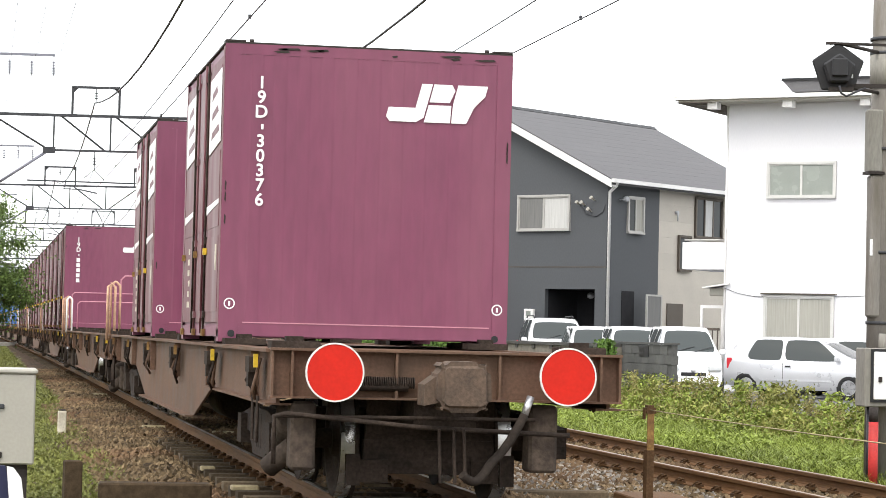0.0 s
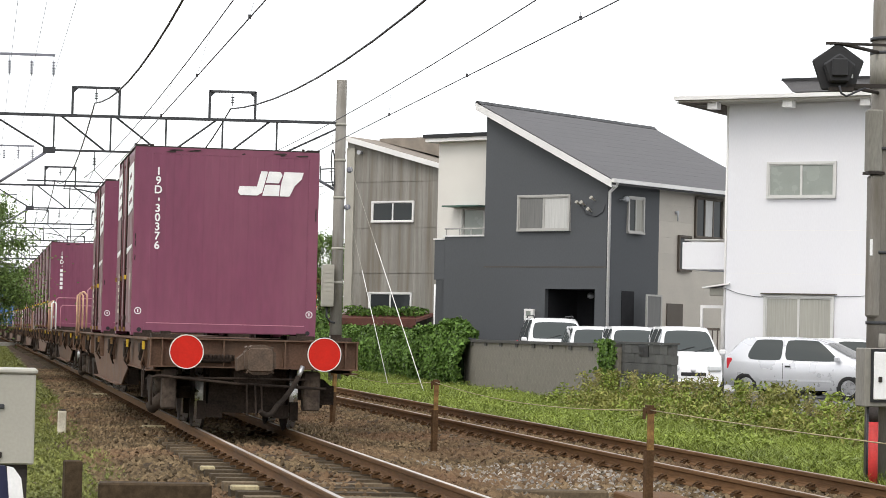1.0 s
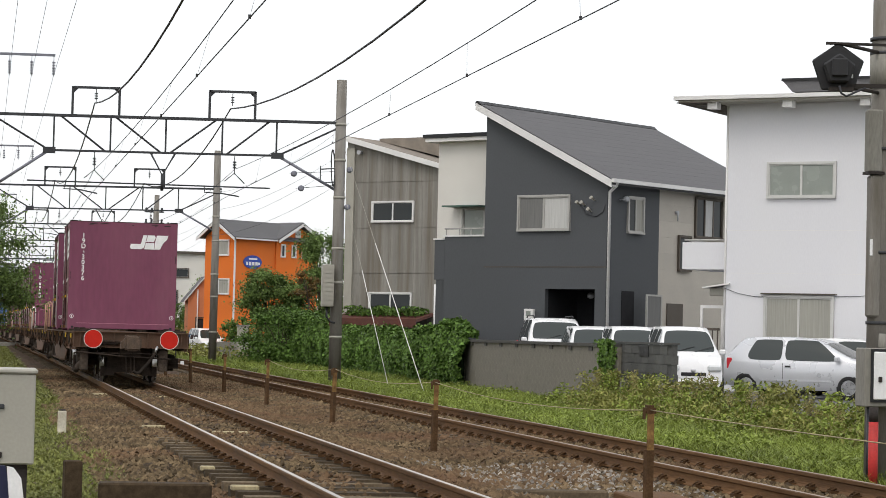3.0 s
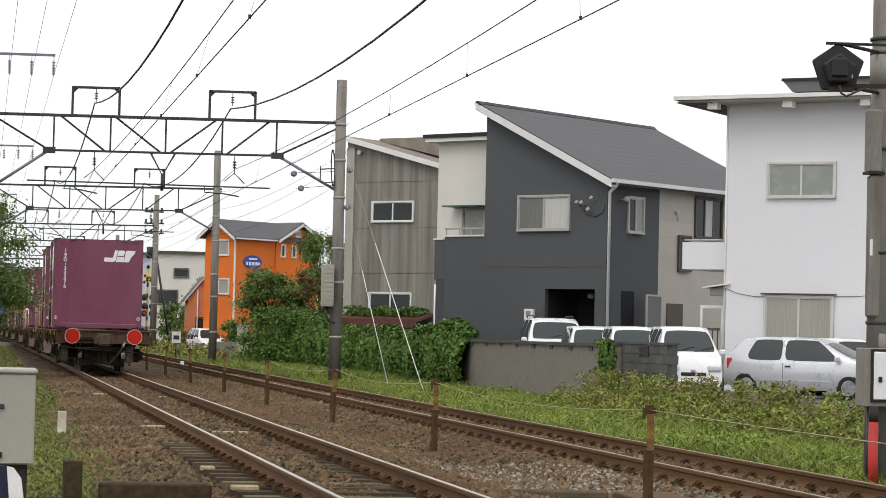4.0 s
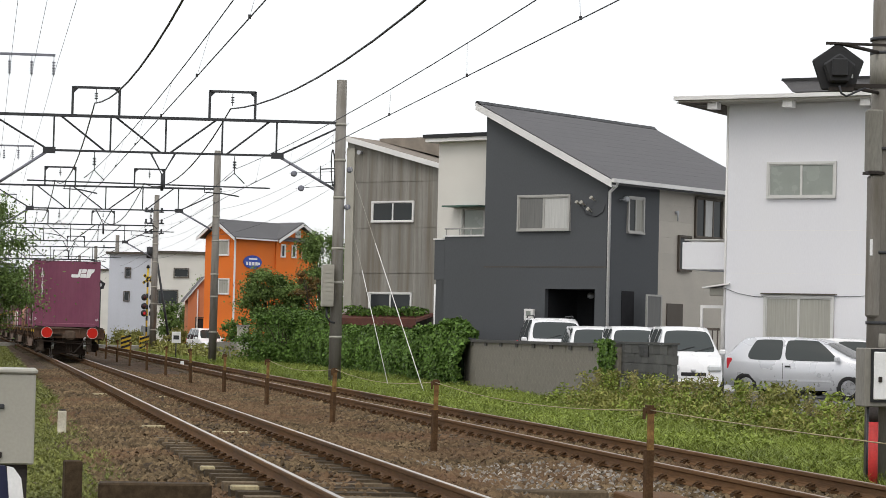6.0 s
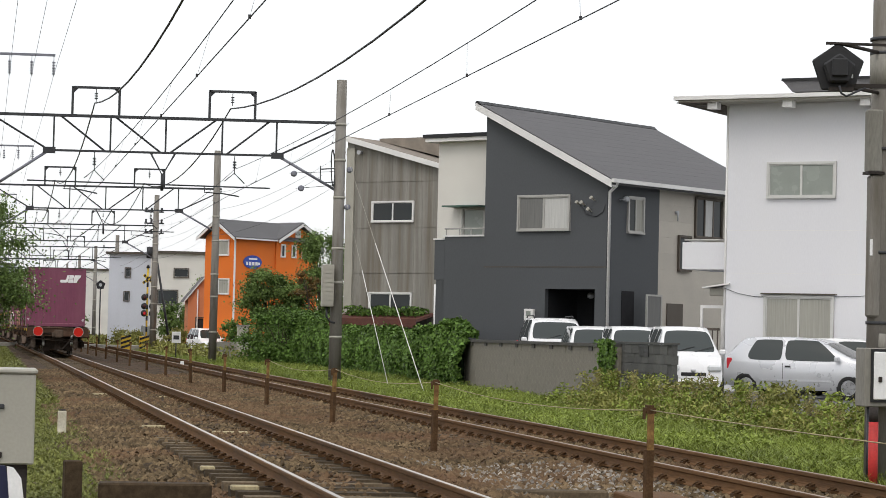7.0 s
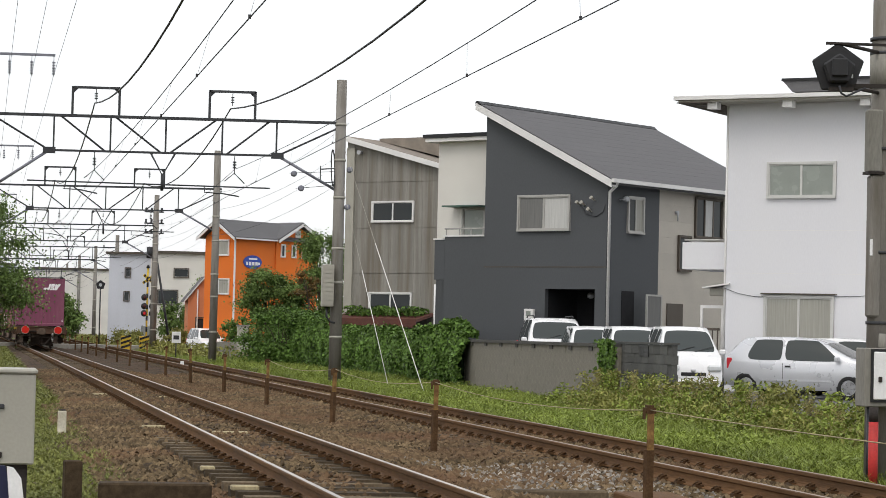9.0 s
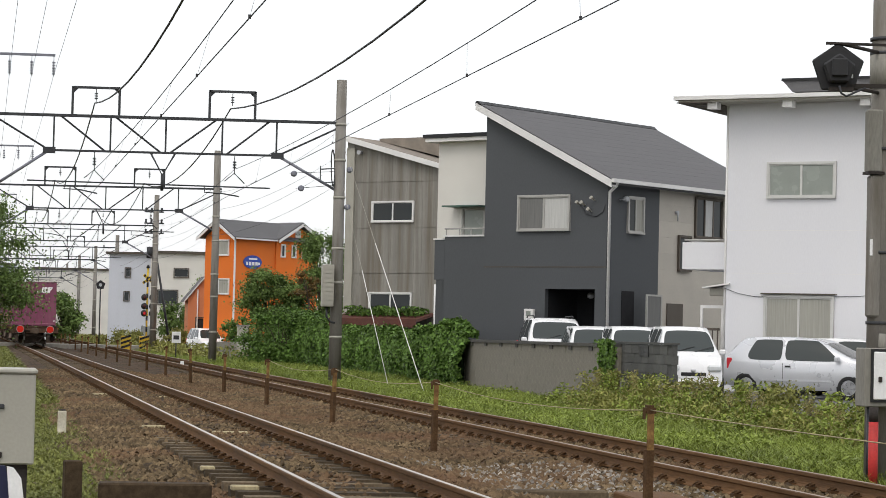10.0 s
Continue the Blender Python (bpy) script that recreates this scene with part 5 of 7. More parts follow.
def far_building():
    h = thing("apartment_block", "white flat-roofed block with small dark windows beyond the crossing", "building", pose(8.9, 176.0, 0, 0, 0, -8))
    # left part of the block, its shade put into the grey colour
    part("wall", boxes((-3.05, 0, 0, 9, GROUND, 6.5)), "shade_grey_wall", h)
    part("wall", boxes((0, 8, -0.6, 9, GROUND, 6.6)), "cream", h)
    part("roof", boxes((-3.3, 0, -0.3, 9.2, 6.5, 6.65), (0, 8.3, -0.9, 9.2, 6.6, 6.78)), "frame_dark", h, "thin dark roof edge")
    for x, y, z, w, hh in ((-1.85, 0, 4.85, 0.34, 0.62), (-1.9, 0, 3.1, 0.34, 0.62)):
        pane_window(h, "y", y, x, x + w, z, z + hh, ["glass"], "frame_dark", bars=False)
    pane_window(h, "y", -0.6, 1.75, 2.75, 4.9, 5.5, ["glass"], "frame_dark", bars=False)
    pane_window(h, "y", -0.6, 0.6, 2.0, 2.9, 3.9, ["glass"], "frame_dark", bars=False)
    g = thing("apartment_block", "pale low building far behind the trees", "building", pose(6.5, 262, 0))
    part("wall", boxes((-4.3, 5, 0, 9, GROUND, 7.2)), "cream", g)
    part("roof", boxes((-4.5, 5.2, -0.2, 9.2, 7.2, 7.4)), "frame_dark", g)
    g = thing("apartment_block", "pale narrow block seen past the gantries", "building", pose(-2.0, 330, 0))
    part("wall", boxes((-1.5, 3.2, 0, 9, GROUND, 9.2)), "shade_grey_wall", g)
    part("roof", boxes((-1.6, 3.4, -0.2, 9.2, 9.2, 9.4)), "frame_dark", g)


charcoal_house()
white_house()
clad_house()
orange_house()
salmon_house()
far_building()


# ---- boundary wall ----
def boundary_wall():
    w = thing("wall_boundary", "weathered grey concrete panel wall with a dark coping", "wall", pose(10.72, 0, 0), kind="structure")
    y0, y1 = 51.5, 112.0
    n = 9
    L = 17.6 / n
    block = mesh_of("block", boxes((0, 0.14, 0.0015, 0.3985, 0.0015, 0.1985)), "wall_block")
    for j in range(7):
        for i in range(44):
            part("block", block, None, w, m=pose(RNG.normal(0, 0.0015), y0 + i * 0.4 + (0.2 if j % 2 else 0), GROUND + j * 0.2))
    part("core", boxes((0.004, 0.136, y0, y1, GROUND - 0.1, 0.98)), "wall_block", w)
    for i in range(n):
        part("coping", boxes((-0.05, 0.19, y0 + i * L + 0.004, y0 + (i + 1) * L - 0.004, 0.995, 1.07)), "wall_cap", w, "dark stained coping")
        part("stain_bracket", boxes((-0.03, 0.0, y0 + i * L + 0.2, y0 + i * L + 0.5, 0.90, 0.994)), "wall_cap", w)
    # dark block end piece
    b = thing("block_wall", "dark concrete block wall end with a pierced block", "wall", pose(10.82, -0.9, 0))
    for j in range(6):
        for i in range(8):
            a = 48.5 + i * 0.56 + (0.28 if j % 2 else 0)
            part("block", boxes((0, 0.16, a + 0.006, min(a + 0.554, 53.0), -0.12 + j * 0.2, -0.12 + j * 0.2 + 0.19)), "block_dark", b)
    part("core", boxes((0.02, 0.14, 48.52, 53.0, -0.3, 1.08)), "block_dark", b)
    part("coping", boxes((-0.02, 0.18, 48.5, 53.0, 1.085, 1.13)), "block_dark", b)
    part("pierced_block", boxes((-0.012, 0.0, 50.2, 50.9, 0.82, 1.05)), "black", b)


boundary_wall()


# ---- vegetation ----
def stuff(name, me, label, cat="plants"):
    return solid(name, me, None, label, cat, "stuff")


def scatter(n, x0, x1, y0, y1, z=GROUND, power=1.0):
    u = RNG.uniform(0, 1, n) ** power
    x = RNG.uniform(x0, x1, n)
    y = y0 + (y1 - y0) * u
    return np.stack([x, y, np.full(n, 0.0) + z], 1)


def verge():
    p = scatter(70000, 6.35, 10.7, 20, 75, GROUND, 1.4)
    p[:, 0] += 0.25 * np.sin(p[:, 1] * 1.7) * (p[:, 0] < 7)
    stuff("verge_grass", blade_mesh("verge_grass", p, 0.20, 0.008, "grass", 0.5), "bright green grass on the verge beside the line", "grass")
    p = scatter(26000, 6.2, 11.0, 75, 150, GROUND, 1.3)
    stuff("distant_grass", blade_mesh("distant_grass", p, 0.26, 0.014, "grass", 0.5), "green grass along the line further off", "grass")
    # low leafy cover in the grass
    p = scatter(36000, 6.6, 10.7, 21, 70, GROUND, 1.4)
    p[:, 2] += RNG.uniform(0.02, 0.28, len(p)) * (0.5 + 0.5 * np.sin(p[:, 0] * 2.1 + np.sin(p[:, 1] * 0.9) * 2))
    stuff("ground_cover", leaf_mesh("ground_cover", p, 0.042, "grass", np.array([0, 0, 1.0]), 0.8), "low leafy ground cover among the grass", "plants")
    # tall weeds by the parking lot edge
    pts, stem = [], bmesh.new()
    for k in range(430):
        x, y = RNG.uniform(9.0, 10.9), 24 + 28 * RNG.uniform(0, 1)
        h = RNG.uniform(0.32, 0.86) * (1.0 if x > 10 else 0.6)
        lean = RNG.normal(0, 0.14, 2)
        rod(stem, (x, y, GROUND), (x + lean[0], y + lean[1], GROUND + h), 0.008, 0.004, n=3, caps=False)
        m = int(150 * h / 0.6)
        u = RNG.uniform(0.15, 1.05, m)
        s = 0.20 * (1.1 - 0.6 * u)
        pts.append(np.stack([x + lean[0] * u + RNG.normal(0, 1, m) * s * 0.75, y + lean[1] * u + RNG.normal(0, 1, m) * s, GROUND + h * u + RNG.normal(0, 0.03, m)], 1))
    pts = np.concatenate(pts)
    pick = np.sin(pts[:, 1] * 1.1 + pts[:, 0] * 2.0) + RNG.normal(0, 0.5, len(pts)) > -0.1
    stuff("tall_weeds", leaf_mesh("tall_weeds", pts[pick], 0.038, "weed", np.array([0, 0, 0.7]), 0.8, 2.2, 0.2), "tall yellow-green weeds along the parking lot edge", "plants")
    stuff("tall_herbs", leaf_mesh("tall_herbs", pts[~pick], 0.042, "grass", np.array([0, 0, 0.7]), 0.8, 1.8, 0.2), "tall green herbs among the weeds", "plants")
    plume = []
    for k in range(34):
        x, y = RNG.uniform(9.3, 10.8), 24 + 26 * RNG.uniform(0, 1)
        h = RNG.uniform(0.45, 0.95)
        lean = RNG.normal(0, 0.12, 2)
        rod(stem, (x, y, GROUND), (x + lean[0], y + lean[1], GROUND + h), 0.007, 0.004, n=3, caps=False)
        u = RNG.uniform(0.72, 1.08, 130)
        plume.append(np.stack([x + lean[0] * u + RNG.normal(0, 0.05, 130), y + lean[1] * u + RNG.normal(0, 0.05, 130), GROUND + h * u + RNG.normal(0, 0.03, 130)], 1))
    stuff("seed_plumes", leaf_mesh("seed_plumes", np.concatenate(plume), 0.017, "seed", np.array([0, 0, 0.4]), 0.9, 2.6, -0.4), "tan seed plumes standing over the weeds", "plants")
    stuff("weed_stems", mesh_of("weed_stems", stem, "grass_dry"), "thin stems of the tall weeds", "plants")
    # rough scrub round the level crossing
    p = np.concatenate([scatter(9000, 6.6, 11.5, 118, 150, GROUND), scatter(22000, 5.7, 9.5, 160, 250, GROUND)])
    p[:, 2] += RNG.uniform(0, 1, len(p)) ** 1.5 * (0.35 + 0.45 * np.abs(np.sin(p[:, 0] * 1.7 + p[:, 1] * 0.23)))
    stuff("crossing_scrub", leaf_mesh("crossing_scrub", p, 0.10, "weed", np.array([0, 0, 0.6]), 0.8, 1.8), "pale green scrub round the level crossing", "plants")
    # field side of the near track
    p = scatter(90000, -4.6, -1.75, 14, 62, GROUND, 1.3)
    keep = np.sin(p[:, 0] * 3.0 + 1.3 * np.sin(p[:, 1] * 0.8)) + RNG.normal(0, 0.5, len(p)) + np.clip((-2.0 - p[:, 0]) * 3, -1.6, 1) > -0.5
    p = p[keep]
    p[:, 2] = np.maximum(GROUND, bed_height(p[:, 0], p[:, 1])) - 0.01
    stuff("field_grass", blade_mesh("field_grass", p, 0.06, 0.010, "grass_dry", 0.6), "patchy grass on the gravel edge", "grass")
    p = scatter(42000, -4.5, -1.75, 44, 150, GROUND, 1.2)
    p[:, 2] = np.maximum(GROUND, bed_height(p[:, 0], p[:, 1]))
    stuff("far_field_grass", blade_mesh("far_field_grass", p, 0.12, 0.018, "grass_dry", 0.6), "longer grass beside the track further off", "grass")
    p = scatter(70000, -3.6, -1.85, 17, 60, 0, 1.2)
    p = p[RNG.uniform(0, 1, len(p)) < np.clip((-1.95 - p[:, 0]) * 1.5, 0, 1) * (0.55 + 0.45 * np.sin(p[:, 1] * 0.9 + p[:, 0] * 4))]
    p[:, 2] = bed_height(p[:, 0], p[:, 1]) + RNG.uniform(0.01, 0.06, len(p))
    stuff("moss_patches", leaf_mesh("moss_patches", p, 0.018, "grass_dry", np.array([0, 0, 1.0]), 0.8, 2.0), "moss and creeping weeds on the gravel", "plants")


def hedge():
    """Ivy that has swallowed the far stretch of the boundary wall."""
    n = 60000
    y = 67.6 + 47 * RNG.uniform(0, 1, n) ** 1.15
    side = RNG.uniform(0, 1, n)
    top = 1.22 + 0.28 * np.clip((74 - y) / 5, 0, 1) * np.clip((y - 67.3) / 1.3, 0, 1) + 0.08 * np.sin(y * 0.55) + 0.07 * np.sin(y * 1.9 + 1) + np.clip((y - 86) * 0.04, 0, 0.7)
    bulge = 0.45 + 0.16 * np.sin(y * 1.3) + 0.10 * np.sin(y * 3.1)
    on_top = side > 0.78
    v = RNG.uniform(0, 1, n) ** 0.9
    z = np.where(on_top, top + RNG.normal(0, 0.05, n), GROUND + (top - GROUND) * v)
    x = np.where(on_top, 10.8 - bulge + RNG.uniform(0, 1, n) * (bulge + 0.5), 10.65 - bulge * np.sin(np.clip(v, 0, 1) * 2.6 + 0.35) + RNG.normal(0, 0.05, n))
    end = np.clip((69.1 - y) / 1.5, 0, 1)
    x = np.where(on_top & (y < 70.5), np.minimum(x, 10.75), x) + end * 0.15
    out = np.where(on_top[:, None], np.array([[0, 0, 1.0]]), np.array([[-1.0, -0.25, 0.25]]))
    me = leaf_mesh("ivy_hedge", np.stack([x, y, z], 1), 0.10, "ivy", out, 0.55, 1.15, 0.3)
    stuff("ivy_hedge", me, "dense dark green ivy covering the boundary wall", "hedge")
    # near-black boxes that paint the shade inside the ivy
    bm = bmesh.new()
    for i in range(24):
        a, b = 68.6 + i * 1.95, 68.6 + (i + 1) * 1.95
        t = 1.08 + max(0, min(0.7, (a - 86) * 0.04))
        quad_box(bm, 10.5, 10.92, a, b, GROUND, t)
    stuff("hedge_core", mesh_of("hedge_core", bm, "shade_leaf"), "near-black boxes inside the ivy, painted as its inner shade", "hedge")
    # creeper on the near end of the wall
    n = 1500
    y = RNG.normal(52.1, 0.30, n)
    z = GROUND + 1.55 * RNG.uniform(0, 1, n) ** 0.8
    stuff("wall_creeper", leaf_mesh("wall_creeper", np.stack([RNG.uniform(10.54, 10.70, n), y, z], 1), 0.085, "ivy", np.array([-1.0, -0.2, 0.2]), 0.6, 1.2, 0.3), "ivy creeper on the end of the wall", "plants")
    n = 1500
    d = unit(np.array([[0.707, 0.707, 0.0]]))
    y = RNG.uniform(0.2, 3.8, n)
    P = np.array([[13.97, 90.45, 2.0]]) + y[:, None] * np.array([[-0.707, 0.707, 0]]) - RNG.uniform(0.1, 1.0, n)[:, None] * d
    P[:, 2] = 1.85 + RNG.uniform(0, 0.38, n) * (0.4 + 0.6 * np.abs(np.sin(y * 2.2)))
    stuff("roof_creeper", leaf_mesh("roof_creeper", P, 0.09, "ivy", np.array([0, 0, 0.8]), 0.7), "creeper growing over the lean-to roof", "plants")


def tree(x, y, h, crown, z0, leaves, size, mat, label, seed, trunk=0.14, squash=1.0, clumps=26, base=GROUND):
    """Tapered trunk, forking limbs, crown of leaf clumps hung on the limb tips."""
    rng = np.random.default_rng(seed)
    t = thing("tree", label, "tree", pose(x, y, 0), group="trees by the line")
    bm = bmesh.new()
    fork = z0 + (h - z0) * 0.25
    rod(bm, (0, 0, base), (0.1, 0.05, fork), trunk, trunk * 0.6, n=9)
    cs = []
    for k in range(clumps):
        a, r = rng.uniform(0, 2 * math.pi), crown * math.sqrt(rng.uniform(0.05, 1))
        zc = z0 + (h - z0) * rng.uniform(0.05, 1.0)
        f = math.sqrt(max(0.08, 1 - ((zc - z0) / (h - z0) * 1.7 - 0.75) ** 2))
        tip = Vector((r * f * math.cos(a), r * f * math.sin(a) * squash, zc))
        mid = Vector((tip.x * 0.45, tip.y * 0.45, fork + (zc - fork) * 0.6))
        rod(bm, (0.08, 0.04, min(fork, zc) * 0.92), mid, trunk * 0.32, trunk * 0.2, n=5, caps=False)
        rod(bm, mid, tip, trunk * 0.2, 0.01, n=5, caps=False)
        cs.append((tip, rng.uniform(0.6, 1.25)))
    part("trunk", bm, "bark", t, "brown trunk and limbs")
    pts, out = [], []
    n = leaves // clumps
    R = crown * 0.36
    for c, s in cs:
        d = unit(rng.normal(size=(n, 3)))
        rr = R * s * np.abs(rng.normal(0.0, 0.72, (n, 1)))
        q = d * rr * np.array([1.15, 1.15, 0.8])
        pts.append(np.array(c)[None] + q)
        out.append(d * 0.6 + np.array([0, 0, 0.5]))
    part("crown", leaf_mesh("crown", np.concatenate(pts), size, mat, np.concatenate(out), 0.6, 1.5, 0.3), None, t, "uneven leafy crown")
    return t


verge()
hedge()
tree(10.2, 113, 4.2, 1.3, -0.1, 36000, 0.075, "tree_leaf", "rounded dark green tree behind the hedge", 3, clumps=34)
tree(12.6, 112, 5.6, 1.45, 0.3, 36000, 0.075, "tree_leaf", "tall dark green tree beside the grey house", 4, 0.16, clumps=38)
tree(11.4, 108.5, 3.9, 0.6, 2.6, 1200, 0.08, "autumn_leaf", "small tree with russet leaves", 5, 0.08, clumps=12)
tree(9.6, 104, 2.0, 1.6, -0.3, 14000, 0.085, "ivy", "low bright bush growing into the hedge", 6, 0.08)
tree(-3.35, 61, 4.1, 1.65, 0.9, 30000, 0.048, "tree_leaf", "leafy dark green tree overhanging the near track", 8, 0.1, 1.3, clumps=40)
tree(-4.9, 60, 4.0, 1.7, 0.0, 24000, 0.052, "tree_leaf", "leafy tree beside the near track", 9, 0.1)
tree(3.6, 210, 3.9, 1.7, 0.0, 9000, 0.18, "tree_leaf", "dark green trees far down the line", 11, 0.2)
tree(9.6, 160, 2.6, 1.3, 0.0, 5000, 0.12, "tree_leaf", "bush in front of the pale building", 13, 0.1)
tree(11.6, 158, 4.2, 1.5, 0.0, 8000, 0.12, "tree_leaf", "dark tree between the orange house and the pale block", 14, 0.15)
tree(10.3, 127, 1.7, 0.9, -0.3, 5000, 0.08, "ivy", "green bush by the orange house", 15, 0.08)
tree(8.1, 140, 1.0, 0.9, -0.3, 3000, 0.09, "weed", "scrub beside the crossing", 16, 0.06)
tree(6.9, 168, 1.0, 1.2, -0.3, 3000, 0.1, "weed", "pale green scrub beyond the crossing", 17, 0.06)


# ---- cars ----
def wheel(parent, x, y, r, side):
    m = Matrix.Translation((x, y, r)) @ Matrix.Rotation(-side * math.pi / 2, 4, "X")
    w = part("wheel", lathe(bmesh.new(), [(r * 0.6, -0.16), (r * 0.95, -0.16), (r, -0.13), (r, -0.03), (r * 0.95, 0.0), (r * 0.66, 0.0), (r * 0.62, -0.02)], 28, m), "tyre", parent, "black tyre")
    rim = bmesh.new()
    m = m @ Matrix.Translation((0, 0, 0.02))
    lathe(rim, [(r * 0.62, -0.03), (r * 0.62, -0.01), (r * 0.56, -0.03), (r * 0.5, -0.05)], 28, m)
    for k in range(5):
        a = k * 2 * math.pi / 5 + 0.3
        quad_box(rim, 0.02, r * 0.6, -0.035, 0.035, -0.035, -0.012, m=m @ Matrix.Rotation(a, 4, "Z"))
    lathe(rim, [(r * 0.16, -0.03), (r * 0.14, -0.005)], 14, m)
    part("rim", rim, "rim", w, "five-spoke alloy rim")
    part("wheel_arch", lathe(bmesh.new(), [(r * 1.04, -0.14), (r * 1.04, -0.03)], 28, m), "black", parent)


def car(m, label, paint, L, W, H, belt, keys, shield, glassy, r=0.28, wb=2.36, rear_over=0.62, rails=False):
    """A small car: nose towards +x, rear axle at x = 0. keys: the side outline as (distance from the tail, height);
    shield: where the windscreen begins and ends; glassy: side windows as (low start, low end, high start, high end)."""
    c = thing("car", label, "car", m, group="cars in the parking lot")
    hw, sill = W / 2, 0.2
    kx, kz = np.array([k[0] for k in keys]), np.array([k[1] for k in keys])

    def top(x):
        return float(np.mean([np.interp(x + d, kx, kz) for d in (-0.09, -0.05, 0.0, 0.05, 0.09)])) if 0.1 < x < L - 0.1 else float(np.interp(x, kx, kz))

    def half(x):
        return hw * (1 - 0.13 * abs((x - L / 2) / (L / 2)) ** 4)

    def section(x):
        zt, w = top(x), half(x)
        zb = min(belt, zt - 0.03)
        k = max(0.0, (zt - zb) / (H - belt))
        s0 = min(sill + 0.12 * abs((x - L / 2) / (L / 2)) ** 6, zb - 0.12)
        return [(w * 0.92, s0), (w * 0.985, s0 + 0.10), (w, s0 + (zb - s0) * 0.55), (w * 0.985, zb - 0.05), (w * 0.955, zb),
                (w * 0.955 - 0.085 * k, zb + (zt - zb) * 0.5), (w * 0.955 - 0.17 * k - 0.02, zt - 0.05 * min(1, k + 0.3)), (w * 0.70, zt - 0.012), (w * 0.35, zt), (0.0, zt + 0.004)]

    def skin(x, z):
        s = section(x)
        return float(np.interp(z, [p[1] for p in s[:7]], [p[0] for p in s[:7]]))
    bm = bmesh.new()
    xs = [0.0, 0.03] + [L * k / 46 for k in range(1, 46)] + [L - 0.03, L]
    rings = []
    for x in xs:
        s = section(x)
        ring = [(y, z) for y, z in s] + [(-y, z) for y, z in s[-2::-1]]
        rings.append([bm.verts.new((x - rear_over, y, z)) for y, z in ring])
    for a, b in zip(rings[:-1], rings[1:]):
        for k in range(len(a) - 1):
            bm.faces.new((a[k], a[k + 1], b[k + 1], b[k])).smooth = True
    bm.faces.new(rings[0])
    bm.faces.new(rings[-1][::-1])
    part("body", bm, paint, c)

    def pane(name, f, nu, nv, label):
        g = bmesh.new()
        def soft(i, j):
            # pulls the four corners in, so that the pane has rounded corners
            p, q = 2 * i / nu - 1, 2 * j / nv - 1
            return 0.5 + 0.5 * p * math.sqrt(1 - 0.16 * q ** 4), 0.5 + 0.5 * q * math.sqrt(1 - 0.16 * p ** 4)
        grid = [[g.verts.new(f(*soft(i, j))) for j in range(nv + 1)] for i in range(nu + 1)]
        for i in range(nu):
            for j in range(nv):
                g.faces.new((grid[i][j], grid[i + 1][j], grid[i + 1][j + 1], grid[i][j + 1])).smooth = True
        part(name, g, "car_glass", c, label)
    for s in (-1, 1):
        for a0, a1, b0, b1 in glassy:
            def side_pane(u, v, a0=a0, a1=a1, b0=b0, b1=b1, s=s):
                z = belt + 0.025 + (H - belt - 0.095) * v
                a0 = a0 + 0.10 * max(0.0, 1 - v / 0.35) ** 2 * (a0 < 0.6)
                x = (a0 + (b0 - a0) * v) * (1 - u) + (a1 + (b1 - a1) * v) * u
                return (x - rear_over, s * (skin(x, z) + 0.006), z)
            pane("side_window", side_pane, 12, 8, "dark side window")
        xd = glassy[-1][0] - 0.035
        part("side_moulding", boxes((0.42 - rear_over + 0.55, wb - 0.42, s * half(L / 2) * 0.993 - 0.012, s * half(L / 2) * 0.993 + 0.012, 0.40, 0.44)), paint, c)
        part("door_joint", boxes((xd - rear_over, xd - rear_over + 0.008, s * half(xd) * 0.99 - 0.012, s * half(xd) * 0.99 + 0.012, 0.3, belt - 0.03)), "black", c)
        part("door_handle", boxes((xd + 0.06 - rear_over, xd + 0.19 - rear_over, s * half(xd) * 0.99 - 0.02, s * half(xd) * 0.99 + 0.02, belt - 0.13, belt - 0.09)), "black", c)
        mx = glassy[-1][1] - rear_over - 0.12
        part("door_mirror", box(mx, mx + 0.12, min(s * (hw - 0.03), s * (hw + 0.13)), max(s * (hw - 0.03), s * (hw + 0.13)), belt + 0.03, belt + 0.15, bevel=0.03), paint, c)
        part("tail_lamp", box(-rear_over + 0.11, -rear_over + 0.24, min(s * (half(0.1) - 0.13), s * (half(0.1) + 0.006)), max(s * (half(0.1) - 0.13), s * (half(0.1) + 0.006)), belt - 0.2, belt + 0.06, bevel=0.02), "tail_red", c, "red tail lamp")
        zl = top(L - 0.14) - 0.13
        part("headlamp", box(L - rear_over - 0.20, L - rear_over + 0.02, min(s * (hw - 0.42), s * (hw - 0.11)), max(s * (hw - 0.42), s * (hw - 0.11)), zl - 0.07, zl + 0.07, bevel=0.035), "lamp_lens", c, "clear headlamp")
        for x in (0.0, wb):
            wheel(c, x, s * (half(x + rear_over) + 0.004), r, s)
    for name, (a, b) in (("windscreen", shield[0]), ("rear_window", shield[1])):
        def screen(u, v, a=a, b=b):
            x = a + (b - a) * u
            y = (2 * v - 1) * (half(x) * 0.955 - 0.17 * max(0.0, (top(x) - belt) / (H - belt)) - 0.07)
            return (x - rear_over, y, top(x) + 0.008 - 0.02 * abs(2 * v - 1) ** 3)
        pane(name, screen, 10, 12, "tinted glass")
    xn = L - rear_over
    part("front_bumper", box(xn - 0.09, xn + 0.04, -hw + 0.16, hw - 0.16, 0.24, 0.42, bevel=0.04), paint, c)
    part("grille", boxes((xn - 0.02, xn + 0.045, -0.42, 0.42, 0.25, 0.31)), "black", c)
    part("nose_grille", box(xn - 0.12, xn + 0.006, -0.28, 0.28, 0.50, 0.58, bevel=0.01), "black", c)
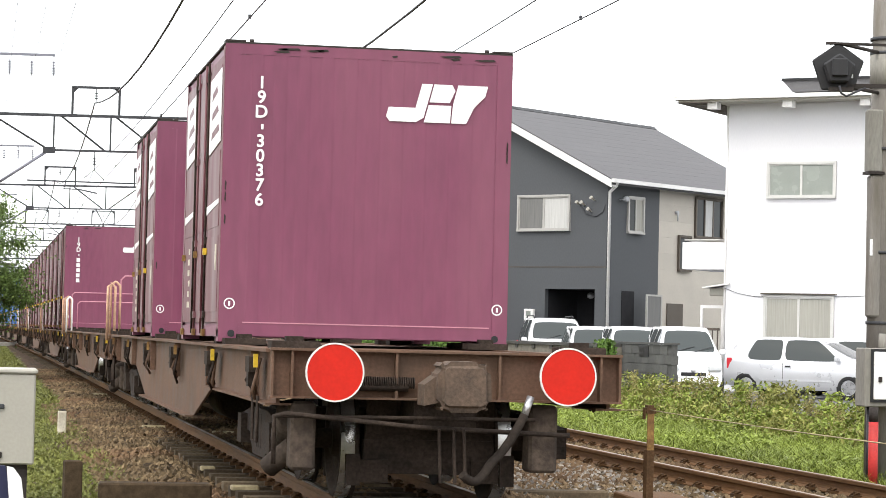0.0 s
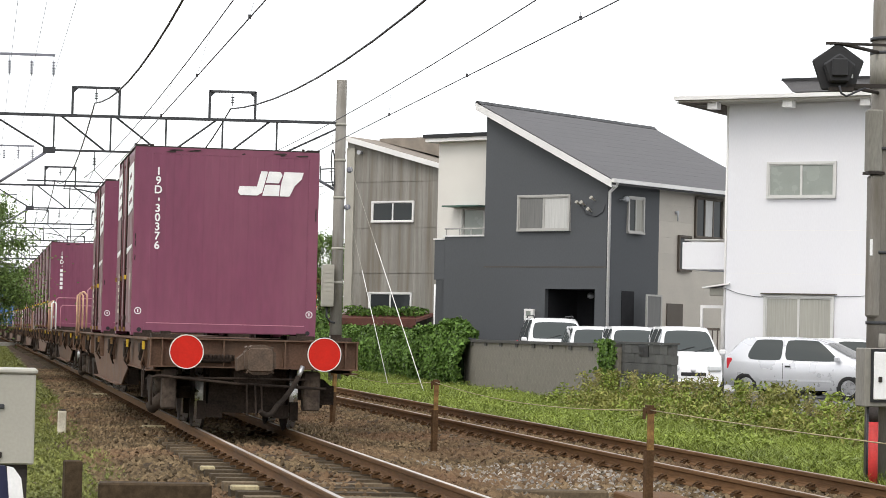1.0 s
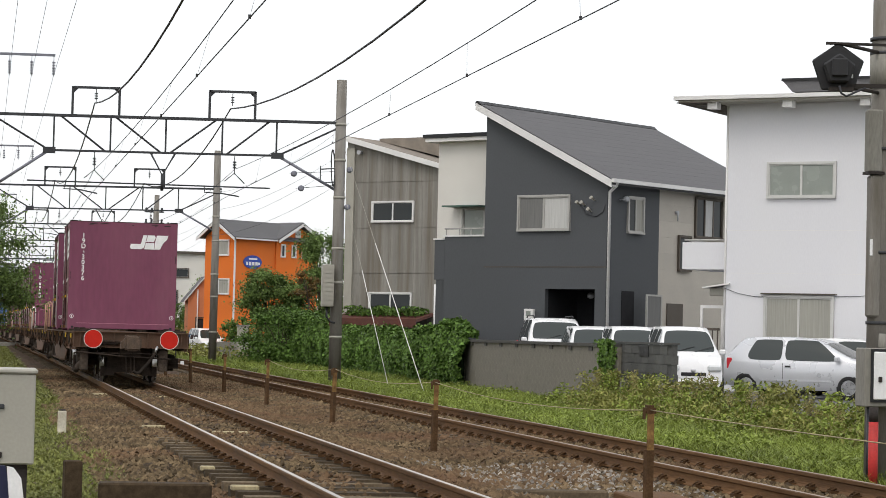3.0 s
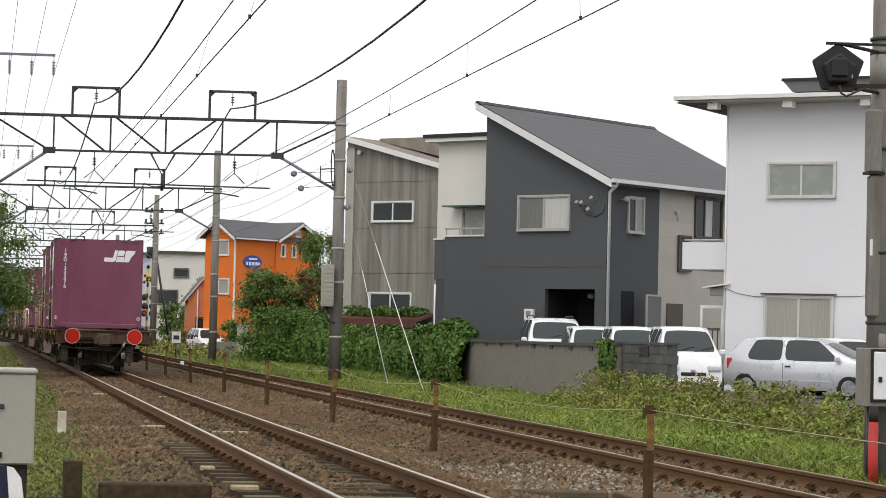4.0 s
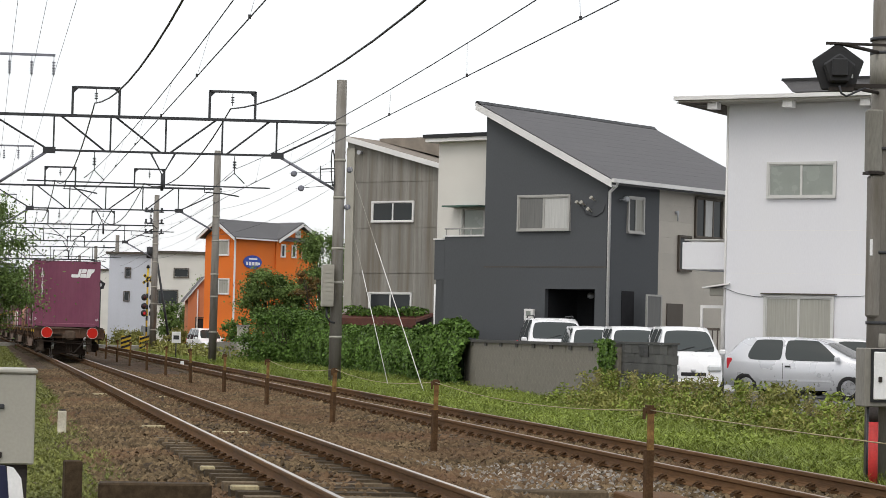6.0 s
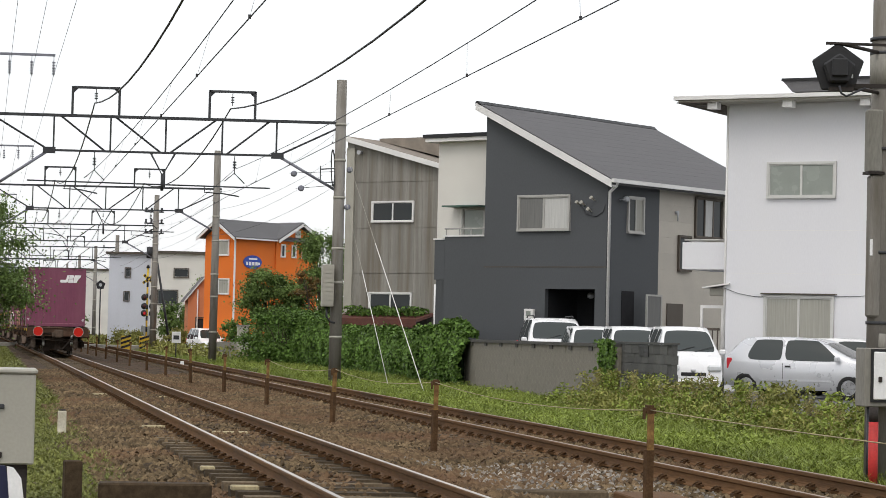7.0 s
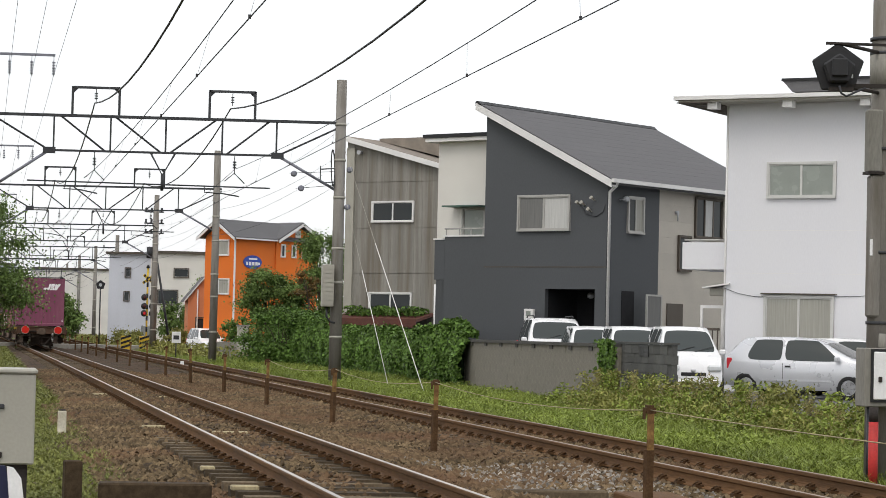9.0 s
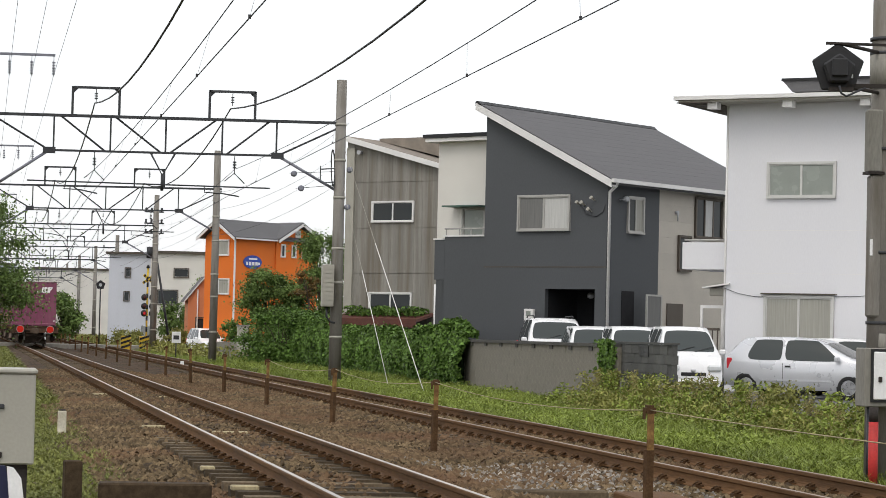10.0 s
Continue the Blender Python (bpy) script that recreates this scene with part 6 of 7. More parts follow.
    part("badge", box(xn - 0.06, xn + 0.014, -0.05, 0.05, 0.60, 0.65, bevel=0.01), "rim", c)
    for yw in (-0.3, 0.12):
        xw = shield[0][1] + 0.02
        part("wiper", tube(bmesh.new(), [(xw - rear_over, yw, top(xw) + 0.02), (xw - 0.08 - rear_over, yw + 0.22, top(xw - 0.08) + 0.024), (xw - 0.14 - rear_over, yw + 0.42, top(xw - 0.14) + 0.022)], 0.008, n=4), "black", c)
    part("number_plate", boxes((xn + 0.04, xn + 0.05, -0.16, 0.16, 0.34, 0.48)), "white_paint", c, "plain pale plate")
    if rails:
        for s in (-1, 1):
            part("roof_rail", tube(bmesh.new(), [(0.1, s * 0.55, H - 0.02), (0.2, s * 0.55, H + 0.05), (1.6, s * 0.55, H + 0.05), (1.75, s * 0.55, H - 0.02)], 0.018), "black", c)
    return c


def heading(x, y, dx, dy, z=LOT):
    return pose(x, y, z, 0, 0, math.degrees(math.atan2(dy, dx)))


HATCH = [(0, 0.42), (0.01, 0.62), (0.05, 0.90), (0.22, 1.14), (0.44, 1.35), (0.66, 1.41), (1.55, 1.425), (2.2, 1.39), (2.46, 1.31), (3.2, 0.95), (3.65, 0.84), (3.9, 0.68), (4.0, 0.44)]
HATCH_GLASS = [(0.58, 1.48, 0.80, 1.48), (1.56, 2.92, 1.56, 2.33)]
VAN = [(0, 0.45), (0.02, 0.85), (0.07, 1.25), (0.25, 1.52), (0.7, 1.60), (1.9, 1.60), (2.25, 1.53), (2.85, 1.00), (3.15, 0.90), (3.30, 0.68), (3.35, 0.44)]
ESTATE = [(0, 0.5), (0.03, 1.0), (0.12, 1.35), (0.45, 1.76), (0.9, 1.83), (2.3, 1.82), (2.65, 1.74), (3.2, 1.20), (3.9, 1.06), (4.12, 0.8), (4.2, 0.5)]
VAN_GLASS = [(0.25, 0.95, 0.42, 0.95), (1.02, 1.66, 1.02, 1.66), (1.72, 2.62, 1.72, 2.18)]


def van(m, label):
    return car(m, label, "car_white", 3.35, 1.48, 1.60, 0.95, VAN, ((2.26, 2.82), (0.08, 0.24)), VAN_GLASS)


car(heading(14.88, 54.2, 0.78, -0.626), "silver three-door hatchback parked behind the weeds", "silver", 4.0, 1.6, 1.425, 0.85, HATCH, ((2.48, 3.18), (0.20, 0.44)), HATCH_GLASS, wb=2.50)
van(heading(12.73, 53.91, -0.12, -0.993), "white small van parked behind the dark block wall")
van(heading(12.76, 58.41, -0.12, -0.993), "white small van in the row of parked cars")
van(heading(12.73, 62.28, -0.12, -0.993), "white compact car in the row behind the wall")
car(heading(12.75, 67.0, -0.10, -0.995), "white estate car with roof rails behind the wall", "car_white", 4.2, 1.7, 1.83, 1.12, ESTATE, ((2.68, 3.18), (0.14, 0.42)), [(0.38, 0.95, 0.55, 0.95), (1.02, 1.85, 1.02, 1.85), (1.92, 2.98, 1.92, 2.56)], wb=2.6, rails=True)
car(heading(17.0, 56.6, 0.78, -0.626), "white car parked beyond the silver hatchback", "car_white", 4.0, 1.6, 1.425, 0.85, HATCH, ((2.48, 3.18), (0.20, 0.44)), HATCH_GLASS, wb=2.50)
van(heading(9.1, 137.0, 0.2, -0.98, GROUND), "white van by the orange house")

gt = thing("wooden_gate", "weathered brown slatted gate beside the white house", "gate", pose(14.9, 60.9, 0))
for k in range(6):
    part("slat", boxes((k * 0.13, k * 0.13 + 0.05, 0, 0.03, LOT, 1.5 - 0.03 * (k % 2))), "frame_dark", gt)
part("rail", boxes((-0.03, 0.75, -0.03, -0.002, 1.40, 1.46)), "frame_dark", gt)
part("rail", boxes((-0.03, 0.75, -0.03, -0.002, 0.4, 0.46)), "frame_dark", gt)


# ---- line-side things ----
def marker_post(label):
    p = thing("marker_post", label, "post", group="posts between the tracks")
    bm = bmesh.new()
    prism(bm, [(-0.031, -0.03), (0.031, -0.03), (0.031, -0.02), (0.005, -0.02), (0.005, 0.03), (-0.005, 0.03), (-0.005, -0.02), (-0.031, -0.02)], "z", -0.35, 0.60)
    part("stake", bm, "post_yellow", p, "rusty steel stake with faded yellow paint")
    part("cap", boxes((-0.045, 0.045, -0.035, 0.035, 0.57, 0.62), (-0.03, 0.03, -0.025, 0.025, 0.62, 0.64), (-0.055, -0.045, -0.02, 0.02, 0.52, 0.60)), "rust", p, "rusty cap holding the rope")
    part("stake_foot", boxes((-0.033, 0.033, -0.032, 0.032, -0.35, 0.26)), "rust", p)
    return p


POST_Y = [10.3, 19.6, 29.4, 38.0, 46.9, 55.5, 64.5, 73.5, 82.5, 91.5, 100.5, 110, 119, 128, 137, 146, 155, 164, 173]
P0 = marker_post("rusty steel stake with faded yellow paint between the tracks")
P0.matrix_basis = pose(2.42, POST_Y[1], 0, 0, 0, 12)
for k, y in enumerate(POST_Y):
    if k != 1:
        copy_thing(P0, pose(2.42 + RNG.normal(0, 0.02), y, RNG.normal(0, 0.015), RNG.normal(0, 1.2), RNG.normal(0, 1.2), RNG.uniform(0, 40)))
for k, (a, b) in enumerate(zip(POST_Y[:-1], POST_Y[1:])):
    if k < 4:
        span("boundary_rope", "thin grey rope strung between the stakes", [(2.42, a, 0.60), (2.42, b, 0.60)], [0.10 if k else 0.02], 0.0045, "cover", group="ropes between the stakes")

# guy wires and box on the pole by the grey house
for top_z, foot in ((5.45, (8.14, 66.4, GROUND)), (6.6, (7.99, 60.0, GROUND))):
    g = thing("guy_wire", "pale sheathed guy wire from pole to ground", "wire", group="guy wires")
    bm = bmesh.new()
    top_p = Vector((7.15, 69.5, top_z))
    rod(bm, top_p, top_p.lerp(Vector(foot), 0.42), 0.006, n=6)
    part("strand", bm, "cabinet", g)
    bm = bmesh.new()
    rod(bm, top_p.lerp(Vector(foot), 0.42), foot, 0.011, n=8)
    part("sheath", bm, "trim_white", g, "white plastic sheath")
box_ = thing("pole_box", "pale grey louvred equipment box on the pole", "equipment", pose(6.74, 69.4, 0))
part("case", box(-0.17, 0.17, -0.2, 0.12, 1.92, 3.15, bevel=0.02), "cabinet", box_)
for k in range(9):
    part("louvre", boxes((-0.165, 0.165, -0.215, -0.2, 1.98 + k * 0.13, 2.06 + k * 0.13)), "cabinet", box_)
part("conduit", tube(bmesh.new(), [(0.0, 0.0, 1.92), (0.0, 0.0, 1.62), (0.12, 0.0, 1.48), (0.25, 0.02, 1.45)], 0.03), "gantry", box_)
ins = thing("bracket_insulators", "white spool insulators on steel arms of the pole", "insulator", pose(7.1, 69.6, 0))
for x, z in ((0.22, 5.95), (0.18, 4.85), (-1.42, 5.78), (-1.2, 5.36)):
    bm = bmesh.new()
    lathe(bm, [(0.04, -0.06), (0.09, -0.05), (0.05, 0.0), (0.09, 0.05), (0.04, 0.06)], 12, Matrix.Translation((x, -0.15, z)) @ FACE)
    part("spool", bm, "galvanised", ins)
bm = tube(bmesh.new(), [(-0.62, 0, 6.05), (-0.62, 0, 5.55), (-0.1, 0, 5.6)], 0.02)
tube(bm, [(-0.62, 0, 5.95), (-0.1, 0, 6.0)], 0.02)
tube(bm, [(-1.55, -0.05, 5.80), (-0.1, -0.05, 5.9)], 0.008)
tube(bm, [(-1.35, -0.05, 5.36), (-0.1, -0.05, 5.5)], 0.008)
part("arm", bm, "gantry", ins)
ring = bmesh.new()
n = 24
tube(ring, [(-0.25 + 0.05 * math.cos(2 * math.pi * i / n), 0.14 * math.sin(2 * math.pi * i / n), 6.0 + 0.55 * math.sin(2 * math.pi * i / n)) for i in range(n + 1)], 0.02, n=5)
part("cable_coil", ring, "wire", ins)
# pole beside the crossing equipment in the foreground
near = thing("utility_pole", "thick weathered concrete pole with straps and cable conduit", "pole", pose(6.69, 25.2, 0))
part("shaft", rod(bmesh.new(), (0, 0, GROUND - 0.2), (0, 0, 7.2), 0.20, 0.17, n=28), "pole", near)
for z in (1.42, 2.2, 3.35, 4.42, 4.58):
    part("strap", rod(bmesh.new(), (0, 0, z), (0, 0, z + 0.035), 0.206, n=28), "gantry", near)
part("cable_duct", box(-0.27, -0.10, -0.16, 0.0, 3.1, 3.80, bevel=0.02), "concrete", near, "grey cable duct up the pole")
part("lower_duct", box(-0.235, -0.10, -0.15, 0.0, 1.50, 3.07, bevel=0.02), "pole", near, "dark cable duct lower down")
part("tag", boxes((-0.24, -0.21, -0.156, -0.15, 2.18, 2.36)), "white_paint", near, "small white tag")
part("vertical_cable", tube(bmesh.new(), [(-0.02, -0.215, 1.4), (-0.02, -0.21, 2.6), (-0.03, -0.205, 4.3)], 0.012), "cabinet", near)
part("arm_collar", rod(bmesh.new(), (0, 0, 4.05), (0, 0, 4.42), 0.205, n=28), "concrete", near, "pale collar carrying the signal arm")
part("wire_tie", boxes((-0.28, -0.09, -0.17, 0.01, 3.08, 3.11)), "iron", near)
part("conduit_cap", rod(bmesh.new(), (-0.12, -0.28, 1.10), (-0.12, -0.28, 1.32), 0.055, 0.045, n=14), "concrete", near)
cabn = thing("control_box", "pale grey control box with a white door on the pole", "equipment", pose(6.58, 25.0, 0))
part("case", box(-0.30, 0.30, -0.30, -0.02, 0.52, 1.16, bevel=0.012), "concrete", cabn)
dr = part("door", box(-0.20, 0.34, -0.335, -0.302, 0.60, 1.12, bevel=0.008), "white_paint", cabn, "white door with dark seal")
part("seal", boxes((-0.23, 0.36, -0.315, -0.301, 0.57, 1.15)), "black", dr)
part("latch", box(-0.155, -0.115, -0.36, -0.335, 0.79, 0.85, bevel=0.006), "iron", dr)
part("door_mark", boxes((-0.06, 0.06, -0.338, -0.335, 0.92, 0.97), (-0.06, 0.1, -0.338, -0.335, 0.70, 0.73)), "gantry", dr)
part("pipe", tube(bmesh.new(), [(-0.16, -0.15, 0.52), (-0.16, -0.15, GROUND)], 0.05, n=10), "gantry", cabn)
rp = thing("red_post", "red painted steel post beside the concrete pole", "post", pose(6.355, 24.6, 0))
part("post", rod(bmesh.new(), (0, 0, GROUND - 0.1), (0, 0, 0.36), 0.052, n=16), "red_post", rp)
part("collar", rod(bmesh.new(), (0, 0, 0.36), (0, 0, 0.52), 0.05, n=16), "iron", rp)
sg = thing("warning_signal", "dark five-sided obstruction warning signal seen from behind", "signal", pose(5.86, 24.55, 4.17, 0, 0, -14))
pent = [(0.295 * math.sin(2 * math.pi * k / 5) * 1.0, 0.285 * math.cos(2 * math.pi * k / 5) + 0.0) for k in range(5)]
bm = prism(bmesh.new(), pent, "y", 0.0, 0.05)
bmesh.ops.bevel(bm, geom=bm.edges[:], offset=0.012, segments=1, affect="EDGES")
part("backplate", bm, "black", sg, "black five-sided plate")
bm = prism(bmesh.new(), [(x * 0.62, z * 0.62 - 0.02) for x, z in pent], "y", -0.16, 0.0)
bmesh.ops.bevel(bm, geom=bm.edges[:], offset=0.02, segments=1, affect="EDGES")
part("housing", bm, "black", sg)
part("junction_box", box(-0.085, 0.085, -0.22, -0.16, -0.10, 0.09, bevel=0.012), "black", sg)
part("junction_label", boxes((0.10, 0.16, -0.03, -0.002, -0.10, -0.06)), "white_paint", sg)
for z in (-0.18, 0.27):
    part("pole_arm", rod(bmesh.new(), (0.05, 0.02, z), (0.60, 0.82, z), 0.02), "iron", sg)
part("visor", prism(bmesh.new(), [(-0.13, 0.29), (0.9, 0.27), (0.9, 0.25), (-0.13, 0.265)], "y", -0.02, 0.05), "iron", sg, "thin arm above the signal")
part("bracket", boxes((0.1, 0.85, 0.0, 0.04, -0.20, -0.16), (-0.1, 0.16, -0.1, 0.02, -0.25, -0.21)), "iron", sg)
part("cable", tube(bmesh.new(), [(0.0, -0.16, -0.2), (0.02, -0.16, -0.28), (0.08, -0.12, -0.31), (0.16, -0.08, -0.27), (0.3, 0.0, -0.2)], 0.012), "wire", sg)

# field side of the near track
cb = thing("relay_cabinet", "pale grey metal relay cabinet on a dark plinth", "cabinet", pose(-2.99, 20.36, 0))
part("case", box(-0.45, 0.29, -0.35, 0.35, 0.045, 0.79, bevel=0.012), "cabinet", cb)
part("lid", box(-0.47, 0.305, -0.37, 0.37, 0.79, 0.83, bevel=0.012), "cabinet", cb, "overhanging lid")
part("latch", box(-0.04, 0.04, -0.375, -0.35, 0.50, 0.54, bevel=0.008), "gantry", cb)
part("latch", box(-0.04, 0.03, -0.375, -0.35, 0.10, 0.15, bevel=0.008), "iron", cb)
part("plinth", boxes((-0.4, 0.24, -0.28, 0.28, GROUND, 0.045)), "iron", cb)
ps = thing("white_marker", "short white painted marker post with a worn top", "post", pose(-2.045, 32.9, 0))
part("stone", box(-0.058, 0.058, -0.05, 0.05, -0.42, 0.04, bevel=0.012), "worn_white", ps)
part("worn_top", box(-0.05, 0.05, -0.045, 0.045, 0.04, 0.06, bevel=0.01), "iron", ps)
st = thing("timber_stub", "dark weathered square timber stub in the ground", "post", pose(-2.43, 18.75, 0, 0, 0, 6))
part("timber", box(-0.068, 0.068, -0.068, 0.068, -0.5, 0.155, bevel=0.008), "timber", st)
tb = thing("crossing_timber", "old brown timber baulk lying by the track", "timber", pose(-1.78, 18.72, -0.12, 0, 0, -2))
part("baulk", box(-0.45, 0.42, -0.12, 0.12, -0.2, 0.115, bevel=0.015), "timber", tb)
tb2 = thing("crossing_timber", "worn yellowish timber between the tracks", "timber", pose(1.85, 20.9, -0.24, 0, 0, -3))
part("baulk", box(-0.60, 0.55, -0.10, 0.10, -0.1, 0.07, bevel=0.015), "sleeper", tb2)
tb3 = thing("steel_plate", "rusty steel plate lying on the ballast", "plate", pose(2.78, 20.7, -0.25, 3, 0, 8))
part("plate", box(-0.28, 0.26, -0.25, 0.25, -0.02, 0.06, bevel=0.01), "rail_rust", tb3)
bd = thing("safety_board", "navy board with a broad white edge", "board", pose(-2.95, 14.25, 0))
part("panel", prism(bmesh.new(), [(-0.5, -0.45), (-0.5, 0.37), (-0.045, 0.37), (0.03, 0.12), (0.10, -0.45)], "y", 0.0, 0.03), "navy", bd)
part("edge", prism(bmesh.new(), [(-0.035, 0.37), (0.005, 0.36), (0.05, 0.30), (0.16, -0.45), (0.04, -0.45)], "y", -0.035, -0.005), "white_paint", bd, "white edge strip")
for x, y, w in ((-0.826, 47.8, 0.15), (-0.813, 32.8, 0.16), (0.335, 46.75, 0.11), (0.07, 31.25, 0.23), (-0.96, 23.3, 0.07), (-0.90, 20.5, 0.12)):
    c = thing("cable_cover", "pale strip of cable cover on the sleepers", "cover", pose(x, y, -0.178))
    part("strip", box(-w, w, -0.06, 0.06, 0.0, 0.045, bevel=0.01), "cover", c)
# low concrete posts with a cross wire in the weeds
fence = thing("low_fence", "short grey concrete posts with pipe rail in the weeds", "fence", pose(10.6, 0, 0))
for k in range(9):
    y = 26.5 + k * 3.0
    part("post", box(-0.06, 0.06, y - 0.06, y + 0.06, GROUND - 0.1, 0.30, bevel=0.01), "concrete", fence)
part("rail", tube(bmesh.new(), [(0, 26, -0.02), (0, 51, -0.02)], 0.025), "gantry", fence)

# level crossing down the line
def crossing_signal():
    s = thing("crossing_signal", "level crossing signal with striped cross and red lamps", "signal", pose(7.0, 151, 0, 0, 0, 24))
    part("mast", rod(bmesh.new(), (0, 0, GROUND), (0, 0, 4.9), 0.06, n=12), "yellow", s, "yellow and black mast")
    for k in range(6):
        part("band", rod(bmesh.new(), (0, 0, 0.2 + k * 0.7), (0, 0, 0.5 + k * 0.7), 0.065, n=12), "black", s)
    for a in (35, -35):
        part("cross_arm", box(-0.46, 0.46, -0.02, 0.02, -0.08, 0.08, m=pose(0, -0.12 - a * 0.001, 4.2, 0, a, 0)), "yellow", s)
        for k in (-0.36, -0.12, 0.12, 0.36):
            part("stripe", box(k - 0.06, k + 0.06, -0.03, -0.02, -0.08, 0.08, m=pose(0, -0.12 - a * 0.001, 4.2, 0, a, 0)), "black", s)
    for x in (-0.28, 0.28):
        for z in (3.05, 2.5, 2.05):
            lm = part("lamp_hood", lathe(bmesh.new(), [(0.2, 0), (0.21, 0.05), (0.10, 0.12)], 18, Matrix.Translation((x, -0.1, z)) @ FACE), "black", s)
            part("lens", lathe(bmesh.new(), [(0.11, 0.125), (0.09, 0.14)], 16, Matrix.Translation((x, -0.1, z)) @ FACE), "tail_red" if z < 2.2 else "dim_red", lm, "red lens")
    part("bell", rod(bmesh.new(), (0, 0, 4.9), (0, 0, 5.1), 0.13, 0.05, n=12), "black", s)
    for x in (-1.05, 0.1):
        b = thing("barrier_machine", "yellow and black striped barrier machine at the crossing", "barrier", pose(6.75 + x, 150.6, 0))
        part("case", box(-0.30, 0.30, -0.25, 0.25, GROUND, 0.62, bevel=0.03), "yellow", b)
        for k in range(3):
            part("stripe", prism(bmesh.new(), [(-0.30, -0.2 + k * 0.28), (-0.30, -0.06 + k * 0.28), (0.30, 0.14 + k * 0.28), (0.30, 0.0 + k * 0.28)], "y", -0.262, -0.252), "black", b)
    road = solid("crossing_road", boxes((-9, 25, 153.5, 158.5, GROUND + 0.005, -0.02)), "concrete", "pale worn road over the level crossing", "road", "structure")


crossing_signal()
up = thing("utility_pole", "dark pole with transformer brackets beside the crossing", "pole", pose(7.12, 147, 0))
part("shaft", rod(bmesh.new(), (0, 0, GROUND), (0, 0, 8.6), 0.20, 0.16, n=16), "pole", up)
for z in (8.2, 7.5, 6.9):
    part("cross_arm", boxes((-0.7, 0.5, -0.05, 0.05, z, z + 0.09)), "gantry", up)
    for x in (-0.6, -0.25, 0.35):
        part("insulator", lathe(bmesh.new(), [(0.04, 0), (0.08, 0.04), (0.05, 0.1), (0.08, 0.16), (0.03, 0.22)], 10, Matrix.Translation((x, 0, z + 0.09))), "gantry", up)
part("transformer", rod(bmesh.new(), (-0.32, 0, 5.4), (-0.32, 0, 6.1), 0.19, n=14), "gantry", up)
part("brace", rod(bmesh.new(), (0.1, 0, 5.5), (1.15, 0, GROUND), 0.07, n=8), "gantry", up, "leaning brace pole")
sgn = thing("trackside_sign", "small square white sign with dark marking on a post", "sign", pose(6.25, 118, 0))
part("post", rod(bmesh.new(), (0, 0, GROUND), (0, 0, 0.9), 0.03, n=8), "gantry", sgn)
part("plate", box(-0.22, 0.22, -0.04, -0.02, 0.45, 1.0, bevel=0.01), "white_paint", sgn)
part("marking", boxes((-0.14, 0.14, -0.046, -0.04, 0.62, 0.82)), "gantry", sgn)
s2 = thing("warning_signal", "small five-sided obstruction signal beyond the crossing", "signal", pose(5.75, 186, 0))
part("mast", rod(bmesh.new(), (0, 0, GROUND), (0, 0, 4.4), 0.05, n=8), "gantry", s2)
part("backplate", prism(bmesh.new(), [(p[0] * 1.3, p[1] * 1.3 + 4.35) for p in pent], "y", -0.08, -0.05), "black", s2)
part("lens", lathe(bmesh.new(), [(0.13, 0.085), (0.12, 0.1)], 14, Matrix.Translation((0, 0, 4.35)) @ FACE), "porcelain", s2)
mm = thing("kilometre_post", "small white post beside the far track", "post", pose(4.1, 88, 0))
part("stone", box(-0.06, 0.06, -0.05, 0.05, GROUND, -0.02, bevel=0.01), "white_paint", mm)
ub = thing("equipment_cabinet", "small grey equipment cabinet beside the hedge", "cabinet", pose(9.85, 121, 0))
part("case", box(-0.28, 0.28, -0.2, 0.2, 0.0, 1.36, bevel=0.02), "cabinet", ub)
part("roof", box(-0.32, 0.32, -0.24, 0.24, 1.36, 1.42, bevel=0.015), "concrete", ub)
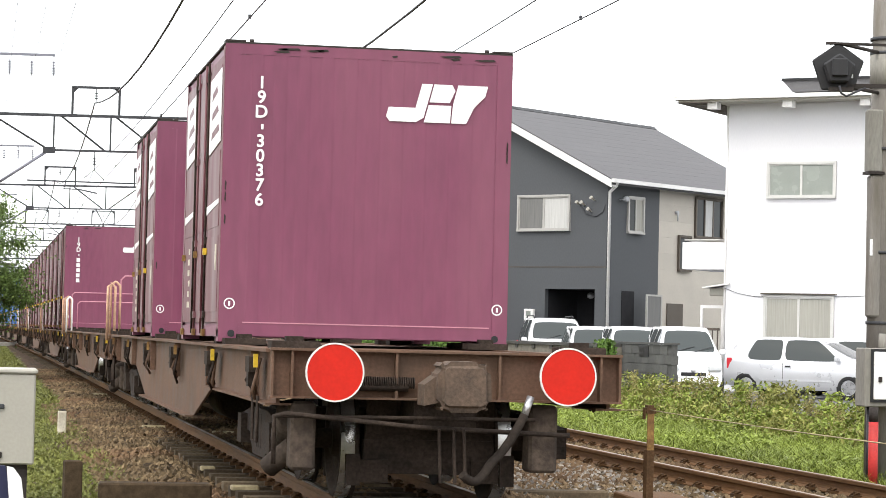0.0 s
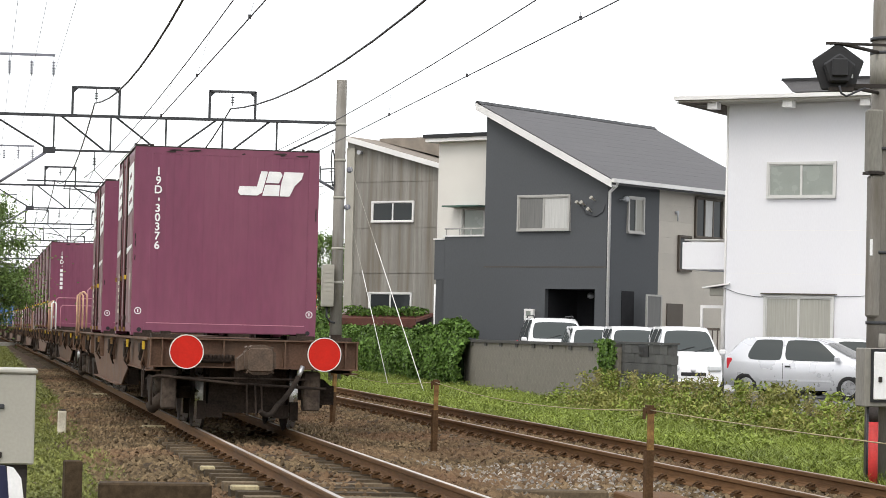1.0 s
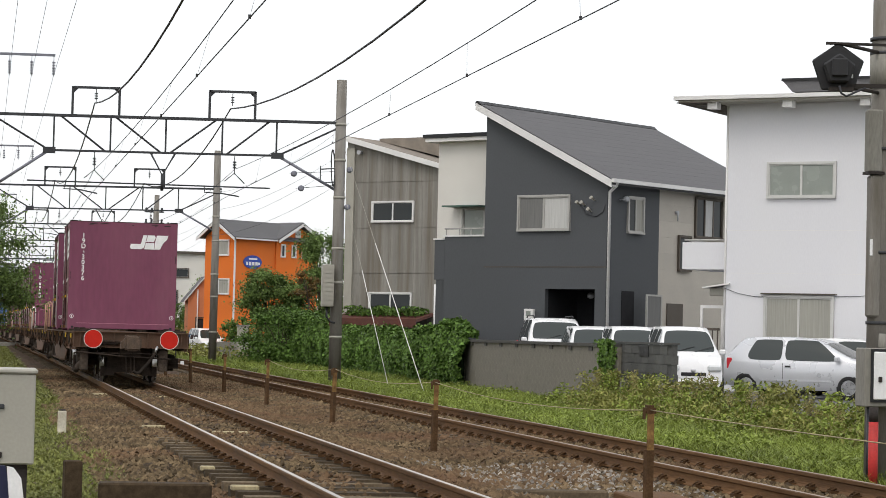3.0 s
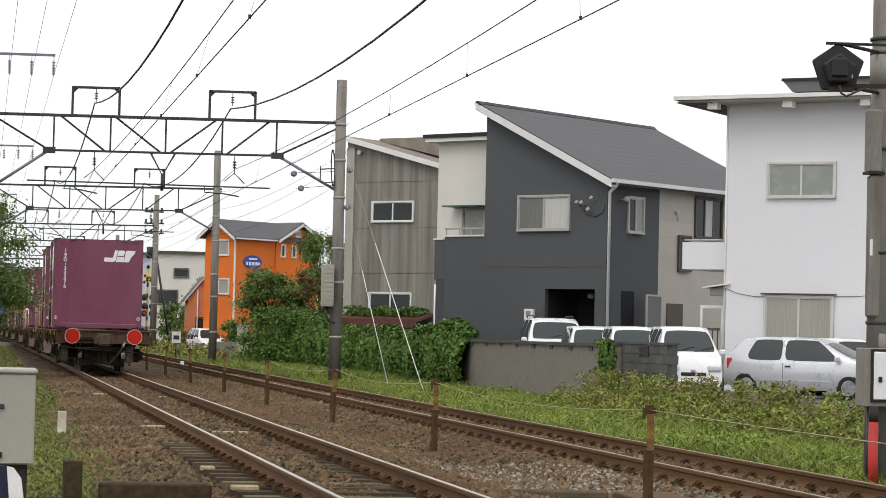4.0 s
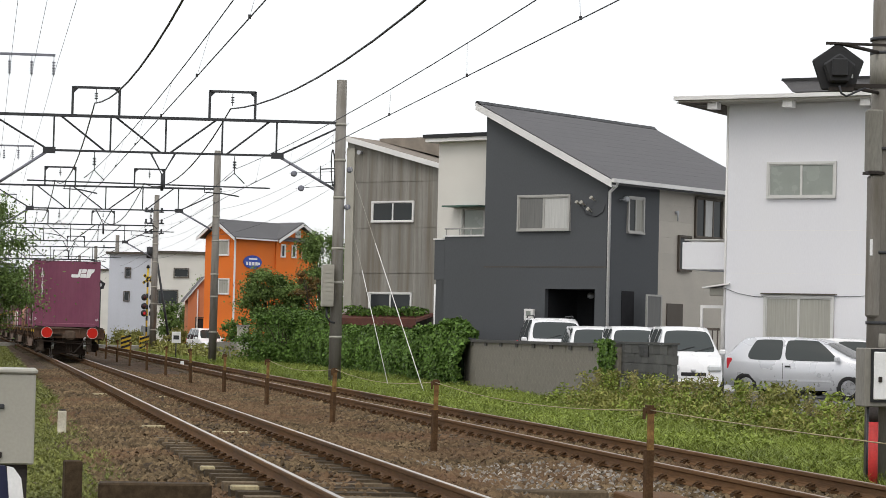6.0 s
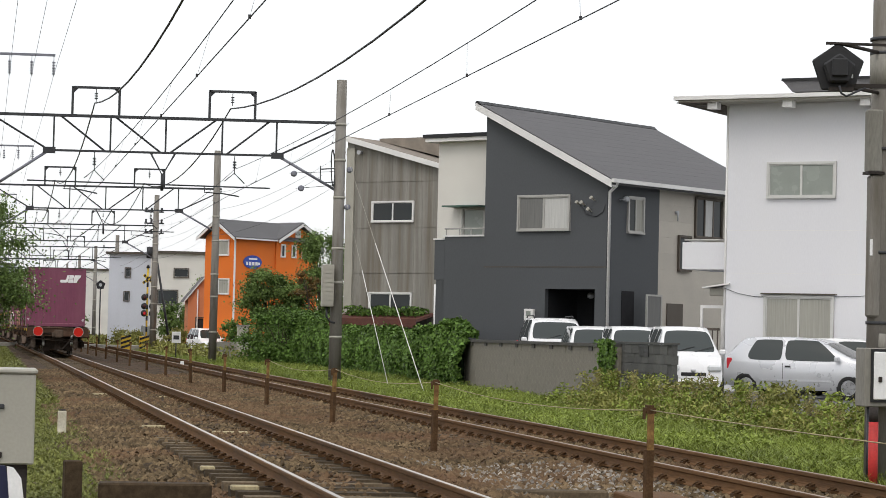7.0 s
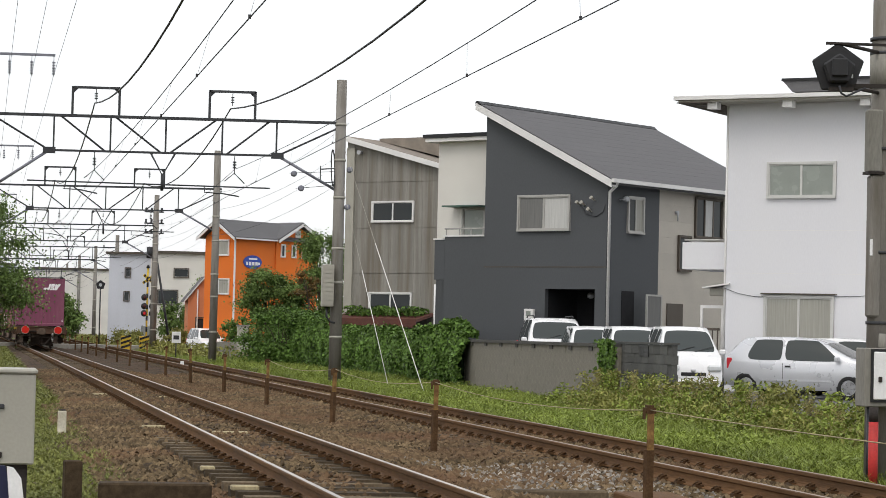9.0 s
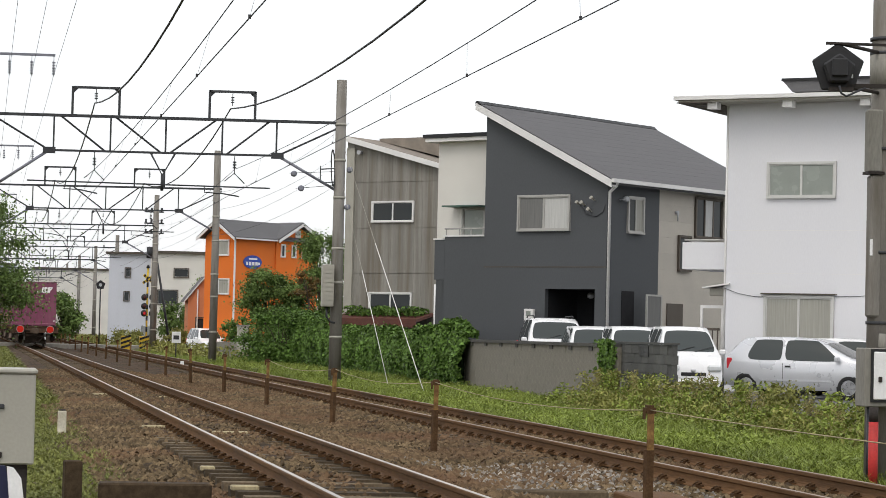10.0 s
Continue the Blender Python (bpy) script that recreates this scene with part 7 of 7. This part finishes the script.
part("plinth", boxes((-0.3, 0.3, -0.22, 0.22, GROUND, 0.0)), "concrete", ub)
lw = thing("low_wall", "low grey concrete wall among the weeds", "wall", pose(8.9, 121.6, 0))
for k in range(4):
    part("panel", box(k * 0.62 - 0.3, k * 0.62 + 0.3, -0.05, 0.05, GROUND, 0.55, bevel=0.01), "concrete", lw)
fn = thing("mesh_fence", "grey mesh fence beyond the crossing", "fence", pose(8.3, 165, 0, 0, 0, 0))
for k in range(9):
    part("post", boxes((-0.03, 0.03, k * 5 - 0.03, k * 5 + 0.03, GROUND, 1.3)), "gantry", fn)
part("mesh", boxes((-0.01, 0.01, 0, 40, GROUND, 1.25)), "steel_lace", fn, "grey wire mesh")
# the pylon's pale porcelain colour stands in for haze over the distance
pylon = thing("power_pylon", "distant lattice power pylon, coloured pale to imitate haze", "pylon", pose(-6.5, 420, 0))
for sx in (-1, 1):
    part("leg", rod(bmesh.new(), (sx * 2.2, 0, GROUND), (sx * 0.4, 0, 22), 0.10, 0.07, n=5), "porcelain", pylon)
for z in (16, 18.5, 21):
    part("arm", rod(bmesh.new(), (-3, 0, z), (3, 0, z), 0.08, n=5), "porcelain", pylon)
for k in range(7):
    z = k * 3
    w = 2.2 - 1.8 * z / 22
    part("brace", rod(bmesh.new(), (-w, 0, z), (w * 0.85, 0, z + 3), 0.05, n=4), "porcelain", pylon)

# ---- the two tracks ----
track("track_near", 0.0, 0.0, "rail_head", "ballasted railway track with shiny worn rails")
track("track_far", X2, Z2, "rail_head_dull", "ballasted railway track with rusty rails")


# ---- what moves ----
def motions():
    times = [i * 0.5 for i in range(21)]
    for ob, y, z in MOVERS:
        rows = []
        for t in times:
            at = y + progress(t)
            rows.append((t, pose(bend(at), at, z, 0, 0, math.degrees(math.atan2(bend(at) - bend(at + 12), 12)))))
        walk(ob, rows)
    # turning wheels of the last wagon
    for bogie in W0.children:
        for ws in bogie.children:
            if ws.name.startswith("wheelset"):
                at = ws.matrix_basis.translation.copy()
                walk(ws, [(i / 30, pose(at.x, at.y, at.z, -math.degrees(progress(i / 30) / 0.425))) for i in range(301)])


motions()
